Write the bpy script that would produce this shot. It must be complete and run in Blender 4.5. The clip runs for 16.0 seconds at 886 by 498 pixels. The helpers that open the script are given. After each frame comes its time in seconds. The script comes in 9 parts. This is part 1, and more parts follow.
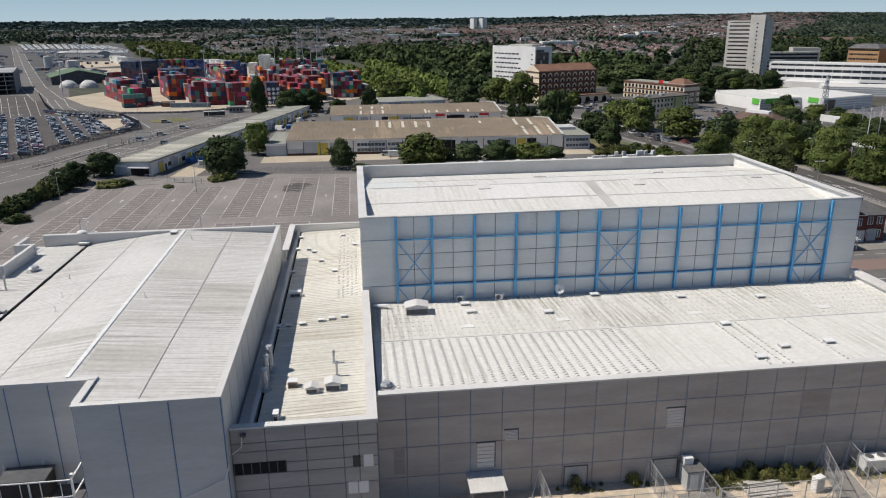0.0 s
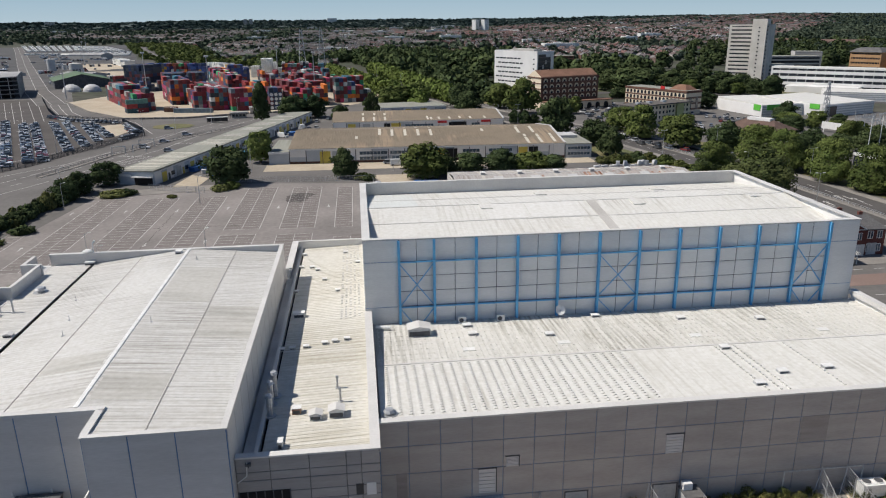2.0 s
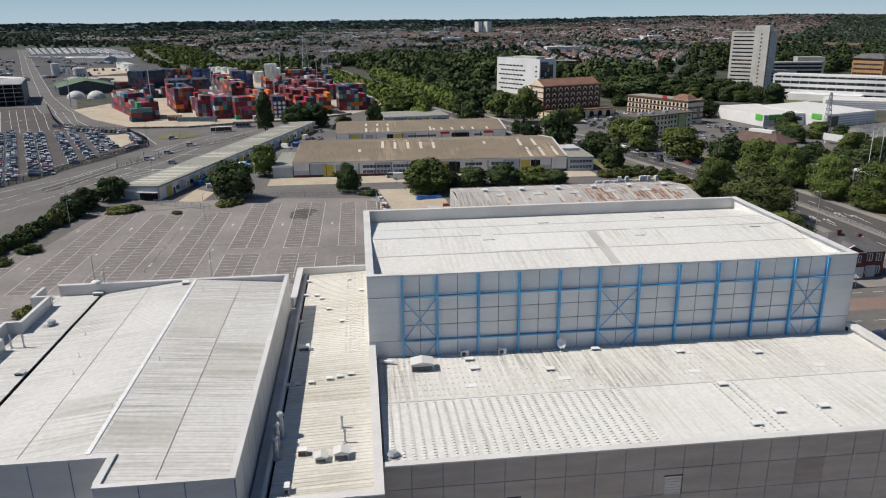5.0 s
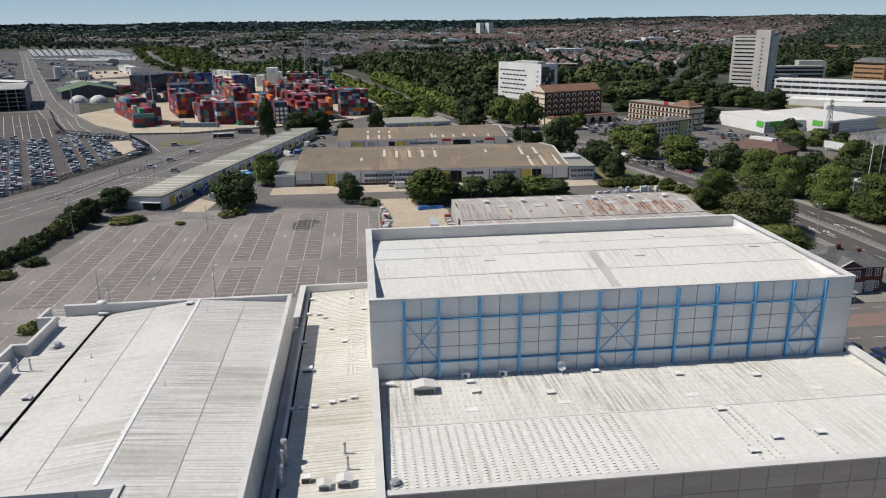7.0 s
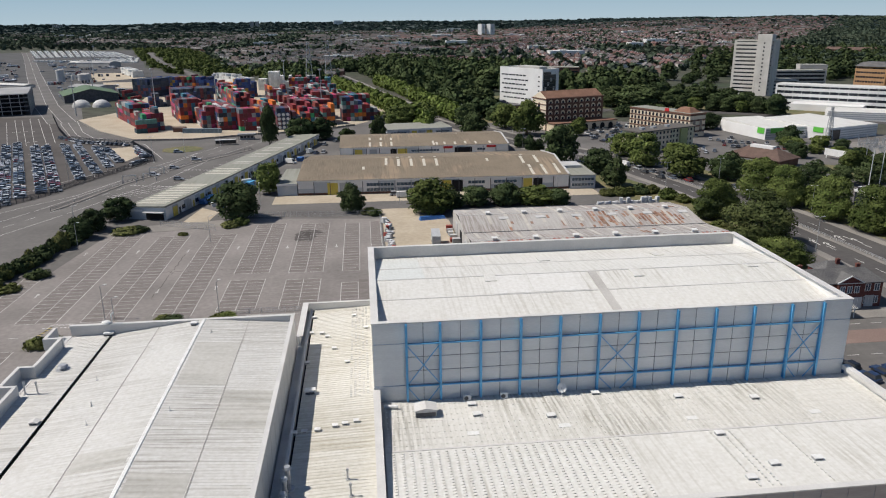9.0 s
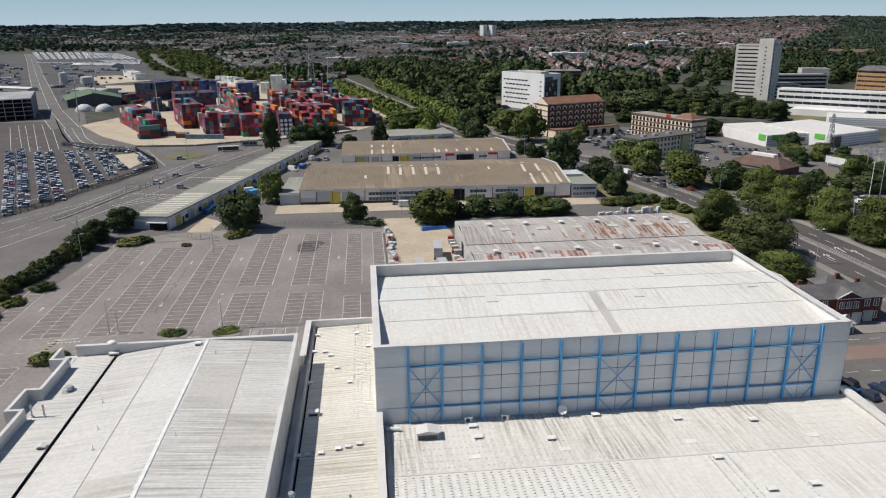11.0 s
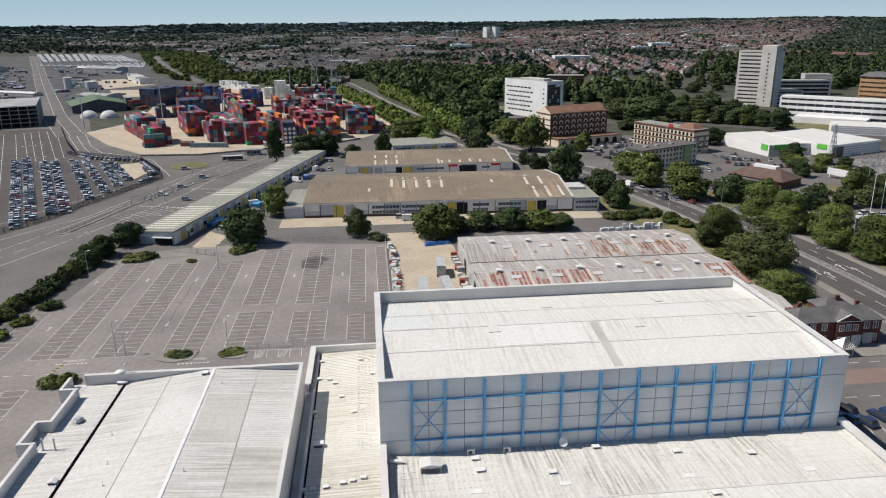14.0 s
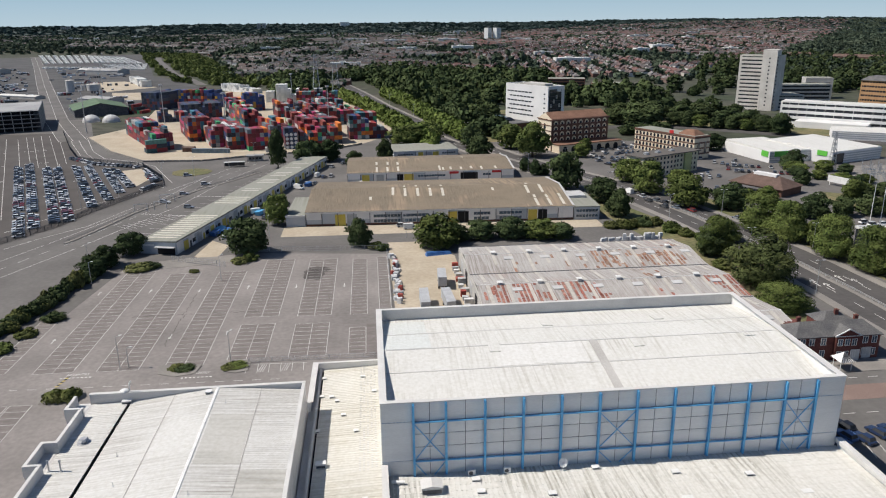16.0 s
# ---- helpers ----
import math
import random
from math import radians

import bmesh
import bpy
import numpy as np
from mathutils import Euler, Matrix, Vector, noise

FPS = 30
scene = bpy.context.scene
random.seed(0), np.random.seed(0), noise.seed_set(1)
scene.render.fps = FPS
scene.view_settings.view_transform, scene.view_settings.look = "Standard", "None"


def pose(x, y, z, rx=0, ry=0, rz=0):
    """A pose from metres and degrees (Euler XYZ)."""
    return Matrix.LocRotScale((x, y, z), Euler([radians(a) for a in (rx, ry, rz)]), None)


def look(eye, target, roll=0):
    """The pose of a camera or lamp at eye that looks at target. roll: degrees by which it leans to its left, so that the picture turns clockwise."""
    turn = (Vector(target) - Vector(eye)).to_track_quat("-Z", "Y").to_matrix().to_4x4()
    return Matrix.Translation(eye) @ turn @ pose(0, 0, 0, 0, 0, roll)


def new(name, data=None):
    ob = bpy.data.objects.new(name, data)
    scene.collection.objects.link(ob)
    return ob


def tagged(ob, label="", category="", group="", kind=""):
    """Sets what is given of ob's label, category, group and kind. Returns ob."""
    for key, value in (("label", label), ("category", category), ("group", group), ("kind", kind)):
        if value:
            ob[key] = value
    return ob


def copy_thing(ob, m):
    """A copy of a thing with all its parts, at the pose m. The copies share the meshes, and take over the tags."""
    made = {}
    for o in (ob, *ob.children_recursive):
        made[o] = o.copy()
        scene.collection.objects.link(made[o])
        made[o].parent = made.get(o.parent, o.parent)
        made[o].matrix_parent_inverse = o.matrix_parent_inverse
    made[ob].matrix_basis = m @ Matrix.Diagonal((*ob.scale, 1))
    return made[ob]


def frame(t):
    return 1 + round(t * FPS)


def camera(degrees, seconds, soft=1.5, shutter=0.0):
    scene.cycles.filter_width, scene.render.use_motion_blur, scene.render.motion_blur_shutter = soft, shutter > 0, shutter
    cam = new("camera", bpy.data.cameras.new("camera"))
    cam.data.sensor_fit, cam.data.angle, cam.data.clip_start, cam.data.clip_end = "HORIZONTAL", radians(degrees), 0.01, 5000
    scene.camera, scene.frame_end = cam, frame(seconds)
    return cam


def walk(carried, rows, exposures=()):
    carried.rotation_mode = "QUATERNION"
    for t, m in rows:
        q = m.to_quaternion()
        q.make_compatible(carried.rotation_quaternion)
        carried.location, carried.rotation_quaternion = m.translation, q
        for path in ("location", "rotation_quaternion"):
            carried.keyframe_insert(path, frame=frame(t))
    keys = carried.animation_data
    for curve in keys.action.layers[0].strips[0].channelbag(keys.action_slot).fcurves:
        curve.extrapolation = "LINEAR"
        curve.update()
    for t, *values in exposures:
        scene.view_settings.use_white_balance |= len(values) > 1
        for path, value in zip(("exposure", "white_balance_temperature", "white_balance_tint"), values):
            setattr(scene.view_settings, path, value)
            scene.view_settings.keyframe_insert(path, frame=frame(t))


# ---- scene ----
# ---------------------------------------------------------------- camera
cam = camera(63.02, 16.0, soft=1.1)
PATH = [
    (0.0, 0.17, 8.61, 47.67, -6.937, -17.551, 0.559),
    (0.5, 0.17, 8.60, 48.27, -6.898, -17.548, 0.559),
    (1.0, 0.16, 8.58, 49.11, -6.859, -17.545, 0.559),
    (1.5, 0.16, 8.56, 49.96, -6.819, -17.543, 0.559),
    (2.0, 0.16, 8.55, 50.81, -6.780, -17.541, 0.559),
    (2.5, 0.16, 8.53, 51.66, -6.741, -17.539, 0.559),
    (3.0, 0.16, 8.52, 52.51, -6.705, -17.537, 0.558),
    (3.5, 0.16, 8.50, 53.37, -6.670, -17.536, 0.558),
    (4.0, 0.16, 8.49, 54.23, -6.636, -17.534, 0.558),
    (6.5, 0.16, 8.42, 58.58, -6.486, -17.533, 0.559),
    (7.0, 0.16, 8.41, 59.46, -6.457, -17.533, 0.559),
    (7.5, 0.16, 8.39, 60.35, -6.428, -17.534, 0.559),
    (8.0, 0.17, 8.38, 61.23, -6.399, -17.535, 0.559),
    (8.5, 0.17, 8.37, 62.13, -6.368, -17.536, 0.559),
    (9.0, 0.17, 8.36, 63.02, -6.336, -17.538, 0.559),
    (11.5, 0.19, 8.30, 67.55, -6.151, -17.549, 0.560),
    (12.0, 0.19, 8.29, 68.46, -6.110, -17.552, 0.561),
    (12.5, 0.20, 8.27, 69.38, -6.069, -17.555, 0.561),
    (13.0, 0.20, 8.26, 70.29, -6.027, -17.559, 0.561),
    (13.5, 0.21, 8.25, 71.20, -5.987, -17.562, 0.561),
    (14.0, 0.21, 8.24, 72.11, -5.950, -17.566, 0.562),
    (14.5, 0.22, 8.23, 73.02, -5.916, -17.570, 0.562),
    (15.0, 0.22, 8.22, 73.92, -5.888, -17.574, 0.562),
    (15.5, 0.23, 8.21, 74.82, -5.867, -17.579, 0.563),
    (16.0, 0.23, 8.20, 75.72, -5.856, -17.584, 0.563),
]
walk(cam, [(t, pose(x, y, z, 90 + pitch, roll, yaw)) for t, x, y, z, yaw, pitch, roll in PATH],
     exposures=[(0.0, 0.33), (7.0, 0.29), (12.0, 0.36), (16.0, 0.43)])

# ---------------------------------------------------------------- light
SUN_FROM = Vector((-4.1, 0.55, 5.5)).normalized()
world = bpy.data.worlds.new("sky")
scene.world = world
world.use_nodes = True
wn = world.node_tree.nodes
sky = wn.new("ShaderNodeTexSky")
sky.sky_type = 'NISHITA'
sky.sun_disc = False
sky.sun_elevation = math.asin(SUN_FROM.z)
sky.sun_rotation = math.atan2(SUN_FROM.x, SUN_FROM.y)
sky.air_density, sky.dust_density, sky.ozone_density = 0.6, 0.0, 2.0
wn["Background"].inputs["Strength"].default_value = 0.086
tint = wn.new("ShaderNodeMix")
tint.data_type, tint.blend_type = 'RGBA', 'MULTIPLY'
tint.inputs["Factor"].default_value = 1.0
tint.inputs["B"].default_value = (1.06, 1.0, 0.95, 1)
world.node_tree.links.new(sky.outputs[0], tint.inputs["A"])
world.node_tree.links.new(tint.outputs["Result"], wn["Background"].inputs["Color"])
sun = new("sun", bpy.data.lights.new("sun", "SUN"))
sun.data.energy, sun.data.angle, sun.data.color = 4.05, radians(0.5), (1.0, 0.935, 0.86)
sun.matrix_world = look(SUN_FROM * 100, (0, 0, 0))


# ---------------------------------------------------------------- materials
def mat(name, a, b=None, scale=0.3, rough=0.75, metal=0.0, grain=0.12, grain_scale=4.0, bump=0.0, bump_scale=6.0,
        rand=0.0, island=0.0, stretch=(1, 1, 1), detail=6.0, contrast=(0.35, 0.65), palette=None, by='object', spec=0.4):
    """Two tones mixed by large soft noise, fine grain over them, a spread from thing to thing, and relief."""
    m = bpy.data.materials.new(name)
    m.use_nodes = True
    nt = m.node_tree
    n, l = nt.nodes, nt.links
    p = n["Principled BSDF"]
    p.inputs["Roughness"].default_value = rough
    p.inputs["Metallic"].default_value = metal
    p.inputs["Specular IOR Level"].default_value = spec
    geo = n.new("ShaderNodeNewGeometry")
    mp = n.new("ShaderNodeMapping")
    mp.inputs["Scale"].default_value = stretch
    l.new(geo.outputs["Position"], mp.inputs["Vector"])
    if palette:
        pick = n.new("ShaderNodeObjectInfo") if by == 'object' else geo
        ramp = n.new("ShaderNodeValToRGB")
        ramp.color_ramp.interpolation = 'CONSTANT'
        e = ramp.color_ramp.elements
        e[0].position, e[0].color = 0.0, (*palette[0], 1)
        e[1].position, e[1].color = 1.0 / len(palette), (*palette[1], 1)
        for i, c in enumerate(palette[2:], 2):
            k = e.new(i / len(palette))
            k.color = (*c, 1)
        l.new(pick.outputs["Random" if by == 'object' else "Random Per Island"], ramp.inputs[0])
        col = ramp.outputs[0]
    else:
        t = n.new("ShaderNodeTexNoise")
        t.inputs["Scale"].default_value = scale
        t.inputs["Detail"].default_value = detail
        l.new(mp.outputs[0], t.inputs["Vector"])
        ramp = n.new("ShaderNodeValToRGB")
        e = ramp.color_ramp.elements
        e[0].position, e[0].color = contrast[0], (*a, 1)
        e[1].position, e[1].color = contrast[1], (*(b or a), 1)
        l.new(t.outputs["Fac"], ramp.inputs[0])
        col = ramp.outputs[0]
    g = n.new("ShaderNodeTexNoise")
    g.inputs["Scale"].default_value = grain_scale
    g.inputs["Detail"].default_value = 5.0
    l.new(mp.outputs[0], g.inputs["Vector"])
    mr = n.new("ShaderNodeMapRange")
    mr.inputs["From Min"].default_value, mr.inputs["From Max"].default_value = 0.3, 0.7
    mr.inputs["To Min"].default_value, mr.inputs["To Max"].default_value = 1 - grain, 1 + grain
    l.new(g.outputs["Fac"], mr.inputs["Value"])
    value = mr.outputs[0]
    for k, spread in (('o', rand), ('i', island)):
        if spread:
            src = n.new("ShaderNodeObjectInfo").outputs["Random"] if k == 'o' else geo.outputs["Random Per Island"]
            r = n.new("ShaderNodeMapRange")
            r.inputs["To Min"].default_value, r.inputs["To Max"].default_value = 1 - spread, 1 + spread
            l.new(src, r.inputs["Value"])
            mu = n.new("ShaderNodeMath")
            mu.operation = 'MULTIPLY'
            l.new(value, mu.inputs[0])
            l.new(r.outputs[0], mu.inputs[1])
            value = mu.outputs[0]
    mix = n.new("ShaderNodeVectorMath")
    mix.operation = 'SCALE'
    l.new(col, mix.inputs[0])
    l.new(value, mix.inputs["Scale"])
    l.new(mix.outputs[0], p.inputs["Base Color"])
    if bump:
        t2 = n.new("ShaderNodeTexNoise")
        t2.inputs["Scale"].default_value = bump_scale
        t2.inputs["Detail"].default_value = 4.0
        l.new(mp.outputs[0], t2.inputs["Vector"])
        b2 = n.new("ShaderNodeBump")
        b2.inputs["Distance"].default_value = bump
        l.new(t2.outputs["Fac"], b2.inputs["Height"])
        l.new(b2.outputs[0], p.inputs["Normal"])
    return m


def roof_mat(name, clean, dirty, along='y', amount=(0.45, 0.75), rough=0.55, patch=None, fine=1.1):
    """Painted metal or cement sheeting: streaks that run down the slope, sheet to sheet tone, blotches of lichen or rust."""
    m = bpy.data.materials.new(name)
    m.use_nodes = True
    nt = m.node_tree
    n, l = nt.nodes, nt.links
    p = n["Principled BSDF"]
    p.inputs["Roughness"].default_value = rough
    p.inputs["Specular IOR Level"].default_value = 0.3
    geo = n.new("ShaderNodeNewGeometry")
    def noise_at(stretch, scale, detail=5.0):
        mp = n.new("ShaderNodeMapping")
        mp.inputs["Scale"].default_value = stretch
        l.new(geo.outputs["Position"], mp.inputs["Vector"])
        t = n.new("ShaderNodeTexNoise")
        t.inputs["Scale"].default_value, t.inputs["Detail"].default_value = scale, detail
        l.new(mp.outputs[0], t.inputs["Vector"])
        return t.outputs["Fac"]
    def fade(value, lo, hi):
        r = n.new("ShaderNodeMapRange")
        r.inputs["From Min"].default_value, r.inputs["From Max"].default_value = lo, hi
        l.new(value, r.inputs["Value"])
        return r.outputs[0]
    def times(u, v):
        k = n.new("ShaderNodeMath")
        k.operation = 'MULTIPLY'
        l.new(u, k.inputs[0])
        l.new(v, k.inputs[1])
        return k.outputs[0]
    st = (1.0, 0.045, 0.045) if along == 'y' else (0.045, 1.0, 0.045)
    streak = fade(noise_at(st, fine), amount[0], amount[1])
    blotch = fade(noise_at((1, 1, 1), 0.07), 0.35, 0.62)
    col = n.new("ShaderNodeMix")
    col.data_type = 'RGBA'
    l.new(times(streak, blotch), col.inputs["Factor"])
    col.inputs["A"].default_value, col.inputs["B"].default_value = (*clean, 1), (*dirty, 1)
    out = col.outputs["Result"]
    sheet = n.new("ShaderNodeMix")
    sheet.data_type = 'RGBA'
    sheet.blend_type = 'MULTIPLY'
    l.new(fade(noise_at((1, 1, 1), 1.7, 8.0), 0.3, 0.75), sheet.inputs["Factor"])
    l.new(out, sheet.inputs["A"])
    sheet.inputs["B"].default_value = (0.84, 0.83, 0.80, 1)
    out = sheet.outputs["Result"]
    if patch:
        pm = n.new("ShaderNodeMix")
        pm.data_type = 'RGBA'
        l.new(times(fade(noise_at((1, 1, 1), 0.045, 2.0), 0.52, 0.62), fade(noise_at(st, 0.9, 3.0), 0.44, 0.56)), pm.inputs["Factor"])
        l.new(out, pm.inputs["A"])
        pm.inputs["B"].default_value = (*patch, 1)
        out = pm.outputs["Result"]
    l.new(out, p.inputs["Base Color"])
    return m


WHITE_ROOF = roof_mat("white_sheet_roof", (0.655, 0.65, 0.62), (0.41, 0.39, 0.34), 'y', (0.46, 0.84), fine=2.4)
STAINED_ROOF = roof_mat("stained_sheet_roof", (0.645, 0.635, 0.60), (0.29, 0.28, 0.24), 'y', (0.43, 0.70), fine=2.2)
PATCH_ROOF = roof_mat("greyer_sheet_roof", (0.525, 0.515, 0.48), (0.33, 0.32, 0.29), 'x', (0.39, 0.74))
WHITE_ROOF_X = roof_mat("white_sheet_roof_across", (0.62, 0.615, 0.59), (0.345, 0.33, 0.30), 'x', (0.38, 0.78), fine=2.4)
CREAM_ROOF = roof_mat("cream_lichen_roof", (0.635, 0.62, 0.565), (0.34, 0.305, 0.22), 'x', (0.40, 0.74), fine=2.0)
BROWN_ROOF = roof_mat("brown_cement_roof", (0.225, 0.186, 0.138), (0.128, 0.107, 0.083), 'y', (0.36, 0.70), 0.9, (0.285, 0.222, 0.155), 4.2)
RUST_ROOF = roof_mat("rusty_grey_roof", (0.43, 0.415, 0.40), (0.265, 0.235, 0.215), 'y', (0.38, 0.64), 0.8, (0.36, 0.30, 0.27), 2.4)
FADED_LIGHT = mat("faded_rooflight_sheet", (0.49, 0.465, 0.42), (0.40, 0.375, 0.33), 0.5, rough=0.7, grain=0.12)
RUST = mat("rust_red_sheet", (0.24, 0.075, 0.055), (0.33, 0.17, 0.13), 0.5, rough=0.9, grain=0.3, grain_scale=2.0, rand=0.25)
RUST_BROWN = mat("rust_brown_sheet", (0.22, 0.10, 0.06), (0.33, 0.22, 0.16), 0.5, rough=0.9, grain=0.3, grain_scale=2.0, rand=0.25)
DARK_FELT = roof_mat("dark_felt_roof", (0.12, 0.11, 0.10), (0.075, 0.07, 0.065), 'y', (0.4, 0.8), 0.9)
GREY_ROOF = roof_mat("grey_felt_roof", (0.275, 0.28, 0.245), (0.19, 0.19, 0.15), 'y', (0.4, 0.8), 0.9)
COPING = mat("pale_coping", (0.60, 0.59, 0.565), (0.52, 0.51, 0.49), 0.2, rough=0.5, grain=0.05)
# Base grey lightened and warmed to make up for dim, cool sky light.
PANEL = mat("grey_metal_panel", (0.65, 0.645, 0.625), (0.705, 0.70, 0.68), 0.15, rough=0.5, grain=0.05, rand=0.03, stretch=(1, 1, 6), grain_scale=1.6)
PANEL_MID = mat("mid_grey_metal_panel", (0.50, 0.488, 0.472), (0.555, 0.542, 0.525), 0.15, rough=0.5, grain=0.05, rand=0.03, stretch=(1, 1, 6), grain_scale=1.4)
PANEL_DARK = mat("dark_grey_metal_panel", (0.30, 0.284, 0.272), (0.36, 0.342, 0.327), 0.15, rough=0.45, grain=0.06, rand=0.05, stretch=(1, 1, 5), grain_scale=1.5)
PANEL_COVER = mat("brown_grey_cover_plate", (0.23, 0.212, 0.205), (0.28, 0.262, 0.252), 0.3, rough=0.5, grain=0.08, stretch=(1, 1, 6))
NEW_SHEET = roof_mat("clean_white_sheet", (0.69, 0.685, 0.66), (0.58, 0.57, 0.54), 'y', (0.5, 0.9), fine=2.4)
COOL_SHEET = roof_mat("pale_green_white_sheet", (0.63, 0.65, 0.63), (0.52, 0.54, 0.52), 'y', (0.5, 0.9), fine=3.0)
JOINT = mat("dark_joint", (0.055, 0.057, 0.06), grain=0.1)
JOINT_BLUE = mat("blue_joint_strip", (0.12, 0.23, 0.42), (0.10, 0.19, 0.34), grain=0.1)
BLUE = mat("blue_painted_steel", (0.10, 0.36, 0.62), (0.13, 0.42, 0.68), 0.4, rough=0.4, grain=0.08)
BAY_ASPHALT = mat("bay_asphalt", (0.15, 0.133, 0.123), (0.192, 0.172, 0.16), 0.25, rough=0.95, grain=0.14, grain_scale=0.8, stretch=(1, 2.5, 1))
ASPHALT = mat("worn_asphalt", (0.172, 0.157, 0.147), (0.256, 0.234, 0.218), 0.045, rough=0.95, grain=0.12, grain_scale=0.9, contrast=(0.3, 0.7))
ROAD = mat("road_asphalt", (0.105, 0.099, 0.093), (0.14, 0.132, 0.124), 0.05, rough=0.95, grain=0.1, grain_scale=0.7)
DARK_TAR = mat("dark_tar", (0.064, 0.057, 0.052), (0.085, 0.076, 0.07), 0.06, rough=0.95, grain=0.12)
PALE_CONCRETE = mat("tan_concrete", (0.36, 0.305, 0.225), (0.43, 0.37, 0.285), 0.08, rough=0.95, grain=0.10, grain_scale=0.8)
DOCK = mat("dock_tarmac", (0.055, 0.054, 0.053), (0.088, 0.086, 0.084), 0.03, rough=0.95, grain=0.15, grain_scale=0.3)
SAND = mat("sandy_concrete", (0.44, 0.355, 0.265), (0.56, 0.47, 0.365), 0.25, rough=0.95, grain=0.18, grain_scale=1.5)
PAVING = mat("grey_paving", (0.19, 0.178, 0.163), (0.25, 0.233, 0.21), 0.1, rough=0.95, grain=0.12)
PAINT = mat("worn_white_paint", (0.62, 0.61, 0.58), (0.40, 0.39, 0.37), 0.5, rough=0.9, grain=0.15)
YELLOW_PAINT = mat("yellow_paint", (0.48, 0.38, 0.13), (0.40, 0.32, 0.13), 0.5, rough=0.9)
GRASS = mat("dry_grass", (0.095, 0.105, 0.042), (0.185, 0.155, 0.08), 0.06, rough=1.0, grain=0.35, grain_scale=0.8)
LAND = mat("town_land", (0.035, 0.046, 0.024), (0.07, 0.066, 0.05), 0.012, rough=1.0, grain=0.4, grain_scale=0.09)
LEAF = mat("summer_leaves", (0.058, 0.083, 0.021), (0.118, 0.145, 0.04), 0.12, rough=0.85, grain=0.3, grain_scale=1.2, rand=0.25, island=0.3, spec=0.15)
LEAF_BRIGHT = mat("bright_leaves", (0.078, 0.112, 0.024), (0.125, 0.16, 0.04), 0.05, rough=0.85, grain=0.3, grain_scale=0.5, island=0.3, spec=0.15)
CONCRETE_PALE = mat("pale_concrete_wall", (0.50, 0.475, 0.43), (0.58, 0.555, 0.51), 0.15, rough=0.85, grain=0.08)
LEAF_DARK = mat("dark_leaves", (0.034, 0.052, 0.022), (0.062, 0.082, 0.033), 0.02, rough=0.9, grain=0.35, grain_scale=0.3, rand=0.22, island=0.3, spec=0.1)
LEAF_DEEP = mat("deep_green_leaves", (0.046, 0.062, 0.022), (0.088, 0.102, 0.036), 0.12, rough=0.88, grain=0.32, grain_scale=0.8, island=0.3, spec=0.12)
LEAF_OLIVE = mat("olive_scrub_leaves", (0.07, 0.085, 0.025), (0.115, 0.12, 0.045), 0.2, rough=0.9, grain=0.3, rand=0.2, island=0.3, spec=0.1)
WEED_LEAF = mat("dry_weed_leaves", (0.10, 0.11, 0.035), (0.19, 0.175, 0.06), 0.8, rough=0.9, grain=0.3, rand=0.3, island=0.4, spec=0.1)
BARK = mat("bark", (0.09, 0.07, 0.05), (0.13, 0.105, 0.08), 2.0, rough=0.95, bump=0.05)
BRICK_DARK = mat("dark_brown_tank", (0.035, 0.028, 0.026), (0.05, 0.04, 0.036), 0.5, rough=0.8)
BRICK_RED = mat("red_brick", (0.10, 0.033, 0.028), (0.145, 0.052, 0.04), 0.3, rough=0.9, grain=0.2, grain_scale=3)
BRICK_BROWN = mat("brown_brick", (0.115, 0.06, 0.043), (0.155, 0.083, 0.058), 0.3, rough=0.9, grain=0.15)
BRICK_ORANGE = mat("orange_brick", (0.37, 0.215, 0.105), (0.44, 0.27, 0.145), 0.2, rough=0.9, grain=0.12)
CREAM = mat("cream_render", (0.62, 0.52, 0.38), (0.68, 0.59, 0.45), 0.1, rough=0.85)
WHITE_WALL = mat("white_wall", (0.64, 0.635, 0.62), (0.72, 0.715, 0.70), 0.1, rough=0.7, grain=0.05)
GREY_SHEET = mat("pale_grey_sheet", (0.42, 0.42, 0.415), (0.52, 0.52, 0.51), 0.3, rough=0.6, grain=0.08)
GREY_WALL = mat("grey_concrete_wall", (0.38, 0.365, 0.34), (0.46, 0.445, 0.42), 0.15, rough=0.85, grain=0.1)
BLUEGREY_WALL = mat("pale_blue_grey_cladding", (0.36, 0.40, 0.44), (0.44, 0.47, 0.50), 0.15, rough=0.6, grain=0.06)
TILE_BROWN = mat("brown_roof_tile", (0.16, 0.085, 0.055), (0.22, 0.12, 0.08), 0.3, rough=0.9, grain=0.2, grain_scale=3)
SLATE = mat("grey_slate", (0.085, 0.084, 0.086), (0.13, 0.126, 0.122), 0.3, rough=0.8, grain=0.22, grain_scale=3)
# Dark glass with the blue of reflected sky mixed into its base colour.
GLASS_BLUE = mat("sky_reflection_glass", (0.05, 0.075, 0.10), (0.09, 0.13, 0.17), 0.4, rough=0.1, grain=0.15, rand=0.3, spec=0.7)
GLASS_DARK = mat("dark_window_glass", (0.02, 0.025, 0.03), (0.035, 0.04, 0.05), 0.2, rough=0.12, grain=0.1, spec=0.6)
YELLOW = mat("yellow_painted_door", (0.52, 0.40, 0.06), (0.58, 0.46, 0.09), 0.3, rough=0.6)
GREY_SHEET_ROOF = mat("grey_sheet_roof", (0.25, 0.25, 0.25), (0.34, 0.34, 0.335), 0.05, rough=0.7)
GREY_DOOR = mat("grey_roller_door", (0.33, 0.34, 0.34), (0.42, 0.43, 0.43), 0.3, rough=0.6)
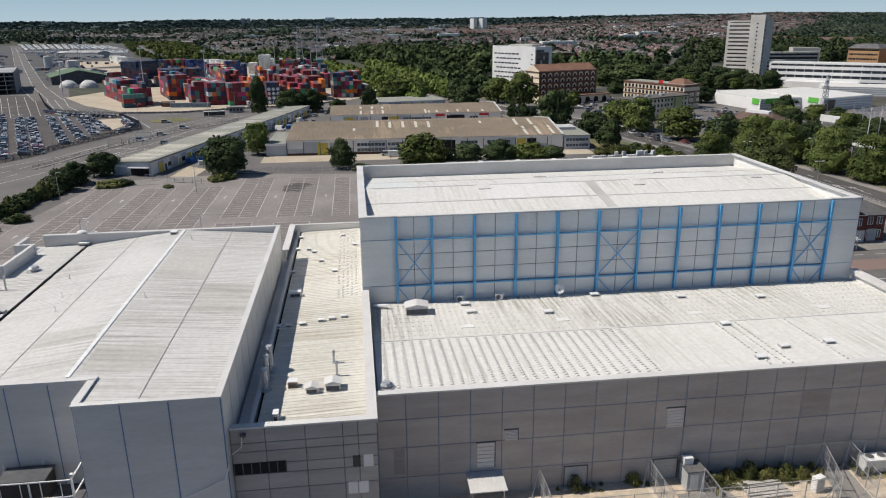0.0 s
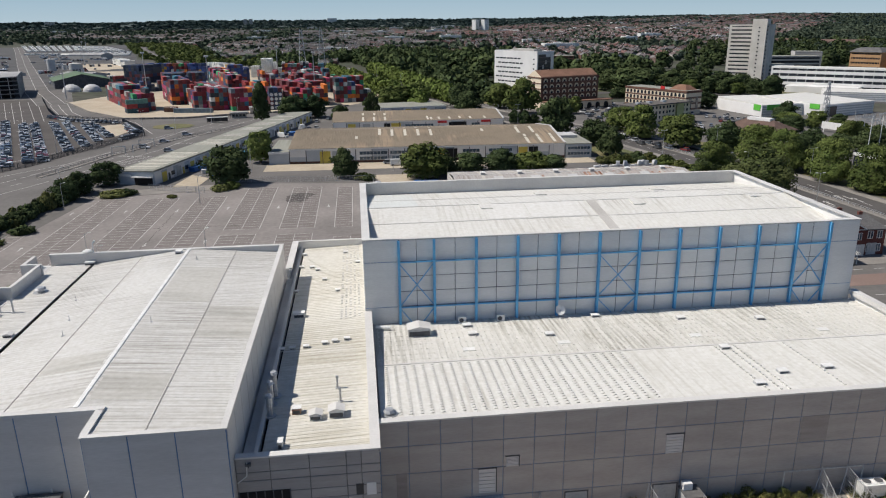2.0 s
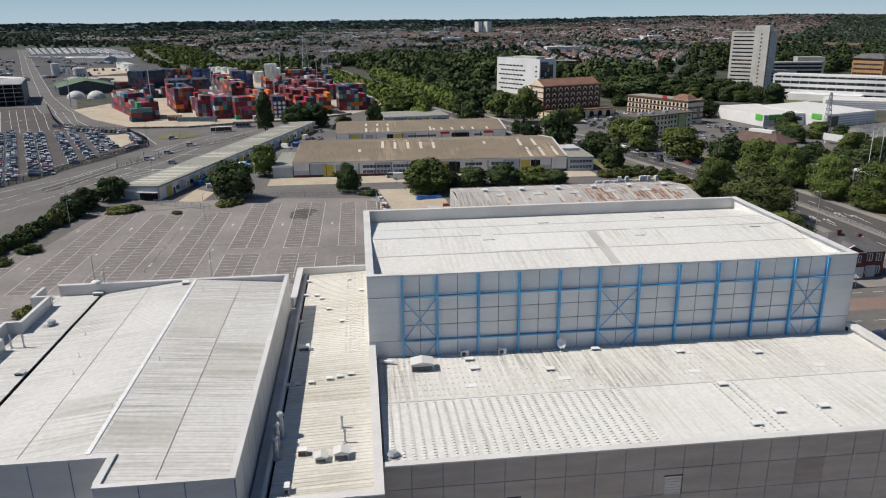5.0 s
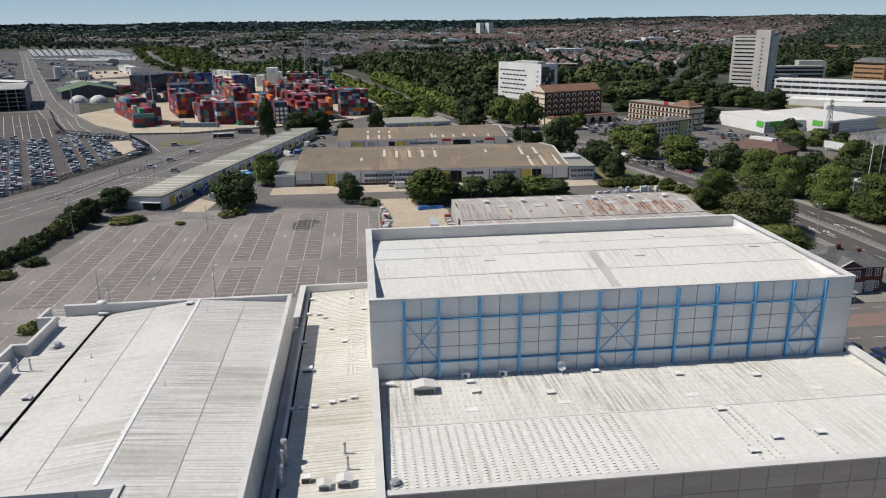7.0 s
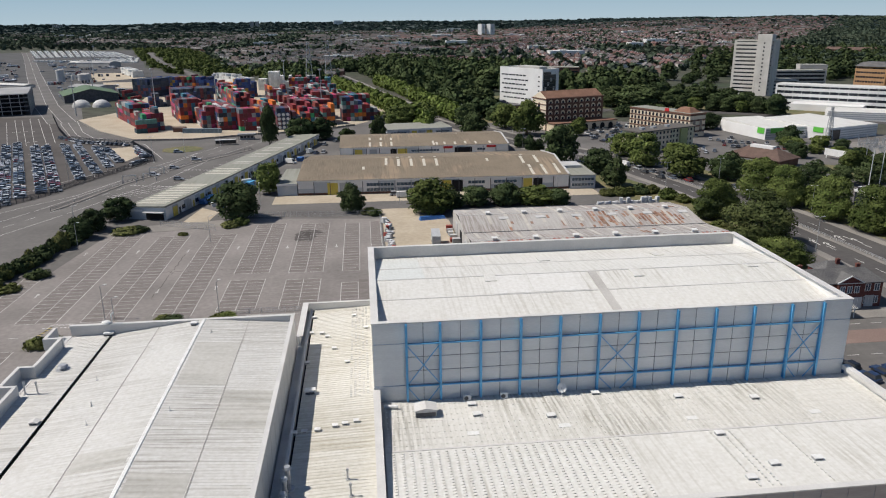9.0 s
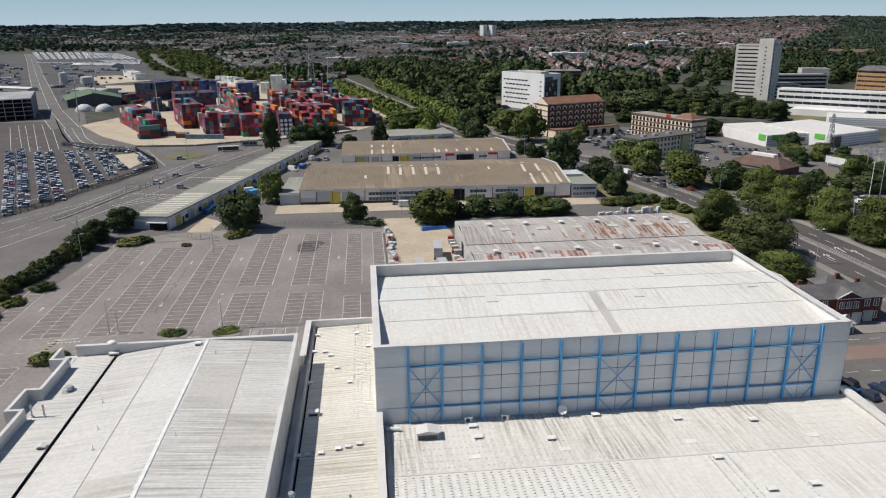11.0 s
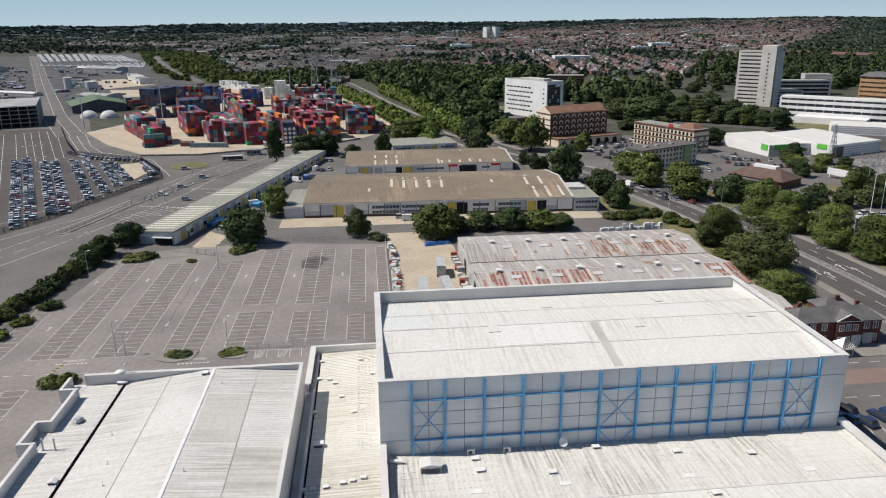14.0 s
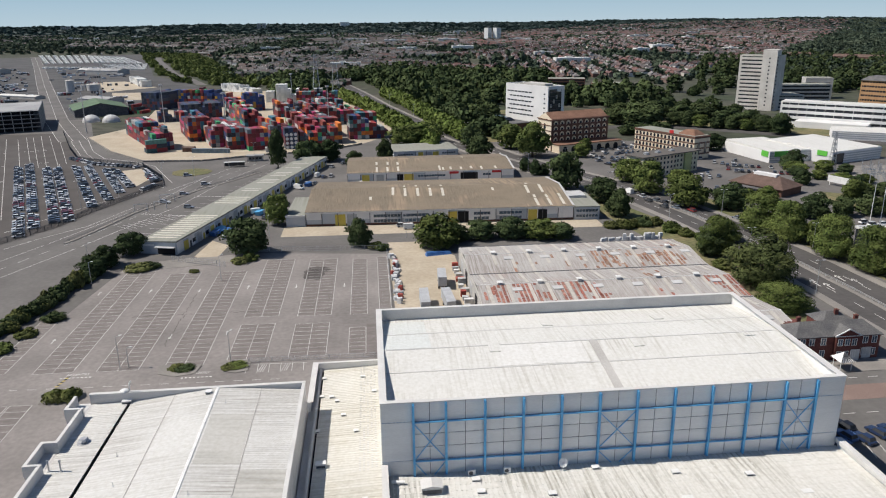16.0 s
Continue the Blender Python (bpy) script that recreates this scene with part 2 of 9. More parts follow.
WHITE_METAL = mat("white_painted_metal", (0.72, 0.72, 0.70), (0.62, 0.62, 0.60), 0.6, rough=0.45, grain=0.08)
GALV = mat("galvanised_steel", (0.38, 0.39, 0.40), (0.50, 0.51, 0.52), 1.5, rough=0.45, metal=0.5, grain=0.1)
# Near-black colour standing for the shade inside openings, gaps and recesses.
BLACK_GAP = mat("black_shade_fill", (0.012, 0.012, 0.013), rough=0.95)
DARK_METAL = mat("dark_grey_metal", (0.06, 0.063, 0.068), (0.10, 0.10, 0.105), 0.6, rough=0.6)
RUBBER = mat("tyre_rubber", (0.02, 0.02, 0.02), rough=0.9)
GREEN_ROOF = mat("green_sheet_roof", (0.075, 0.125, 0.065), (0.10, 0.15, 0.085), 0.08, rough=0.7)
CARRIAGE = mat("dark_road_asphalt", (0.062, 0.058, 0.056), (0.083, 0.078, 0.075), 0.05, rough=0.95, grain=0.12, grain_scale=0.7)
PALE_YELLOW = mat("pale_yellow_render", (0.50, 0.48, 0.34), (0.56, 0.54, 0.40), 0.2, rough=0.85)
LIME = mat("lime_panel", (0.33, 0.36, 0.16), (0.38, 0.41, 0.2), 0.2, rough=0.8)
HOUSE_ROOF_RED = mat("red_house_roofs", (0.3, 0.3, 0.3), palette=[(0.125, 0.072, 0.065), (0.10, 0.068, 0.064), (0.092, 0.08, 0.079), (0.14, 0.075, 0.066), (0.08, 0.074, 0.074), (0.115, 0.086, 0.081), (0.17, 0.158, 0.152)], by='island', rough=0.9, grain=0.2, grain_scale=0.6)
# Far leaf colours are lighter and bluer: distance haze mixed into the base.
LEAF_FAR = mat("hazed_garden_leaves", (0.046, 0.066, 0.046), (0.078, 0.098, 0.066), 0.006, rough=0.95, grain=0.35, grain_scale=0.1, island=0.3, spec=0.05)
HILL_LEAF = mat("hazed_wood_leaves", (0.036, 0.056, 0.054), (0.056, 0.078, 0.071), 0.003, rough=1.0, grain=0.3, grain_scale=0.02, spec=0.0)
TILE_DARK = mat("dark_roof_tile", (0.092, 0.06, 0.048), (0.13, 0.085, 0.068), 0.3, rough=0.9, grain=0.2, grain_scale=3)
# Blue-green hill ground, with the haze of distance put into its colour.
HILL = mat("hazed_wooded_hill", (0.032, 0.048, 0.046), (0.055, 0.072, 0.064), 0.004, rough=1.0, grain=0.4, grain_scale=0.03)
BOX_PALETTE = [(0.20, 0.028, 0.03), (0.13, 0.025, 0.028), (0.035, 0.045, 0.06), (0.28, 0.037, 0.035), (0.045, 0.16, 0.22), (0.15, 0.024, 0.032), (0.24, 0.06, 0.045),
               (0.60, 0.17, 0.028), (0.045, 0.30, 0.12), (0.09, 0.022, 0.026), (0.03, 0.055, 0.15), (0.50, 0.51, 0.49), (0.18, 0.026, 0.04), (0.13, 0.16, 0.18),
               (0.025, 0.032, 0.042), (0.40, 0.04, 0.12), (0.16, 0.032, 0.03), (0.09, 0.20, 0.18), (0.035, 0.08, 0.09), (0.32, 0.32, 0.30), (0.22, 0.032, 0.034), (0.12, 0.04, 0.04), (0.03, 0.04, 0.05), (0.21, 0.028, 0.03)]
BOX_PAINT = mat("container_paint", (0.3, 0.3, 0.3), palette=BOX_PALETTE, rough=0.65, grain=0.2, grain_scale=0.7)
BOX_PAINT_FAR = mat("container_paint_far", (0.3, 0.3, 0.3), palette=BOX_PALETTE, by='island', rough=0.65, grain=0.2, grain_scale=0.7)
DARK_BOX_PAINT = mat("dark_container_paint", (0.3, 0.3, 0.3), palette=[(0.03, 0.045, 0.08), (0.035, 0.055, 0.12), (0.06, 0.07, 0.085), (0.02, 0.03, 0.05), (0.12, 0.035, 0.04)],
                     by='island', rough=0.65, grain=0.2, grain_scale=0.7)
BLUE_BOX_PAINT = mat("blue_container_paint", (0.3, 0.3, 0.3), palette=[(0.025, 0.05, 0.17), (0.03, 0.07, 0.22), (0.025, 0.04, 0.11), (0.16, 0.05, 0.05), (0.10, 0.11, 0.13), (0.03, 0.055, 0.19), (0.35, 0.22, 0.04)],
                     by='island', rough=0.65, grain=0.2, grain_scale=0.7)
WHITE_BOX_PAINT = mat("white_container_paint", (0.66, 0.66, 0.63), (0.55, 0.55, 0.52), 0.2, rough=0.6, island=0.15)
CAR_GLASS = mat("car_glass", (0.034, 0.036, 0.04), (0.056, 0.059, 0.065), 0.5, rough=0.22, grain=0.02, spec=0.5)
CAR_PAINT = mat("car_paint", (0.3, 0.3, 0.3), palette=[(0.34, 0.35, 0.36), (0.07, 0.075, 0.08), (0.66, 0.66, 0.66), (0.03, 0.03, 0.035), (0.15, 0.18, 0.22),
                (0.40, 0.42, 0.44), (0.05, 0.07, 0.12), (0.55, 0.56, 0.57), (0.20, 0.22, 0.24), (0.20, 0.03, 0.03), (0.10, 0.12, 0.14), (0.48, 0.49, 0.50), (0.66, 0.66, 0.66), (0.60, 0.61, 0.62)],
                rough=0.25, grain=0.03, spec=0.6)
HOUSE_WALL = mat("house_walls", (0.3, 0.3, 0.3), palette=[(0.17, 0.09, 0.07), (0.21, 0.115, 0.085), (0.64, 0.62, 0.59), (0.16, 0.11, 0.09), (0.46, 0.43, 0.39), (0.22, 0.17, 0.14), (0.58, 0.56, 0.53)],
                 by='island', rough=0.9, grain=0.1)
HOUSE_ROOF = mat("house_roofs", (0.3, 0.3, 0.3), palette=[(0.09, 0.076, 0.073), (0.082, 0.076, 0.075), (0.073, 0.074, 0.078), (0.10, 0.076, 0.07), (0.06, 0.062, 0.066), (0.088, 0.082, 0.08), (0.12, 0.117, 0.116), (0.096, 0.078, 0.073), (0.18, 0.175, 0.168)],
                 by='island', rough=0.9, grain=0.2, grain_scale=0.6)
CAR_PAINT_FAR = mat("car_paint_far", (0.3, 0.3, 0.3), palette=[(0.32, 0.34, 0.36), (0.07, 0.08, 0.09), (0.62, 0.63, 0.64), (0.03, 0.03, 0.035), (0.11, 0.13, 0.16), (0.40, 0.42, 0.44), (0.15, 0.03, 0.03), (0.06, 0.06, 0.065), (0.20, 0.20, 0.21), (0.55, 0.56, 0.57)], by='island', rough=0.3, grain=0.03)


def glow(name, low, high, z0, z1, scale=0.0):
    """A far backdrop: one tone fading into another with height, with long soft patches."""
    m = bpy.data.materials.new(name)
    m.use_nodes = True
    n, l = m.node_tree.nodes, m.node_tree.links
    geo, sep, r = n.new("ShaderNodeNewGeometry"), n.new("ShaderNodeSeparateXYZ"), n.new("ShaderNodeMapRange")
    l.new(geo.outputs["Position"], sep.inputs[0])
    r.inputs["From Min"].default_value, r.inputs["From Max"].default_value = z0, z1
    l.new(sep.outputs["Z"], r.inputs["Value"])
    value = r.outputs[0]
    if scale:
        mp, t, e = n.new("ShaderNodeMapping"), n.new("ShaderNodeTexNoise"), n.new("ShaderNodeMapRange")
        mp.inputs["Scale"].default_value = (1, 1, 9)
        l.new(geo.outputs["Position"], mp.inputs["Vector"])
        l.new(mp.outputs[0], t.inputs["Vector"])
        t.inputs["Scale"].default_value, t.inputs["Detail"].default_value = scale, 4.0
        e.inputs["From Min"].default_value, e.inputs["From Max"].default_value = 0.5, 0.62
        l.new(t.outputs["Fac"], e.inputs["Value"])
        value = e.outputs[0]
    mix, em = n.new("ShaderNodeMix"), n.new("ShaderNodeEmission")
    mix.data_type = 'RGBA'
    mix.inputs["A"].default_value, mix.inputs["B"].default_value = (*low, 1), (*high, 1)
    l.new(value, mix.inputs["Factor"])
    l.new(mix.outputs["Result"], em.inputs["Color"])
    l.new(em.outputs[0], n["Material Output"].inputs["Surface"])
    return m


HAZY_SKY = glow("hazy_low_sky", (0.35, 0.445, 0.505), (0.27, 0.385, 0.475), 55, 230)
# Emissive hill tones: the pale blue is haze painted into the glow.
FAR_HILLS = glow("glowing_hazed_hills", (0.085, 0.14, 0.20), (0.21, 0.27, 0.31), 0, 1, 0.006)

# ---------------------------------------------------------------- mesh tools
class Geo:
    """Collects vertices and faces for one mesh."""

    def __init__(self):
        self.v, self.f, self.ribs = [], [], None

    def face(self, *pts):
        i = len(self.v)
        self.v += [tuple(p) for p in pts]
        self.f.append(tuple(range(i, i + len(pts))))
        return self

    def hull8(self, p):
        """A solid from four lower and four upper corners, both going round anticlockwise."""
        i = len(self.v)
        self.v += [tuple(q) for q in p]
        self.f += [tuple(i + k for k in q) for q in ((3, 2, 1, 0), (4, 5, 6, 7), (0, 1, 5, 4), (1, 2, 6, 5), (2, 3, 7, 6), (3, 0, 4, 7))]
        return self

    def box(self, x0, y0, z0, x1, y1, z1):
        return self.hull8([(x0, y0, z0), (x1, y0, z0), (x1, y1, z0), (x0, y1, z0), (x0, y0, z1), (x1, y0, z1), (x1, y1, z1), (x0, y1, z1)])

    def bar(self, a, b, w, h=None):
        """A square bar from a to b."""
        a, b = Vector(a), Vector(b)
        d = (b - a).normalized()
        s = d.cross(Vector((0, 0, 1)))
        s = s.normalized() if s.length > 1e-4 else Vector((1, 0, 0))
        u = s.cross(d)
        h = h or w
        q = [-s * w / 2 - u * h / 2, s * w / 2 - u * h / 2, s * w / 2 + u * h / 2, -s * w / 2 + u * h / 2]
        return self.hull8([a + k for k in q] + [b + k for k in q])

    def prism(self, poly, z0, z1):
        i, k = len(self.v), len(poly)
        self.v += [(x, y, z0) for x, y in poly] + [(x, y, z1) for x, y in poly]
        self.f += [tuple(range(i + k - 1, i - 1, -1)), tuple(range(i + k, i + 2 * k))]
        self.f += [(i + j, i + (j + 1) % k, i + k + (j + 1) % k, i + k + j) for j in range(k)]
        return self

    def tube(self, a, b, r0, r1=None, k=8):
        a, b = Vector(a), Vector(b)
        r1 = r0 if r1 is None else r1
        d = (b - a).normalized()
        s = d.cross(Vector((0.3, 0.1, 1))) if abs(d.z) < 0.95 else d.cross(Vector((1, 0, 0)))
        s.normalize()
        u = d.cross(s)
        i = len(self.v)
        for c, r in ((a, r0), (b, r1)):
            self.v += [tuple(c + r * (s * math.cos(6.28318 * j / k) + u * math.sin(6.28318 * j / k))) for j in range(k)]
        self.f += [tuple(range(i + k - 1, i - 1, -1)), tuple(range(i + k, i + 2 * k))]
        self.f += [(i + j, i + (j + 1) % k, i + k + (j + 1) % k, i + k + j) for j in range(k)]
        return self

    def dome(self, c, r, h, k=12, rings=4, sx=1.0):
        """A low dome on a flat base."""
        i = len(self.v)
        for q in range(rings):
            a = math.pi / 2 * q / rings
            self.v += [(c[0] + sx * r * math.cos(a) * math.cos(6.28318 * j / k), c[1] + r * math.cos(a) * math.sin(6.28318 * j / k), c[2] + h * math.sin(a)) for j in range(k)]
        self.v.append((c[0], c[1], c[2] + h))
        self.f.append(tuple(range(i + k - 1, i - 1, -1)))
        for q in range(rings - 1):
            self.f += [(i + q * k + j, i + q * k + (j + 1) % k, i + (q + 1) * k + (j + 1) % k, i + (q + 1) * k + j) for j in range(k)]
        self.f += [(i + (rings - 1) * k + j, i + (rings - 1) * k + (j + 1) % k, i + rings * k) for j in range(k)]
        return self

    def mesh(self, name, material):
        me = bpy.data.meshes.new(name)
        me.from_pydata(self.v, [], self.f)
        me.materials.append(material)
        me.update()
        return me


def thing(name, m=None, label="", category="", group="", kind=""):
    """An Empty at a thing's base, to parent its parts."""
    ob = new(name)
    ob.empty_display_size = 0.5
    ob.matrix_basis = m or Matrix()
    return tagged(ob, label, category, group, kind)


def part(name, geo, material, parent=None, label="", m=None):
    """One mesh object under a thing or under a part; geo may be a mesh that is shared."""
    ob = new(name, geo.mesh(name, material) if isinstance(geo, Geo) else geo)
    ob.parent = parent
    if m is not None:
        ob.matrix_basis = m
    if isinstance(geo, Geo) and geo.ribs:
        tagged(part("sheet_rib", geo.ribs, material, parent), "raised ribs of the roof sheets", kind="stuff")
    return tagged(ob, label)


def solid(name, geo, material, label="", category="", group="", kind="", m=None):
    """A thing that is one mesh."""
    return tagged(part(name, geo, material, None, "", m), label, category, group, kind)


# ---------------------------------------------------------------- land
def smooth(a, b, v):
    t = min(1.0, max(0.0, (v - a) / (b - a)))
    return t * t * (3 - 2 * t)


def land_z(x, y):
    """Flat near by, a low town plateau, then a wooded ridge: close on the east side, far off elsewhere."""
    d = math.hypot(x, y)
    if d < 1000:
        return 0.0
    a = math.degrees(math.atan2(x, y))
    east = smooth(8, 27, a)
    near_dock = smooth(-14, -8, a)
    z = 16 * smooth(1200 + 900 * (1 - near_dock), 2300 + 300 * (1 - near_dock), d)
    rough = 5 * noise.noise((a / 7, 3.1, 0)) + 3 * noise.noise((a / 1.7, 9.2, 0))
    z += (1 - east) * smooth(3300, 4850, d) * (40 + rough) + east * smooth(2650, 3600, d) * (37 + rough) + east * smooth(3700, 4850, d) * 8
    z += smooth(1500 + 700 * (1 - near_dock), 2800, d) * 5 * noise.noise((x / 420, y / 420, 0))
    return z


def build_land():
    g = Geo()
    rings = [0, 300, 700, 1000] + list(range(1150, 4901, 125))
    k = 288
    for r in rings:
        for j in range(k):
            a = 2 * math.pi * j / k
            x, y = r * math.sin(a), r * math.cos(a)
            g.v.append((x, y, land_z(x, y)))
    for i in range(len(rings) - 1):
        for j in range(k):
            q = (i * k + j, i * k + (j + 1) % k, (i + 1) * k + (j + 1) % k, (i + 1) * k + j)
            g.f.append(q if i else (q[0], q[2], q[3]))
    ob = solid("ground", g, LAND, "dark green and grey land rising to low hills", "ground", kind="structure")
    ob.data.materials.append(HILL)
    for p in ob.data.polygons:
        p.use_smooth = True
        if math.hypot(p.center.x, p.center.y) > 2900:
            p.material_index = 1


build_land()


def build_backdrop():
    """The glowing low sky and the last haze-blue hills, all round, beyond the end of the land."""
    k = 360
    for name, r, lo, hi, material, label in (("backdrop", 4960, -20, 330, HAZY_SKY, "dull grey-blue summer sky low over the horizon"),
                                             ("backdrop", 4935, -20, 0, FAR_HILLS, "glowing backdrop of hills and bare fields, pale blue as haze")):
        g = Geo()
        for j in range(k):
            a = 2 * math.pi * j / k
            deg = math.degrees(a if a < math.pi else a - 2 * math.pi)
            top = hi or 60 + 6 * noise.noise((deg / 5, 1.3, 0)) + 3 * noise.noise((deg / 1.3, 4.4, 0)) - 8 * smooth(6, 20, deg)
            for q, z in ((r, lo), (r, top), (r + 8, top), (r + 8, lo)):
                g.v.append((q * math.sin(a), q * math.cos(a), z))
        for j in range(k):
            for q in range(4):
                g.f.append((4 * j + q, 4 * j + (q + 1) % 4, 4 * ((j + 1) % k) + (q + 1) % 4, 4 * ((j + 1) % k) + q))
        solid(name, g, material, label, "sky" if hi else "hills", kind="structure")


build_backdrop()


def sheet(name, poly, z, material, label, category="ground"):
    """A flat piece of ground: a thin slab that lies on what is below."""
    if sum(a[0] * b[1] - b[0] * a[1] for a, b in zip(poly, poly[1:] + poly[:1])) < 0:
        poly = poly[::-1]
    return solid(name, Geo().prism(poly, z - 0.03, z), material, label, category, kind="structure")


def band(line, w0, w1):
    """The outline of a strip beside a line: from w0 to w1 metres to its right."""
    left, right = [], []
    for i, p in enumerate(line):
        a, b = Vector(line[max(0, i - 1)]), Vector(line[min(len(line) - 1, i + 1)])
        d = (b - a).normalized()
        n = Vector((d.y, -d.x))
        left.append(tuple(Vector(p) + n * w0))
        right.append(tuple(Vector(p) + n * w1))
    return left, right


def strip(name, line, w0, w1, z, material, label, category="road", kerb=0.0):
    l, r = band(line, w0, w1)
    g = Geo()
    for i in range(len(l) - 1):
        q = [l[i], r[i], r[i + 1], l[i + 1]]
        g.hull8([(x, y, z - 0.03 - kerb) for x, y in q] + [(x, y, z) for x, y in q])
    return solid(name, g, material, label, category, kind="structure")


sheet("estate_road", [(-330, 30), (240, 30), (240, 330), (130, 470), (20, 520), (-5, 480), (-62, 450), (-130, 435), (-190, 530), (-230, 640), (-330, 640)], 0.03, ROAD, "worn grey asphalt of the estate roads", "road")
sheet("car_park", [(4.5, 243), (-44, 250), (-80, 241), (-84, 200), (-90, 170), (-112, 45), (4.5, 45)], 0.06, ASPHALT, "empty pale asphalt car park with painted bays", "car park")
sheet("storage_lot", [(-134, 272), (-122, 294), (-118, 312), (-110, 335), (-100, 365), (-105, 380), (-125, 417), (-150, 430), (-169, 444), (-188, 483), (-220, 557), (-300, 560), (-330, 420), (-230, 270)], 0.06, DARK_TAR, "dark asphalt compound for rows of cars", "car park")
sheet("container_yard", [(-195, 535), (-158, 470), (-127, 433), (-96, 431), (-62, 446), (-32, 451), (-5, 476), (14, 510), (20, 600), (-20, 780), (-150, 900), (-205, 770), (-184, 640), (-180, 580)], 0.06, PALE_CONCRETE, "pale tan concrete of the container yard", "yard")
sheet("dock_apron", [(-236, 645), (-200, 690), (-160, 850), (-225, 985), (-320, 1161), (-480, 1719), (-570, 2090), (-1350, 2090), (-760, 1150), (-420, 560), (-310, 560)], 0.05, DOCK, "grey concrete apron of the docks", "yard")
sheet("truck_yard", [(5.2, 256), (16, 256), (27, 238), (27, 140), (5.2, 140)], 0.07, PALE_CONCRETE, "tan concrete lorry yard beside the rusty shed", "yard")
sheet("forecourt", [(-34, 268), (88, 266), (88, 279), (-34, 282)], 0.07, PALE_CONCRETE, "tan concrete forecourt of the long warehouse", "yard")
sheet("forecourt", [(-14, 340), (74, 340), (74, 352), (-14, 352)], 0.065, PALE_CONCRETE, "tan concrete forecourt of the second warehouse", "yard")
sheet("front_yard", [(1.5, 45), (85, 45), (85, 72.6), (1.5, 72.6)], 0.07, SAND, "sandy concrete yard in front of the grey wall", "yard")
sheet("retail_car_park", [(140, 335), (168, 290), (232, 300), (300, 372), (225, 425), (150, 470), (112, 475), (112, 440)], 0.06, ROAD, "asphalt car park between the hotels", "car park")
DOCK_ROAD = [(-104, 300), (-118, 390), (-200, 520), (-254, 633), (-420, 1020), (-600, 1445), (-830, 1980)]
strip("dock_road", DOCK_ROAD[2:], -9, 9, 0.09, ROAD, "long straight dock road running into the distance")
CARRIAGEWAY = [(142, 60), (138.5, 130), (137.2, 190), (135, 225), (128, 275), (118, 322), (92, 376), (75, 419), (53, 487), (38, 550), (25, 606), (8, 690), (-10, 800), (-40, 960)]
strip("carriageway", CARRIAGEWAY, -10.5, 10.5, 0.09, CARRIAGE, "grey dual carriageway with white lane marks")
strip("central_reserve", CARRIAGEWAY, -1.4, 1.4, 0.2, PAVING, "paved kerb island between the lanes", "kerb", 0.1)
strip("pavement", CARRIAGEWAY, 10.5, 13.5, 0.2, PAVING, "pale paved footway with a kerb", "pavement", 0.1)
strip("pavement", CARRIAGEWAY, -13.5, -10.5, 0.2, PAVING, "pale paved footway with a kerb", "pavement", 0.1)
RING_ROAD = [(96, 462), (128, 500), (175, 522), (215, 520), (262, 480), (300, 440), (380, 380)]
strip("ring_road", RING_ROAD, -7, 7, 0.085, CARRIAGE, "grey ring road passing the hotels")
strip("side_road", [(200, 522), (214, 590), (226, 680), (250, 800)], -5, 5, 0.08, ROAD, "grey side road climbing between trees")
sheet("verge", [(120, 512), (175, 534), (218, 532), (270, 490), (330, 430), (330, 520), (300, 600), (236, 640), (150, 600)], 0.07, GRASS, "dry lawn beyond the ring road", "grass")
sheet("verge", [(100, 168), (118, 172), (122, 225), (112, 275), (100, 318), (88, 318), (96, 262), (101, 235)], 0.08, GRASS, "dry grass verge beside the carriageway", "grass")
sheet("verge", [(156, 150), (172, 150), (168, 215), (160, 262), (152, 290), (136, 330), (140, 280), (150, 226)], 0.08, GRASS, "dry grass bank under the roadside trees", "grass")
sheet("lawn", [(196, 278), (212, 284), (214, 300), (203, 308), (192, 296)], 0.09, GRASS, "small dry lawn beside the restaurant", "grass")
sheet("lawn", [(66, 470), (104, 470), (128, 510), (120, 640), (58, 640)], 0.05, GRASS, "rough grass under the trees beside the hotel", "grass")


# ---------------------------------------------------------------- the white sheds
def panel_wall(parent, x0, x1, z0, z1, y, cols, rows, material, joint, gap=0.07, thick=0.06):
    """Panels on a wall that faces -y: the backing shows as the joints between them."""
    part("joint_backing", Geo().box(x0, y, z0, x1, y + 0.25, z1), joint, parent, "dark joints between the panels")
    xs, zs = cols, rows
    shapes = {}
    for a, b in zip(xs, xs[1:]):
        for c, d in zip(zs, zs[1:]):
            key = (round(b - a, 2), round(d - c, 2))
            if key not in shapes:
                w, h = b - a - gap, d - c - gap
                e = 0.03
                shapes[key] = Geo().hull8([(-w / 2, 0, -h / 2), (w / 2, 0, -h / 2), (w / 2, 0, h / 2), (-w / 2, 0, h / 2),
                                           (-w / 2 + e, -thick, -h / 2 + e), (w / 2 - e, -thick, -h / 2 + e), (w / 2 - e, -thick, h / 2 - e), (-w / 2 + e, -thick, h / 2 - e)]).mesh("panel", material)
            part("panel", shapes[key], material, parent, "", pose((a + b) / 2, y, (c + d) / 2))


def panel_wall_x(parent, y0, y1, z0, z1, x, step, material, joint, gap=0.06):
    """Tall panels on a wall that faces +x."""
    part("joint_backing", Geo().box(x - 0.25, y0, z0, x, y1, z1), joint, parent, "blue joints between the panels")
    n = max(1, round((y1 - y0) / step))
    w = (y1 - y0) / n
    me = Geo().box(0, -w / 2 + gap / 2, z0, 0.06, w / 2 - gap / 2, z1).mesh("panel", material)
    for i in range(n):
        part("panel", me, material, parent, "", pose(x, y0 + w * (i + 0.5), 0))


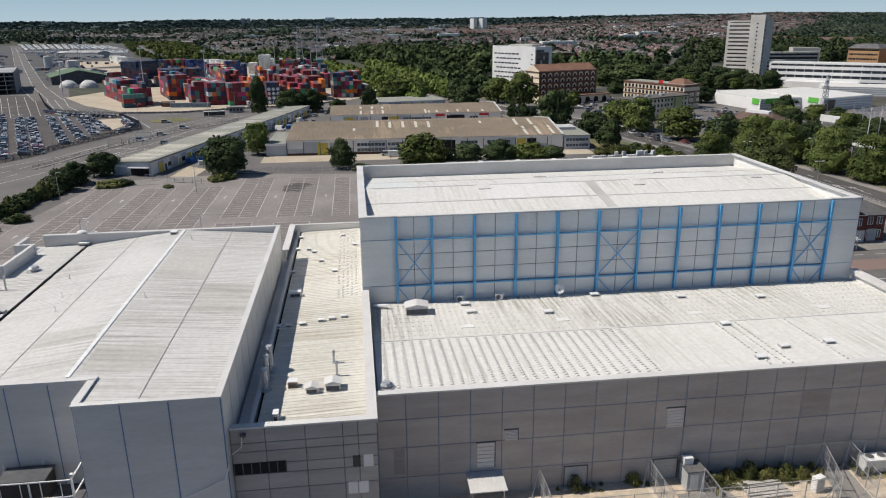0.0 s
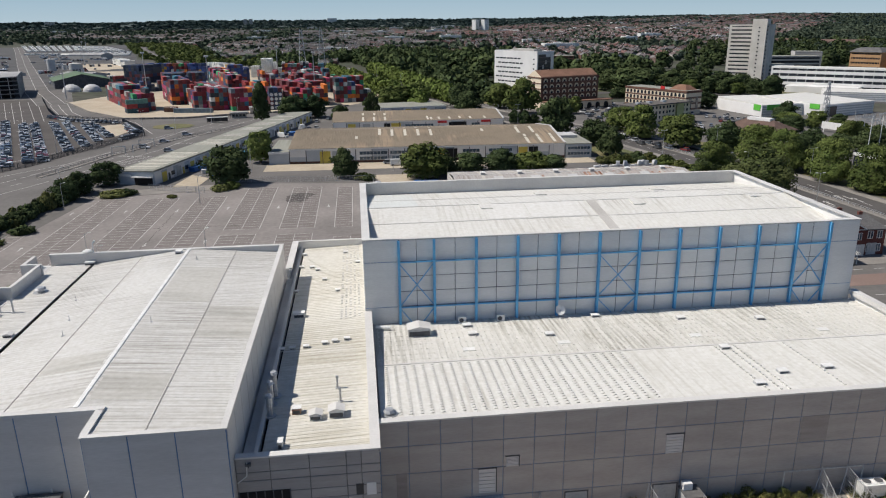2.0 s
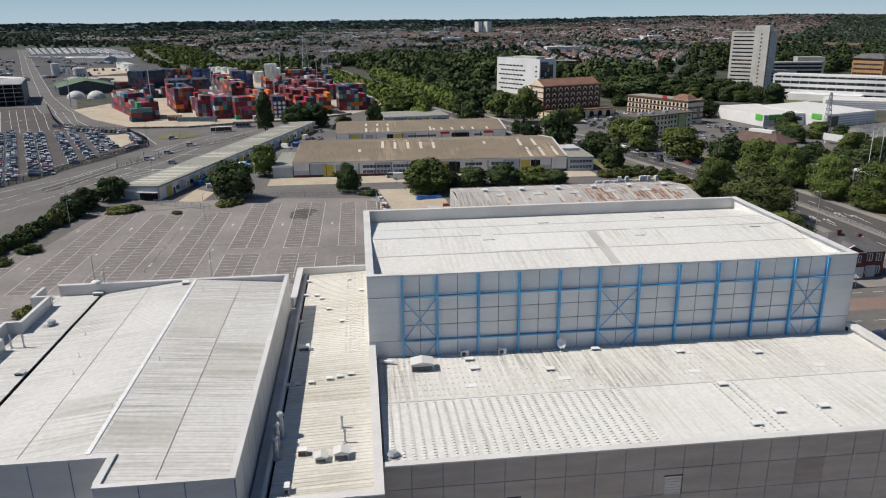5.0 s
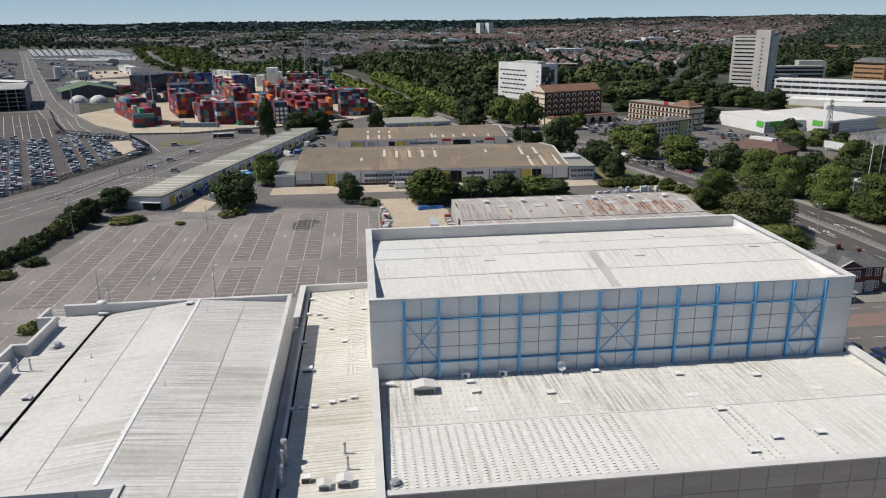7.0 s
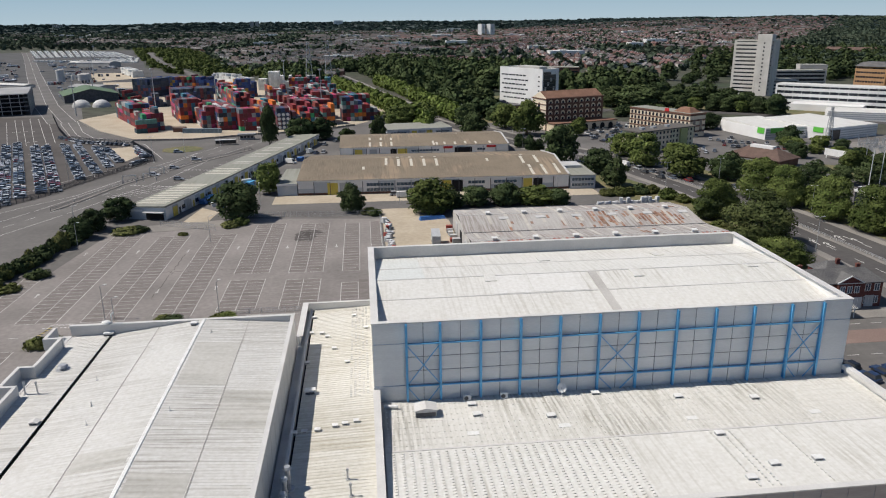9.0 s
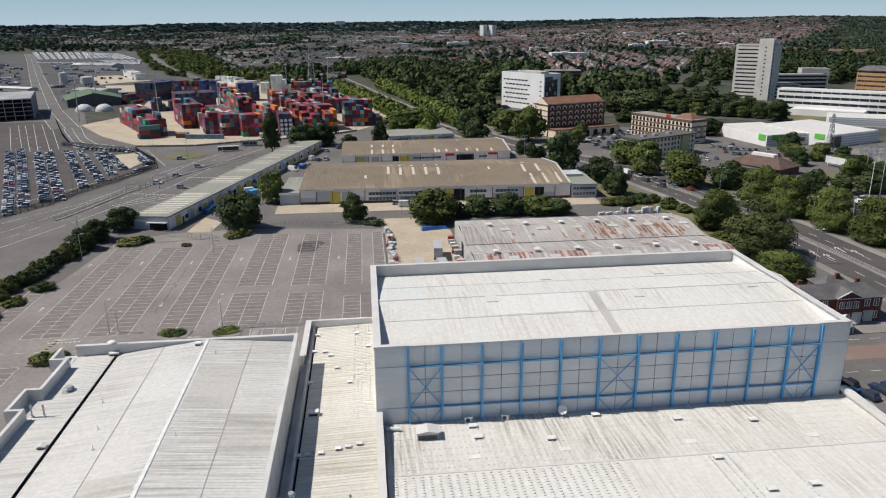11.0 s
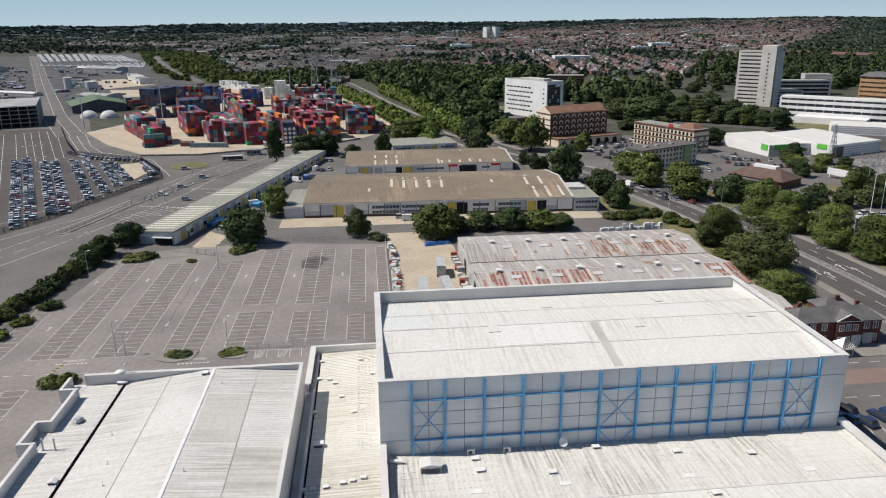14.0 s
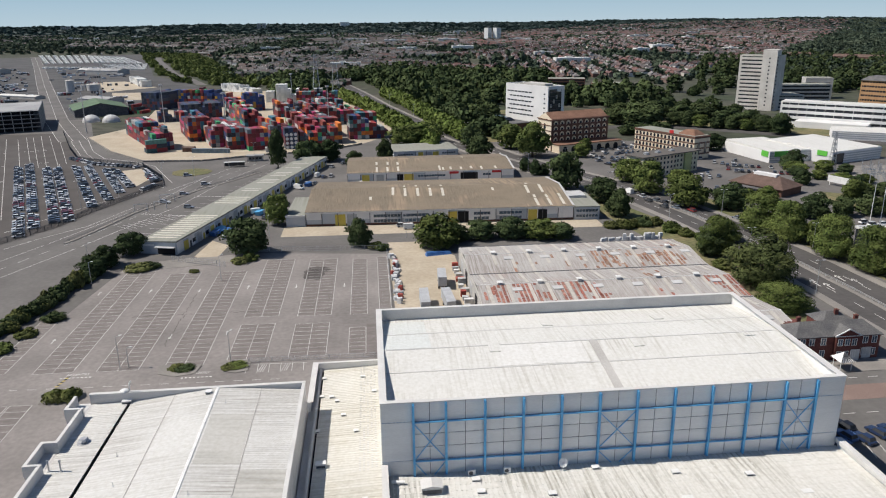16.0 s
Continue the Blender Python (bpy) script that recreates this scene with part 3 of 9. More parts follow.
def ribbed(x0, x1, y0, y1, zf, pitch, along='y', rib=0.05, width=0.12, thick=0.12):
    """A sheeted slope between edges, its height from zf(x, y) linear inside, with raised ribs."""
    sheet_geo = Geo()
    q = [(x0, y0), (x1, y0), (x1, y1), (x0, y1)]
    sheet_geo.hull8([(x, y, zf(x, y) - thick) for x, y in q] + [(x, y, zf(x, y)) for x, y in q])
    g = sheet_geo.ribs = Geo()
    if along == 'y':
        n = int((x1 - x0) / pitch)
        for i in range(n):
            x = x0 + (i + 0.5) * (x1 - x0) / n
            c = [(x - width / 2, y0), (x + width / 2, y0), (x + width / 2, y1), (x - width / 2, y1)]
            g.hull8([(a, b, zf(a, b) - 0.02) for a, b in c] + [(a, b, zf(a, b) + rib) for a, b in c])
    else:
        n = int((y1 - y0) / pitch)
        for i in range(n):
            y = y0 + (i + 0.5) * (y1 - y0) / n
            c = [(x0, y - width / 2), (x1, y - width / 2), (x1, y + width / 2), (x0, y + width / 2)]
            g.hull8([(a, b, zf(a, b) - 0.02) for a, b in c] + [(a, b, zf(a, b) + rib) for a, b in c])
    return sheet_geo


COLS = [4.86, 9.65, 15.45, 21.21, 26.97, 32.78, 38.55, 44.37, 50.22, 56.08, 61.94, 66.91]


def tall_shed():
    """The high block: gabled roof behind parapets, panelled front with an outer blue steel frame."""
    t = thing("tall_shed", pose(0, 0, 0), "tall pale grey panelled warehouse with blue steel frame", "warehouse")
    x0, x1, y0, y1, top, ridge = 0.1, 71.6, 101.4, 137.4, 22.9, 119.4
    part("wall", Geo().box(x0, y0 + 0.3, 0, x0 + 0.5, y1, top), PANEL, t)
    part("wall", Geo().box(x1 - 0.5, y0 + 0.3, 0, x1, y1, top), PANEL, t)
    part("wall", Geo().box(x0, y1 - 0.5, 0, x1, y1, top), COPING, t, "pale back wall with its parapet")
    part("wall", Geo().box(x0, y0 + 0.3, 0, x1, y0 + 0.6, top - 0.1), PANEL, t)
    mids = []
    for a, b in zip(COLS, COLS[1:]):
        mids += [a, (a + b) / 2]
    xs = [COLS[0] + 0.0] + mids[1:] + [COLS[-1]]
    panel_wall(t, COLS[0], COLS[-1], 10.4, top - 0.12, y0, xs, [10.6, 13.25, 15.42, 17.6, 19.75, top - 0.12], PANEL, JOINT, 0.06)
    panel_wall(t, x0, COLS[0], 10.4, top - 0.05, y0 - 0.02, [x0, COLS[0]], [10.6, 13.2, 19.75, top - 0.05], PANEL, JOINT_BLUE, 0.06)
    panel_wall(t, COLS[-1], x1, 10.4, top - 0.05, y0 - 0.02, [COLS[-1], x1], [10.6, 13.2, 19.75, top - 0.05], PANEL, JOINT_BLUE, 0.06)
    zf = lambda x, y: 20.7 + 2.05 * (1 - abs(y - ridge) / (ridge - y0))
    part("roof_slope", ribbed(x0 + 0.5, x1 - 0.5, y0 + 0.6, ridge, zf, 0.9, 'y', 0.03), WHITE_ROOF, t, "off-white ribbed sheeting with grey streaks")
    part("roof_slope", ribbed(x0 + 0.5, x1 - 0.5, ridge, y1 - 0.5, zf, 0.9, 'y', 0.03), WHITE_ROOF, t, "off-white ribbed sheeting with grey streaks")
    g = Geo()
    for y in (ridge, 112.6, 127.6):
        z = zf(0, y)
        g.box(x0 + 0.5, y - 0.11, z - 0.02, x1 - 0.5, y + 0.11, z + 0.06)
    part("flashing", g, PANEL_MID, t, "grey flashing along ridge and sheet laps")
    g = Geo()
    for ya, yb in ((102, ridge - 0.15),):
        c = [(36.4, ya), (37.8, ya), (37.8, yb), (36.4, yb)]
        g.hull8([(a, b, zf(a, b)) for a, b in c] + [(a, b, zf(a, b) + 0.08) for a, b in c])
    part("walkway", g, GREY_WALL, t, "grey walkway strip up the roof")
    for x, y in ((18.8, 117.2), (43.5, 116.5), (30.5, 128.5), (52, 129), (64, 118)):
        g = Geo()
        z = zf(x, y)
        g.hull8([(x, y, z), (x + 1.9, y, z), (x + 1.9, y + 2.6, zf(x, y + 2.6)), (x, y + 2.6, zf(x, y + 2.6)),
                 (x, y, z + 0.16), (x + 1.9, y, z + 0.16), (x + 1.9, y + 2.6, zf(x, y + 2.6) + 0.16), (x, y + 2.6, zf(x, y + 2.6) + 0.16)])
        part("roof_hatch", g, WHITE_ROOF, t, "off-white raised roof hatch")
    for xa, xb, ya, yb, skin, words_ in ((26.0, 34.9, 112.9, 119.2, NEW_SHEET, "clean newer white roof sheets"), (x0 + 0.6, 9.2, 119.7, 127.3, COOL_SHEET, "cool pale replaced roof sheets"),
                                        (x0 + 0.6, 9.0, 127.8, 135.0, COOL_SHEET, "cool pale replaced roof sheets"), (19.5, 25.4, 112.9, 119.2, NEW_SHEET, "clean newer white roof sheets")):
        q = [(xa, ya), (xb, ya), (xb, yb), (xa, yb)]
        part("roof_sheet", Geo().hull8([(x, y, zf(x, y)) for x, y in q] + [(x, y, zf(x, y) + 0.05) for x, y in q]), skin, t, words_)
    for name, b in (("coping", (x0 - 0.1, y0 - 0.1, top - 0.05, COLS[0] + 0.2, y0 + 0.75, top + 0.1)), ("coping", (COLS[0] + 0.2, y0 - 0.12, top - 0.1, COLS[-1], y0 + 0.6, top + 0.04)),
                    ("coping", (COLS[-1], y0 - 0.1, top - 0.05, x1 + 0.1, y0 + 0.75, top + 0.1)),
                    ("coping", (x0 - 0.1, y0 + 0.75, top, x0 + 1.0, y1 + 0.1, top + 0.1)), ("coping", (x1 - 1.0, y0 + 0.75, top, x1 + 0.1, y1 + 0.1, top + 0.1)),
                    ("coping", (x0 + 1.0, y1 - 0.7, top, x1 - 1.0, y1 + 0.1, top + 0.1))):
        part(name, Geo().box(*b), COPING, t, "pale metal coping")
    for i, x in enumerate(COLS):
        g = Geo()
        g.box(x - 0.16, y0 - 0.62, 10.5, x + 0.16, y0 - 0.56, top - 0.15).box(x - 0.04, y0 - 0.56, 10.5, x + 0.04, y0 - 0.2, top - 0.15).box(x - 0.16, y0 - 0.2, 10.5, x + 0.16, y0 - 0.12, top - 0.15)
        part("column", g, BLUE, t, "blue steel column")
    for z in (13.2, 19.75):
        for a, b in zip(COLS, COLS[1:]):
            part("rail", Geo().box(a + 0.17, y0 - 0.55, z - 0.07, b - 0.17, y0 - 0.22, z + 0.07), BLUE, t, "blue steel rail")
    for a, b in ((COLS[0], COLS[1]), (COLS[5], COLS[6]), (COLS[10], COLS[11])):
        m = (a + b) / 2
        for p, q in (((a, 13.3), (b, 19.6)), ((a, 19.6), (b, 13.3)), ((a, 13.1), (m - 0.6, 10.7)), ((b, 13.1), (m + 0.6, 10.7))):
            part("brace", Geo().bar((p[0], y0 - 0.38, p[1]), (q[0], y0 - 0.38, q[1]), 0.12), BLUE, t, "blue steel diagonal brace")
    return t


tall_shed()


def low_shed():
    """The low block in front: roof rising gently to the front parapet, dark panelled wall."""
    t = thing("low_shed", pose(0, 0, 0), "long low grey warehouse with white ribbed roof", "warehouse")
    x0, x1, y0, y1 = 0.9, 72.3, 72.6, 101.3
    zf = lambda x, y: 10.75 + 1.25 * (101.3 - y) / 28.7
    top = 12.5
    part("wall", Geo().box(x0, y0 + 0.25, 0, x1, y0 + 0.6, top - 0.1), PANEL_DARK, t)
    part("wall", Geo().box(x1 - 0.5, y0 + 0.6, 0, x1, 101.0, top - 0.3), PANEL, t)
    part("wall", Geo().box(x0, y0 + 0.6, 0, x0 + 0.3, 101.0, 11.0), PANEL_DARK, t)
    xs = [x0 + 0.05]
    x = 3.84
    while x < x1 - 1:
        xs.append(x)
        x += 3.27
    xs.append(x1)
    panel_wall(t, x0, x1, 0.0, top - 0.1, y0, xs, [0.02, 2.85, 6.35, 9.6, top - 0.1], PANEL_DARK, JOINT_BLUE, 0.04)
    part("roof_slope", ribbed(x0 + 0.3, x1 - 0.5, 87.6, y1, zf, 0.75, 'y', 0.03, 0.14), STAINED_ROOF, t, "off-white ribbed sheeting streaked with lichen")
    part("roof_slope", ribbed(x0 + 0.3, x1 - 0.5, y0 + 0.6, 87.4, zf, 0.75, 'y', 0.015, 0.12), WHITE_ROOF, t, "off-white ribbed sheeting streaked with lichen")
    part("flashing", Geo().box(x0 + 0.3, 87.35, zf(0, 87.5) - 0.05, x1 - 0.5, 87.65, zf(0, 87.5) + 0.07), PANEL_MID, t, "thin grey lap line across the roof")
    part("coping", Geo().box(x0, y0 - 0.12, top - 0.12, x1 + 0.1, y0 + 0.75, top + 0.05), COPING, t, "pale metal coping")
    part("coping", Geo().hull8([(x1 - 0.9, y0 + 0.75, 11.9), (x1 + 0.1, y0 + 0.75, 11.9), (x1 + 0.1, 101.2, 11.6), (x1 - 0.9, 101.2, 11.6),
                                (x1 - 0.9, y0 + 0.75, top + 0.05), (x1 + 0.1, y0 + 0.75, top + 0.05), (x1 + 0.1, 101.2, 12.3), (x1 - 0.9, 101.2, 12.3)]), COPING, t, "pale metal coping")
    g = Geo()
    for i in range(27):
        x = 1.8 + i * 1.11
        for j in range(24):
            y = 73.6 + j * 0.57
            c = [(x, y), (x + 0.55, y), (x + 0.55, y + 0.26), (x, y + 0.26)]
            z = zf(x, y)
            g.hull8([(a, b, zf(a, b) - 0.02) for a, b in c] + [(x + 0.28, y + 0.02, z + 0.10), (x + 0.54, y + 0.02, z + 0.15), (x + 0.54, y + 0.16, z + 0.15), (x + 0.28, y + 0.16, z + 0.10)])
    tagged(part("roof_cap", g, WHITE_ROOF, t, "rows of small raised caps on the roof sheets"), kind="stuff")
    g = Geo()
    for i in range(95):
        x = 1.6 + i * 0.745
        for j in range(8):
            y = 88.6 + j * 1.55
            g.box(x, y, zf(x, y) + 0.02, x + 0.2, y + 0.26, zf(x, y) + 0.08)
    for x in (43.4, 44.9, 45.9, 52.4):
        for j in range(18):
            y = 73.8 + j * 0.75
            g.box(x, y, zf(x, y), x + 0.22, y + 0.3, zf(x, y) + 0.14)
    tagged(part("roof_fixing", g, WHITE_ROOF, t, "rows of small fixings on the sheets"), kind="stuff")
    for x, z, w, h in ((31.3, 7.5, 1.9, 2.3), (11.1, 4.75, 1.8, 2.9), (14.0, 6.9, 1.3, 1.2)):
        g = Geo()
        g.box(x, y0 - 0.1, z - h / 2, x + w, y0 - 0.07, z + h / 2)
        for k in range(6):
            zz = z - h / 2 + 0.1 + k * (h - 0.2) / 6
            g.box(x + 0.06, y0 - 0.16, zz, x + w - 0.06, y0 - 0.1, zz + 0.1)
        part("wall_louvre", g, PANEL_MID, t, "grey louvred vent in the wall")
        part("louvre_frame", Geo().box(x - 0.12, y0 - 0.13, z + h / 2, x + w + 0.12, y0 - 0.065, z + h / 2 + 0.12).box(x + w, y0 - 0.13, z - h / 2, x + w + 0.1, y0 - 0.065, z + h / 2), JOINT, t)
    for x, z, w, h in ((2.5, 4.85, 1.1, 3.1), (46.55, 8.05, 3.1, 3.2)):
        part("cover_plate", Geo().box(x, y0 - 0.1, z - h / 2, x + w, y0 - 0.065, z + h / 2), PANEL_COVER, t, "darker blanking plate on the wall")
    for x, w in ((20.5, 2.4), (30.3, 2.6), (58.5, 2.4)):
        part("wall_door", Geo().box(x, y0 - 0.1, 0.1, x + w, y0 - 0.06, 2.5), GREY_DOOR, t, "grey metal double door")
        part("door_frame", Geo().box(x - 0.12, y0 - 0.12, 0.1, x, y0 - 0.06, 2.62).box(x + w, y0 - 0.12, 0.1, x + w + 0.12, y0 - 0.06, 2.62).box(x, y0 - 0.12, 2.5, x + w, y0 - 0.06, 2.62), DARK_METAL, t)
    return t


low_shed()


def middle_shed():
    """The narrow block between: low-pitched lichen-stained roof sunk behind its parapets."""
    t = thing("middle_shed", pose(0, 0, 0), "narrow grey block with a lichen-stained cream roof", "warehouse")
    x0, x1, y0, y1, top = -12.4, 0.85, 67.7, 136.6, 12.8
    zf = lambda x, y: 11.35 + 0.5 * (x - x0) / (x1 - x0)
    part("wall", Geo().box(x0, y0 + 0.25, 0, x1, y0 + 0.6, top - 0.1), PANEL_DARK, t)
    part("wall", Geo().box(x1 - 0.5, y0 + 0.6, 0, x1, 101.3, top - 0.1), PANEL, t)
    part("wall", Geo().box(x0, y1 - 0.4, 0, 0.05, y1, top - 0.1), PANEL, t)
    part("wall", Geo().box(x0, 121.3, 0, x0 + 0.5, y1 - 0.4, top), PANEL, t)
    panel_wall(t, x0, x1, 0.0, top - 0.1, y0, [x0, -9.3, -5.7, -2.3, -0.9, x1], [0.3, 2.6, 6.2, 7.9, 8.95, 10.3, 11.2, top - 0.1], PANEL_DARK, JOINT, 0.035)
    part("roof_slope", ribbed(x0 + 2.05, x1 - 0.7, y0 + 0.6, y1 - 0.4, zf, 0.62, 'x', 0.028, 0.12), CREAM_ROOF, t, "cream ribbed roof stained with yellow lichen")
    part("gutter", Geo().box(x0 + 0.1, y0 + 0.6, 10.7, x0 + 1.3, y1 - 0.4, 11.0), GREY_SHEET, t, "wide grey lined gutter")
    part("gutter_kerb", Geo().box(x0 + 1.3, y0 + 0.6, 10.7, x0 + 1.72, y1 - 0.4, 11.72), COPING, t, "pale raised gutter kerb")
    # Black strip laid in the gap, its shade given as colour.
    part("gutter_gap", Geo().box(x0 + 1.73, y0 + 0.6, 10.7, x0 + 2.04, y1 - 0.4, 10.9), BLACK_GAP, t, "black strip for the shade in the narrow gap beside the roof sheets")
    part("coping", Geo().box(x0, y0 - 0.1, top - 0.12, x1 + 0.1, y0 + 0.7, top + 0.04), COPING, t, "pale metal coping")
    part("coping", Geo().box(x1 - 0.9, y0 + 0.7, top - 0.9, x1 + 0.1, 101.2, top + 0.04), COPING, t, "pale metal coping")
    part("coping", Geo().box(x0, y1 - 0.5, top - 0.1, 0.05, y1 + 0.1, top + 0.06), COPING, t, "pale metal coping")
    part("coping", Geo().box(x0 - 0.05, 121.4, top - 0.1, x0 + 1.0, y1 - 0.5, top + 0.06), COPING, t, "pale metal coping")
    g = Geo()
    rnd = random.Random(4)
    for i in range(5):
        for j in range(56):
            x, y = -3.4 + i * 0.62, 101.8 + j * 0.62
            if rnd.random() < 0.75:
                g.box(x, y, zf(x, y), x + 0.3, y + 0.34, zf(x, y) + 0.09)
    tagged(part("roof_cap", g, WHITE_ROOF_X, t, "rows of small raised caps by the tall wall"), kind="stuff")
    w = part("window_band", Geo().box(-12.38, y0 - 0.09, 7.95, -7.6, y0 - 0.06, 9.15), BLACK_GAP, t, "dark strip of small windows")
    for k in range(7):
        x = -12.3 + k * 0.78
        part("mullion", Geo().box(x - 0.05, y0 - 0.14, 7.9, x + 0.05, y0 - 0.08, 9.2), DARK_METAL, w)
    part("window", Geo().box(-1.5, y0 - 0.1, 7.9, -0.8, y0 - 0.06, 9.1), GLASS_DARK, t, "small dark window")
    for x, z in ((-2.05, 5.0), (-1.05, 5.0), (-0.5, 7.85)):
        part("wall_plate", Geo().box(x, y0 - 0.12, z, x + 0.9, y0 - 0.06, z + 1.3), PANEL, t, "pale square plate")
    return t


middle_shed()


def left_shed():
    """The broad shed with a shallow ridge running back, a stepped front and a lower strip beyond a deep gutter."""
    t = thing("left_shed", pose(0, 0, 0), "broad grey shed with a shallow pale ribbed roof", "warehouse")
    xr, xm, xg, xl, y0, ys, y1 = -12.5, -26.9, -41.2, -47.8, 66.0, 70.8, 121.2
    zf = lambda x, y: 17.05 - 1.2 * (x - xm) / (xr - xm) if x > xm else 17.05 - 1.75 * (xm - x) / (xm - xg)
    top = 17.0
    part("wall", Geo().box(-24.6, y0 + 0.25, 0, xr - 0.25, y0 + 0.5, top - 0.1), PANEL_MID, t)
    panel_wall(t, -24.7, xr - 0.02, 0, top, y0, [-24.7, -20.85, -16.85, xr], [0.2, top - 0.02], PANEL_MID, JOINT_BLUE, 0.09)
    part("wall", Geo().box(-24.7, y0 + 0.5, 0, -24.3, ys, top - 0.1), PANEL_MID, t)
    panel_wall(t, xl, -24.75, 0, top - 0.2, ys, [xl, -43.4, -39.6, -35.9, -32.18, -28.45, -24.75], [0.2, top - 0.2], PANEL_MID, JOINT_BLUE, 0.09)
    part("wall", Geo().box(xl, ys + 0.25, 0, -24.75, ys + 0.6, top - 0.3), PANEL_MID, t)
    panel_wall_x(t, y0 + 0.2, y1 - 0.1, 0, top - 0.1, xr, 3.9, PANEL_MID, JOINT_BLUE, 0.1)
    part("wall", Geo().box(xl, y1 - 0.5, 0, xr, y1, top - 0.05), PANEL_MID, t)
    part("wall", Geo().box(xl, ys + 0.6, 0, xl + 0.35, y1 - 0.5, 15.15), PANEL_MID, t)
    part("roof_slope", ribbed(-24.3, xr - 0.26, y0 + 0.5, ys + 0.2, zf, 0.55, 'x', 0.018, 0.1), WHITE_ROOF_X, t, "pale ribbed sheeting with grey streaks")
    part("roof_slope", ribbed(xm, xr - 0.26, ys + 0.2, y1 - 0.5, zf, 0.55, 'x', 0.018, 0.1), WHITE_ROOF_X, t, "pale ribbed sheeting with grey streaks")
    part("roof_slope", ribbed(xg, xm, ys + 0.6, y1 - 0.5, zf, 0.55, 'x', 0.018, 0.1), WHITE_ROOF_X, t, "pale ribbed sheeting with grey streaks")
    g = Geo()
    for x in (-34.0, -19.75):
        z = zf(x, 0)
        g.box(x - 0.05, (ys if x < -24 else y0) + 0.7, z - 0.05, x + 0.05, y1 - 0.6, z + 0.06)
    part("lap_line", g, GREY_WALL, t, "thin grey lap lines along the sheets")
    for xa, xb, ya, yb in ((-19.6, -13.2, 87.5, 97.0), (-26.3, -19.9, 73.0, 78.5), (-26.3, -19.9, 98.5, 112.0), (-33.8, -27.5, 80.0, 84.0)):
        q = [(xa, ya), (xb, ya), (xb, yb), (xa, yb)]
        part("roof_sheet", Geo().hull8([(x, y, zf(x, y)) for x, y in q] + [(x, y, zf(x, y) + 0.025) for x, y in q]), PATCH_ROOF, t, "greyer replaced roof sheets")
    part("ridge_cap", Geo().hull8([(xm - 0.4, ys + 0.6, 16.9), (xm + 0.4, ys + 0.6, 16.9), (xm + 0.4, y1 - 0.5, 16.9), (xm - 0.4, y1 - 0.5, 16.9),
                                   (xm - 0.2, ys + 0.6, 17.13), (xm + 0.2, ys + 0.6, 17.13), (xm + 0.2, y1 - 0.5, 17.13), (xm - 0.2, y1 - 0.5, 17.13)]), WHITE_METAL, t, "pale ridge cap")
    for xa, ya, yb in ((-49.7, 116.6, y1 - 0.6), (-49.4, 101.0, 106.4)):
        part("bay_wall", Geo().box(xa - 0.4, ya - 0.45, 0, xl - 0.01, yb + 0.45, 15.19), PANEL_MID, t, "grey clad bay that juts from the side wall")
    part("gutter", Geo().box(xg - 0.5, ys + 0.6, 14.6, xg, y1 - 0.5, 14.9), BLACK_GAP, t, "deep dark valley gutter")
    zl = lambda x, y: 15.35 - 0.02 * (xg - x)
    part("roof_slope", ribbed(xl + 0.4, xg - 0.5, ys + 0.6, y1 - 0.5, zl, 0.55, 'x', 0.018, 0.1), WHITE_ROOF_X, t, "pale ribbed sheeting with grey streaks")
    for b in ((-24.8, y0 - 0.1, top - 0.1, xr + 0.12, y0 + 0.5, top + 0.05), (-24.9, y0 + 0.5, top - 0.1, -24.2, ys, top + 0.05), (xl, ys - 0.1, top - 0.25, -24.2, ys + 0.65, top + 0.05),
              (xr - 0.5, y0 + 0.5, top - 0.25, xr + 0.1, y1 - 0.6, top + 0.03), (xl - 0.1, y1 - 0.6, top - 0.15, xr + 0.1, y1 + 0.1, top + 0.05),
              (-50.2, 116.6, 15.2, -49.7, y1 - 0.6, top - 0.05), (-50.2, 116.1, 15.2, -47.3, 116.6, top - 0.05), (xl - 0.1, 106.9, 15.2, xl + 0.4, 116.1, top - 0.1),
              (-49.9, 106.4, 15.2, -47.4, 106.9, top - 0.05), (-49.9, 101.0, 15.2, -49.4, 106.4, top - 0.05), (-49.9, 100.5, 15.2, -47.4, 101.0, top - 0.05), (xl - 0.1, ys + 0.65, 15.2, xl + 0.4, 100.5, top - 0.1)):
        part("coping", Geo().box(*b), COPING, t, "pale metal coping")
    return t


left_shed()


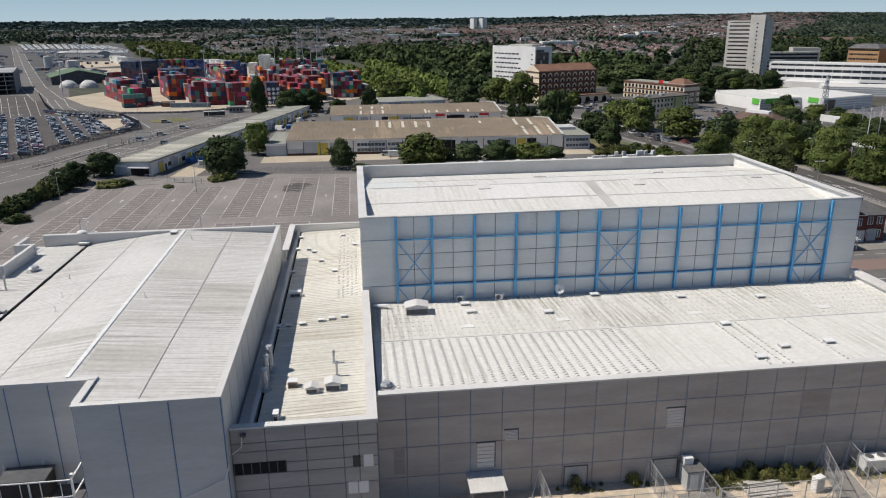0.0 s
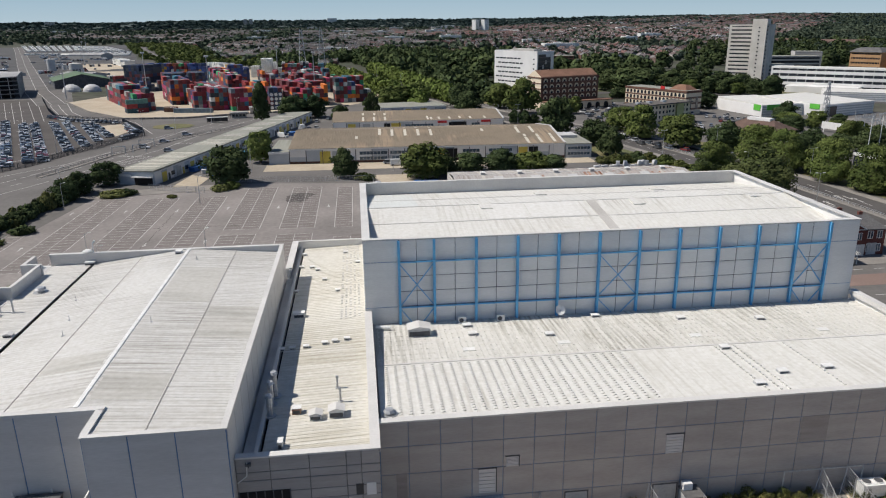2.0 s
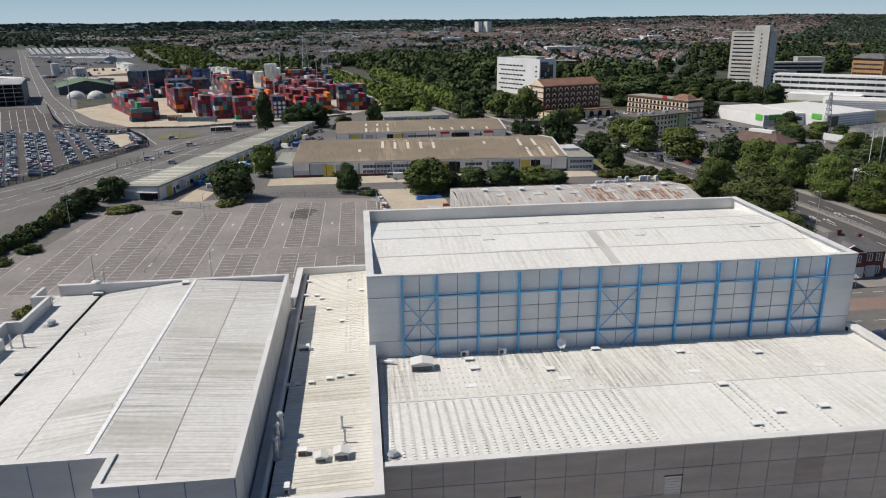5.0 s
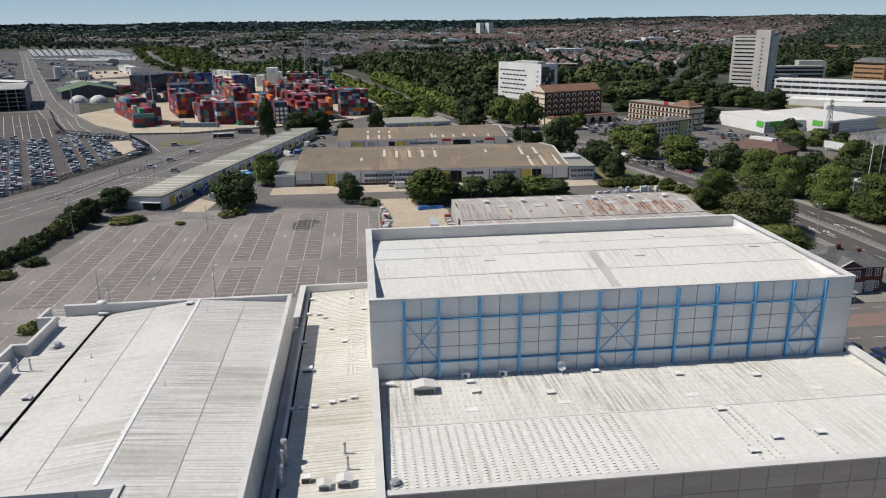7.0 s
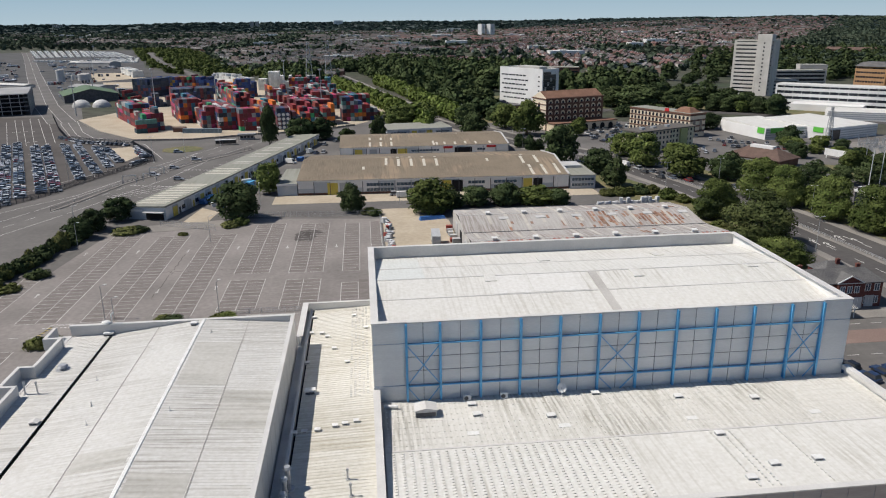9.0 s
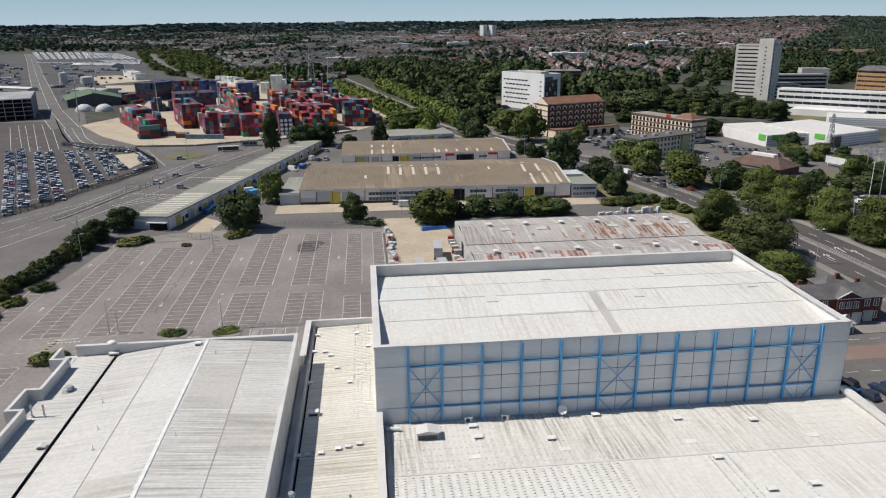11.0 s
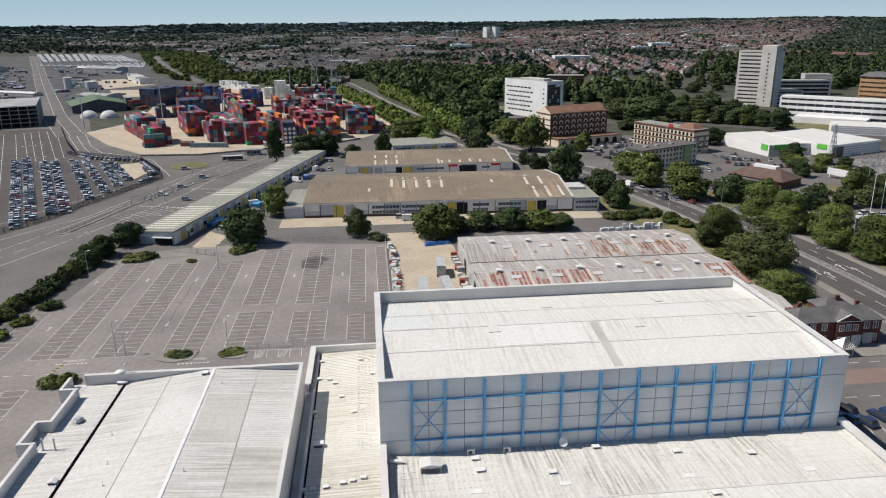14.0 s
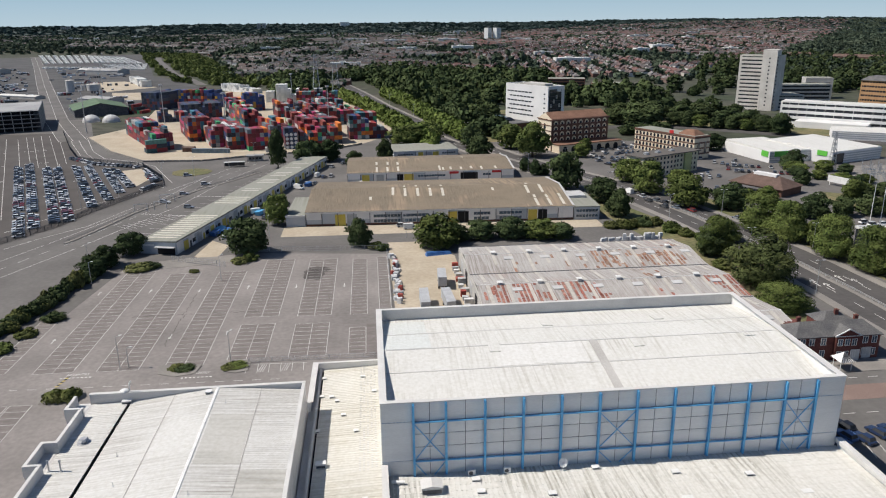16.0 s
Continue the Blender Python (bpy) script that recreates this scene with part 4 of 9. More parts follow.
# ---------------------------------------------------------------- warehouses of the estate
def pitched(t, w, d, eave, ridge, wall, roof, over=0.3, hip=0.0, wall_name="wall", rib=None):
    """Walls and a roof pitched to a ridge along x; local origin at the front left corner, front faces -y."""
    m = d / 2
    g = Geo()
    part(wall_name, g.box(0, 0, 0, w, 0.3, eave), wall, t)
    part(wall_name, Geo().box(0, d - 0.3, 0, w, d, eave), wall, t)
    for x in (0, w - 0.3):
        g = Geo().box(x, 0.3, 0, x + 0.3, d - 0.3, eave)
        if not hip:
            i = len(g.v)
            g.v += [(x, 0, eave), (x, d, eave), (x, m, ridge), (x + 0.3, 0, eave), (x + 0.3, d, eave), (x + 0.3, m, ridge)]
            g.f += [(i, i + 2, i + 1), (i + 3, i + 4, i + 5), (i, i + 3, i + 5, i + 2), (i + 1, i + 2, i + 5, i + 4)]
        part("end_wall", g, wall, t)
    o, k = over, 0.18
    h = hip
    for s in (0, 1):
        ya, yb = (-o, m) if s == 0 else (d + o, m)
        if rib:
            zf = lambda x, y: eave + 0.13 + (ridge - eave) * (min(y, d - y) + o) / (m + o)
            part("roof_slope", ribbed(-o, w + o, min(ya, yb), max(ya, yb), zf, rib, 'y', 0.05, 0.2), roof, t)
            continue
        q = [(-o, ya, eave - 0.05), (w + o, ya, eave - 0.05), (w + o - h, yb, ridge), (-o + h, yb, ridge)]
        if s:
            q = [q[1], q[0], q[3], q[2]]
        part("roof_slope", Geo().hull8([(x, y, z - 0.01) for x, y, z in q] + [(x, y, z + k) for x, y, z in q]), roof, t)
    if hip:
        for x, s in ((-o, 1), (w + o, -1)):
            q = [(x, -o, eave - 0.05), (x, d + o, eave - 0.05), (x + s * h, m, ridge)]
            g = Geo()
            i = len(g.v)
            g.v += [(a, b, c) for a, b, c in q] + [(a, b, c + k) for a, b, c in q]
            g.f += [(0, 1, 2), (3, 5, 4), (0, 3, 4, 1), (1, 4, 5, 2), (2, 5, 3, 0)]
            part("roof_slope", g, roof, t)


def pane(t, u, z, w, h, material=None, name="window", depth=0.08, label=""):
    """A window or door set in a front that faces -y: frame and pane."""
    f = part(name, Geo().box(u, -depth, z, u + w, -0.01, z + h), material or GLASS_DARK, t, label)
    return f


def framed_window(t, u, z, w, h, bays=2, frame=None):
    g = Geo().box(u - 0.08, -0.1, z - 0.08, u + w + 0.08, -0.02, z).box(u - 0.08, -0.1, z + h, u + w + 0.08, -0.02, z + h + 0.08)
    for k in range(bays + 1):
        x = u + w * k / bays
        g.box(x - 0.05, -0.1, z, x + 0.05, -0.02, z + h)
    ob = part("window", g, frame or WHITE_METAL, t)
    part("pane", Geo().box(u, -0.06, z, u + w, -0.01, z + h), GLASS_BLUE, ob)
    return ob


def warehouse_front(t, w, eave, bay, doors, windows, signs=()):
    part("plinth", Geo().box(0, -0.06, 0, w, -0.01, 0.9), BRICK_BROWN, t, "brown brick plinth")
    part("fascia", Geo().box(-0.2, -0.35, eave - 0.5, w + 0.2, -0.02, eave + 0.02), WHITE_WALL, t, "pale fascia board along the eaves")
    n = int(w / bay)
    for i in range(n + 1):
        x = i * w / n
        part("post", Geo().box(max(0, x - 0.12), -0.2, 0, min(w, x + 0.12), -0.02, eave - 0.5), DARK_METAL, t)
        if i < n and i % 4 != 1:
            part("panel", Geo().box(x + 0.16, -0.05, 1.0 if i % 3 else 2.6, (i + 1) * w / n - 0.16, -0.012, eave - 0.55), WHITE_WALL, t, "white cladding panel")
    for a, b, m in doors:
        part("door", Geo().box(a, -0.15, 0.05, b, -0.02, eave - 1.0), m, t)
    for a, b, z, h in windows:
        k = max(2, int((b - a) / 1.3))
        framed_window(t, a, z, b - a, h, k)
    for a, b, m in signs:
        part("sign", Geo().box(a, -0.5, eave - 1.4, b, -0.36, eave - 0.3), m, t, "plain coloured sign board")


RED_SIGN = mat("red_sign", (0.5, 0.03, 0.03), (0.42, 0.03, 0.03), rough=0.5)
GREEN_SIGN = mat("green_sign", (0.10, 0.42, 0.05), (0.13, 0.48, 0.07), rough=0.5)
ROOFLIGHT = mat("pale_rooflight", (0.58, 0.55, 0.47), (0.48, 0.45, 0.37), 0.6, rough=0.6)


def verge(t, w, d, eave, ridge):
    """Pale coping on the end gable."""
    m = d / 2
    for ya, yb in ((0.0, m), (d, m)):
        q = [(w - 0.4, ya, eave - 0.1), (w + 0.35, ya, eave - 0.1), (w + 0.35, yb, ridge - 0.1), (w - 0.4, yb, ridge - 0.1)]
        if ya:
            q = [q[1], q[0], q[3], q[2]]
        part("verge", Geo().hull8(q + [(x, y, z + 0.5) for x, y, z in q]), GREY_SHEET, t, "pale gable coping")


def rooflights(t, places, w, d, eave, ridge, width=1.1, length=4.5):
    m = d / 2
    for u, v in places:
        f = lambda y: eave + 0.2 + (ridge - eave) * (y / m if y < m else (d - y) / m)
        v2 = min(v + length, m - 0.3) if v < m else min(v + length, d - 0.3)
        part("rooflight", Geo().hull8([(u, v, f(v)), (u + width, v, f(v)), (u + width, v2, f(v2)), (u, v2, f(v2)),
                                       (u, v, f(v) + 0.06), (u + width, v, f(v) + 0.06), (u + width, v2, f(v2) + 0.06), (u, v2, f(v2) + 0.06)]), ROOFLIGHT, t)


w1 = thing("long_warehouse", pose(-25.6, 281.2, 0, 0, 0, -2.0), "long warehouse with brown cement roof and pale cladding", "warehouse")
pitched(w1, 104.5, 54, 5.6, 8.6, BLUEGREY_WALL, BROWN_ROOF, rib=1.1)
verge(w1, 104.5, 54, 5.6, 8.6)
warehouse_front(w1, 104.5, 5.6, 6.0, [(11.2, 15.2, YELLOW), (15.8, 19.6, GREY_DOOR), (55, 58.5, YELLOW), (58.8, 63, BLACK_GAP), (86.5, 90, YELLOW), (90.4, 94, BLACK_GAP)],
                [(26, 36.5, 3.05, 1.15), (37.5, 47.5, 3.05, 1.15), (65, 71.5, 3.05, 1.15), (75, 84, 3.05, 1.15), (26, 36.5, 1.05, 1.2), (38, 47, 1.05, 1.2), (65, 71, 1.05, 1.2), (75, 84, 1.05, 1.2)])
rooflights(w1, [(38.1, 15.5), (43.3, 15.5), (48.5, 15.2), (53.6, 15.0), (33.1, 17.0), (89.0, 16.0), (94.9, 16.5)], 104.5, 54, 5.6, 8.6, 1.1, 9.5)
rooflights(w1, [(37.9, 27.5), (42.9, 27.5), (48.2, 27.5), (53.5, 27.5), (24.1, 12.0), (90.0, 27.5), (90.5, 10.0), (95.5, 10.0), (100.9, 10.5), (74.7, 20.0)], 104.5, 54, 5.6, 8.6, 1.0, 3.6)
rooflights(w1, [(90.3, 1.0), (95.4, 1.2), (100.7, 2.0)], 104.5, 54, 5.6, 8.6, 1.1, 8.0)
annex = thing("warehouse_annex", pose(-33.2, 281.6, 0, 0, 0, -2.0), "low flat-roofed annex beside the long warehouse", "building")
part("wall", Geo().box(0, 0, 0, 7.4, 30, 4.3), BLUEGREY_WALL, annex)
part("roof", Geo().box(-0.2, -0.2, 4.3, 7.45, 30.2, 4.6), GREY_ROOF, annex)
part("fascia", Geo().box(-0.25, -0.3, 3.9, 7.45, -0.2, 4.65), WHITE_WALL, annex)
annex = thing("warehouse_annex", pose(79.1, 276.9, 0, 0, 0, -2.0), "two-storey office annex with a pale flat roof", "building")
part("wall", Geo().box(0, 0, 0, 10, 24, 5.2), BLUEGREY_WALL, annex)
part("roof", Geo().box(-0.2, -0.2, 5.2, 10.2, 24.2, 5.5), GREY_ROOF, annex)
part("roof_box", Geo().box(0.2, 14, 5.5, 8, 23, 6.5), GREY_SHEET, annex, "pale plant box on the roof")
for z in (1.1, 3.2):
    framed_window(annex, 0.6, z, 8.8, 1.1, 7)

w2 = thing("second_warehouse", pose(-11.4, 354.0, 0, 0, 0, -0.3), "second brown-roofed warehouse with loading doors", "warehouse")
pitched(w2, 81.5, 42, 5.6, 7.9, BLUEGREY_WALL, BROWN_ROOF, rib=1.1)
verge(w2, 81.5, 42, 5.6, 7.9)
warehouse_front(w2, 81.5, 5.6, 6.2, [(7, 10.6, YELLOW), (14, 17.5, GREY_DOOR), (24, 27, BLACK_GAP), (27.4, 32, YELLOW), (55, 63.5, BLACK_GAP)],
                [(34, 47.5, 3.0, 1.0), (66, 70, 3.0, 1.0)], [(49.5, 54, RED_SIGN), (70.5, 75, RED_SIGN)])
rooflights(w2, [(13.8, 1.0), (19.0, 1.0), (24.2, 1.2), (44.6, 1.0)], 81.5, 42, 5.6, 7.9, 1.0, 7.0)
rooflights(w2, [(13.8, 12.5), (19.3, 12.0), (24.3, 11.5), (46.2, 1.0), (50.0, 1.5), (55.1, 1.2), (60.2, 2.0), (65.2, 1.2), (72.2, 1.2), (57.9, 22.0)], 81.5, 42, 5.6, 7.9, 1.0, 4.2)

w3 = thing("small_unit", pose(13.3, 414.5, 0, 0, 0, 8.0), "small flat unit with yellow loading doors", "warehouse")
part("wall", Geo().box(0, 0, 0, 37.5, 25, 4.8), BLUEGREY_WALL, w3)
part("roof", Geo().box(-0.3, -0.3, 4.8, 37.8, 25.3, 5.1), GREY_ROOF, w3)
warehouse_front(w3, 37.5, 5.0, 6.2, [(14, 17, YELLOW), (22.5, 26, YELLOW), (17.5, 22, GREY_DOOR)], [(2, 11, 2.6, 0.9), (28, 36, 2.6, 0.9)])

tr = thing("unit_terrace", pose(-66.9, 251.3, 0, 0, 0, 74.6), "long terrace of small units with yellow doors", "warehouse")
part("wall", Geo().box(0, 0, 0, 161, 13.5, 4.4), BLUEGREY_WALL, tr)
part("fascia", Geo().box(-0.2, -0.3, 4.0, 161.2, -0.02, 4.75), WHITE_WALL, tr)
part("end_wall", Geo().box(-0.08, 0.4, 1.5, -0.02, 13, 4.3), BLUEGREY_WALL, tr)
part("roof", Geo().hull8([(-0.3, -0.3, 4.4), (161.3, -0.3, 4.4), (161.3, 13.8, 4.4), (-0.3, 13.8, 4.4), (-0.3, -0.3, 4.95), (161.3, -0.3, 4.95), (161.3, 13.8, 4.6), (-0.3, 13.8, 4.6)]), GREY_ROOF, tr, "grey-green streaked flat roof")
# No hollow here: a black plate paints the recess's shade on the wall.
part("recess", Geo().box(-0.15, 0.6, 0.1, -0.09, 7.0, 2.6), BLACK_GAP, tr, "flat black plate for the shade of a loading recess")
part("canopy", Geo().box(-1.6, 0.3, 2.7, -0.1, 7.4, 2.9), GREY_SHEET, tr, "pale canopy over the recess")
part("sign", Geo().box(-0.15, 8.2, 2.8, -0.09, 12.2, 3.5), WHITE_METAL, tr, "plain white sign board")
for i in range(20):
    part("panel", Geo().box(i * 8.0 + 0.3, -0.05, 0.3, i * 8.0 + 4.6, -0.012, 3.9), WHITE_WALL, tr, "white cladding panel")
for i in range(16):
    u = 5 + i * 9.8
    part("door", Geo().box(u, -0.12, 0.05, u + 3.0, -0.02, 3.3), YELLOW if i % 3 != 1 else GREY_DOOR, tr)
    part("door", Geo().box(u + 4.0, -0.12, 0.05, u + 5.2, -0.02, 2.4), YELLOW if i % 2 else DARK_METAL, tr)
    part("window", Geo().box(u + 6.0, -0.1, 1.2, u + 8.2, -0.02, 2.6), GLASS_DARK, tr)


TERRACE_LIGHTS = [3.5 + i * 2.7 for i in range(12)] + [53.3 + i * 3.4 for i in range(4)] + [76, 79.4, 92.6, 96.2, 99.8, 108.5, 112.2, 116, 128, 140]
for i, u in enumerate(TERRACE_LIGHTS):
    a, b = (1.6, 12.4) if i < 16 else (3.0, 11.0)
    zt = lambda v: 4.965 - 0.35 * (v + 0.3) / 14.1
    part("rooflight", Geo().hull8([(u, a, zt(a) - 0.05), (u + 1.25, a, zt(a) - 0.05), (u + 1.25, b, zt(b) - 0.05), (u, b, zt(b) - 0.05), (u, a, zt(a) + 0.05), (u + 1.25, a, zt(a) + 0.05), (u + 1.25, b, zt(b) + 0.05), (u, b, zt(b) + 0.05)]), ROOFLIGHT if i < 16 else FADED_LIGHT, tr)
for i in range(8):
    part("roof_lap", Geo().box(-0.3 + i * 20.0, -0.2, 4.9, -0.1 + i * 20.0, 0.1, 5.03), GREY_SHEET, tr)


def rusty_shed():
    t = thing("rusty_shed", pose(27.3, 150.0, 0), "old low shed with a rust-patched grey sheet roof", "warehouse")
    w, n, span = 71.3, 3, 26.4
    d = n * span
    rnd = random.Random(20)
    height = lambda q, lift=0.0: 5.6 + lift + 1.7 * (1 - abs((q % span) - span / 2) / (span / 2))
    for i in range(n):
        a = i * span
        zf = lambda x, y: 5.6 + 1.7 * (1 - abs((y - a) - span / 2) / (span / 2))
        for lo, hi in ((a + 0.1, a + span / 2), (a + span / 2, a + span - 0.1)):
            part("roof_slope", ribbed(0, w, lo, hi, zf, 1.15, 'y', 0.06, 0.18), RUST_ROOF, t)
        part("ridge_cap", Geo().box(0, a + span / 2 - 0.2, 7.22, w, a + span / 2 + 0.2, 7.34), GREY_SHEET, t)
        part("valley_gutter", Geo().box(0, a + span - 0.22, 5.62, w, a + span + 0.22, 5.74), DARK_METAL, t, "dark valley gutter")
        for k in range(13):
            x = 2.6 + k * 5.45 + rnd.uniform(-0.3, 0.3)
            for lo, hi in ((a + 0.5, a + span / 2 - 0.5), (a + span / 2 + 0.5, a + span - 0.5)):
                if rnd.random() < 0.85:
                    cut = lo + rnd.choice((0, 0, 2.5, 5))
                    c = [(x, cut), (x + 0.95, cut), (x + 0.95, hi), (x, hi)]
                    part("rooflight", Geo().hull8([(p, q, zf(p, q) + 0.03) for p, q in c] + [(p, q, zf(p, q) + 0.1) for p, q in c]), FADED_LIGHT, t)
        for k in range(6):
            x = 5.7 + k * 11.05 + (2.6 if i == 2 else 0)
            m = a + span / 2
            v = part("roof_vent", Geo().box(x, m - 0.6, 7.3, x + 1.2, m + 0.6, 8.0), GREY_SHEET, t, "small pale ridge vent")
            part("cowl", Geo().hull8([(x - 0.2, m - 0.8, 8.0), (x + 1.4, m - 0.8, 8.0), (x + 1.4, m + 0.8, 8.0), (x - 0.2, m + 0.8, 8.0), (x, m - 0.3, 8.25), (x + 1.2, m - 0.3, 8.25), (x + 1.2, m + 0.3, 8.25), (x, m + 0.3, 8.25)]), WHITE_METAL, v)
            c = [(x + 3.4, m - 4.4), (x + 6.2, m - 4.4), (x + 6.2, m - 2.6), (x + 3.4, m - 2.6)]
            part("roof_plate", Geo().hull8([(p, q, zf(p, q) + 0.02) for p, q in c] + [(p, q, zf(p, q) + 0.22) for p, q in c]), GREY_SHEET, t, "flat grey patch plate")
    rnd = random.Random(4)
    for xa, xb, ya, yb, chance, paint_ in ((1.2, 4, 29, 38, 0.35, RUST), (4.2, 8.4, 29, 39, 0.85, RUST), (9.6, 16, 27.5, 39.2, 0.9, RUST), (16.8, 19.4, 27, 34, 0.85, RUST), (22, 25.6, 28.5, 39.2, 0.9, RUST), (27, 31.6, 28, 39.3, 0.85, RUST),
                                           (31.8, 34.4, 27, 31.8, 0.85, RUST), (63.4, 71, 33, 39.2, 0.85, RUST), (66, 71, 26.8, 33, 0.8, RUST), (45, 56, 28, 33, 0.25, RUST), (34.5, 47, 53.2, 65.3, 0.32, RUST_BROWN), (42, 47, 53.2, 62, 0.55, RUST_BROWN),
                                           (52, 68, 53.2, 62.5, 0.85, RUST_BROWN), (47, 64, 60, 65.4, 0.35, RUST_BROWN), (10, 34, 53.2, 64, 0.06, RUST_BROWN), (38, 62, 41, 51, 0.07, RUST_BROWN), (48, 69, 67, 74, 0.15, RUST_BROWN)):
        x = xa
        while x < xb:
            y = ya + rnd.random()
            while y < yb:
                e = min(yb, y + rnd.choice((1.6, 2.4, 3.6)))
                if rnd.random() < chance and e - y > 0.5:
                    c = [(x, y), (x + 0.72, y), (x + 0.72, e), (x, e)]
                    part("rust_sheet", Geo().hull8([(p, q, height(q, 0.03)) for p, q in c] + [(p, q, height(q, 0.085)) for p, q in c]), paint_, t, "rusted red-brown sheet")
                y = e + 0.25
            x += 1.15
    part("wall", Geo().box(0, 0, 0, 0.4, d, 5.6), GREY_WALL, t, "dirty pale side wall")
    part("wall", Geo().box(w - 0.4, 0, 0, w, d, 5.6), GREY_WALL, t)
    part("wall", Geo().box(0.4, d - 0.4, 0, w - 0.4, d, 5.6), GREY_WALL, t)
    part("wall", Geo().box(0.4, 0, 0, w - 0.4, 0.4, 5.6), GREY_WALL, t)
    part("gutter", Geo().box(w, 0, 5.3, w + 0.3, d, 5.65), GALV, t)
    for k in range(5):
        part("door", Geo().box(-0.12, 28 + k * 10, 0.05, -0.02, 32 + k * 10, 4.2), BLACK_GAP if k % 2 else GREY_DOOR, t)


rusty_shed()


# ---------------------------------------------------------------- town buildings
def banded(name, m, w, d, h, floors, wall, label, category="office block", lift=0.0, band=0.55, inset=0.35, pier=1.2, roof=None, base=0.0):
    """A block of glass strips between bands of wall, on all four sides."""
    t = thing(name, m, label, category)
    part("glazing", Geo().box(inset, inset, base, w - inset, d - inset, h - 0.3), GLASS_DARK, t, "dark window strips")
    fh = (h - base) / floors
    for i in range(floors):
        z = base + i * fh
        part("spandrel", Geo().box(0, 0, z, w, d, z + fh * band), wall, t)
    part("parapet", Geo().box(-0.05, -0.05, h - 0.5, w + 0.05, d + 0.05, h + 0.5), wall, t)
    part("roof", Geo().box(0.5, 0.5, h + 0.5, w - 0.5, d - 0.5, h + 0.6), roof or GREY_ROOF, t)
    for x in (0, w - pier):
        part("pier", Geo().box(x - 0.02, -0.02, base, x + pier + 0.02, d + 0.02, h), wall, t)
    return t


def mullions(t, w, z0, z1, step, material, y=0.1):
    n = int(w / step)
    for i in range(1, n):
        x = i * w / n
        part("mullion", Geo().box(x - 0.12, y, z0, x + 0.12, y + 0.4, z1), material, t)


tower = banded("concrete_tower", pose(316, 614, 0, 0, 0, -45), 33, 14, 44.6, 14, CONCRETE_PALE, "tall grey concrete office tower with dark window bands", "tower", band=0.62, pier=1.8)
part("stair_core", Geo().box(19, -2.0, 0, 30.5, 9, 49.6), CONCRETE_PALE, tower, "plain concrete stair core rising above the roof")
for i in range(13):
    part("window", Geo().box(24.2, -2.06, 4 + i * 3.18, 25.4, -1.98, 5.2 + i * 3.18), GLASS_DARK, tower)
banded("tower_podium", pose(329, 598, 0, 0, 0, -4), 38, 22, 12, 4, GREY_WALL, "grey concrete podium with dark bands")
banded("tower_wing", pose(352, 640, 0, 0, 0, -10), 62, 16, 17, 5, GREY_WALL, "dark grey office wing behind the tower", band=0.4)
banded("concrete_block", pose(418, 678, 0, 0, 0, -20), 24, 18, 19, 5, GREY_WALL, "grey concrete block with a plain side", band=0.85)
lw = banded("white_offices", pose(303, 521, 0, 0, 0, -43), 150, 16, 16, 4, WHITE_WALL, "long white office block with dark window bands", band=0.52, roof=WHITE_ROOF)
mullions(lw, 150, 0, 16, 6.0, WHITE_WALL)
part("canopy", Geo().box(14, -16, 0, 60, -0.2, 4.5), WHITE_WALL, lw, "low white entrance block")

hotel = thing("white_hotel", pose(106.5, 571, 0, 0, 0, -61.5), "large white slab hotel with narrow window rows", "hotel")
part("wall", Geo().box(0, 0, 0, 48, 16, 28.5), WHITE_WALL, hotel)
part("roof", Geo().box(0.6, 0.6, 28.5, 47.4, 15.4, 28.7), GREY_ROOF, hotel)
part("parapet", Geo().box(0, 0, 28.4, 48, 0.6, 29.2).box(0, 15.4, 28.4, 48, 16, 29.2).box(0, 0.6, 28.4, 0.6, 15.4, 29.2).box(47.4, 0.6, 28.4, 48, 15.4, 29.2), WHITE_WALL, hotel)
part("roof_plant", Geo().box(16, 4, 28.7, 40, 12, 30.4), GREY_WALL, hotel, "grey plant room on the roof")
for r in range(6):
    z = 23.2 - r * 3.35
    for k in range(7):
        u = 2.2 + k * 4.1 + (2.4 if r % 2 else 0)
        part("window", Geo().box(u, -0.07, z, u + 3.3, -0.01, z + 1.0), GLASS_DARK, hotel)
    part("window", Geo().box(43.5, -0.07, z, 45.2, -0.01, z + 0.9), GLASS_DARK, hotel)
gl = part("glass_end", Geo().box(48.02, 1.0, 1, 48.3, 12.8, 27.0), GLASS_DARK, hotel, "dark glazed end of the hotel")
for r in range(8):
    part("transom", Geo().box(48.25, 1.0, 3.2 + r * 3.1, 48.42, 12.8, 3.5 + r * 3.1), DARK_METAL, gl)
for r in range(4):
    part("blind", Geo().box(48.28, 2.0 + r * 2.7, 14 + (r % 3) * 3.1, 48.4, 3.6 + r * 2.7, 16.6 + (r % 3) * 3.1), GREY_WALL, gl)
part("sign", Geo().box(48.3, 8.0, 25.2, 48.5, 12.4, 27.4), WHITE_METAL, hotel, "plain white sign panel")
low = thing("hotel_lobby", pose(92, 547, 0, 0, 0, -61.5), "low brown hotel lobby with a dark glass roof", "building")
part("wall", Geo().box(0, -14, 0, 34, 8, 5), BRICK_BROWN, low)
part("roof", Geo().box(-0.5, -14.5, 5, 34.5, 8.5, 5.5), SLATE, low)
part("lantern", Geo().hull8([(2, -10, 5.5), (22, -10, 5.5), (22, 4, 5.5), (2, 4, 5.5), (4, -7, 8), (20, -7, 8), (20, 1, 8), (4, 1, 8)]), GLASS_DARK, low, "dark glass roof lantern")


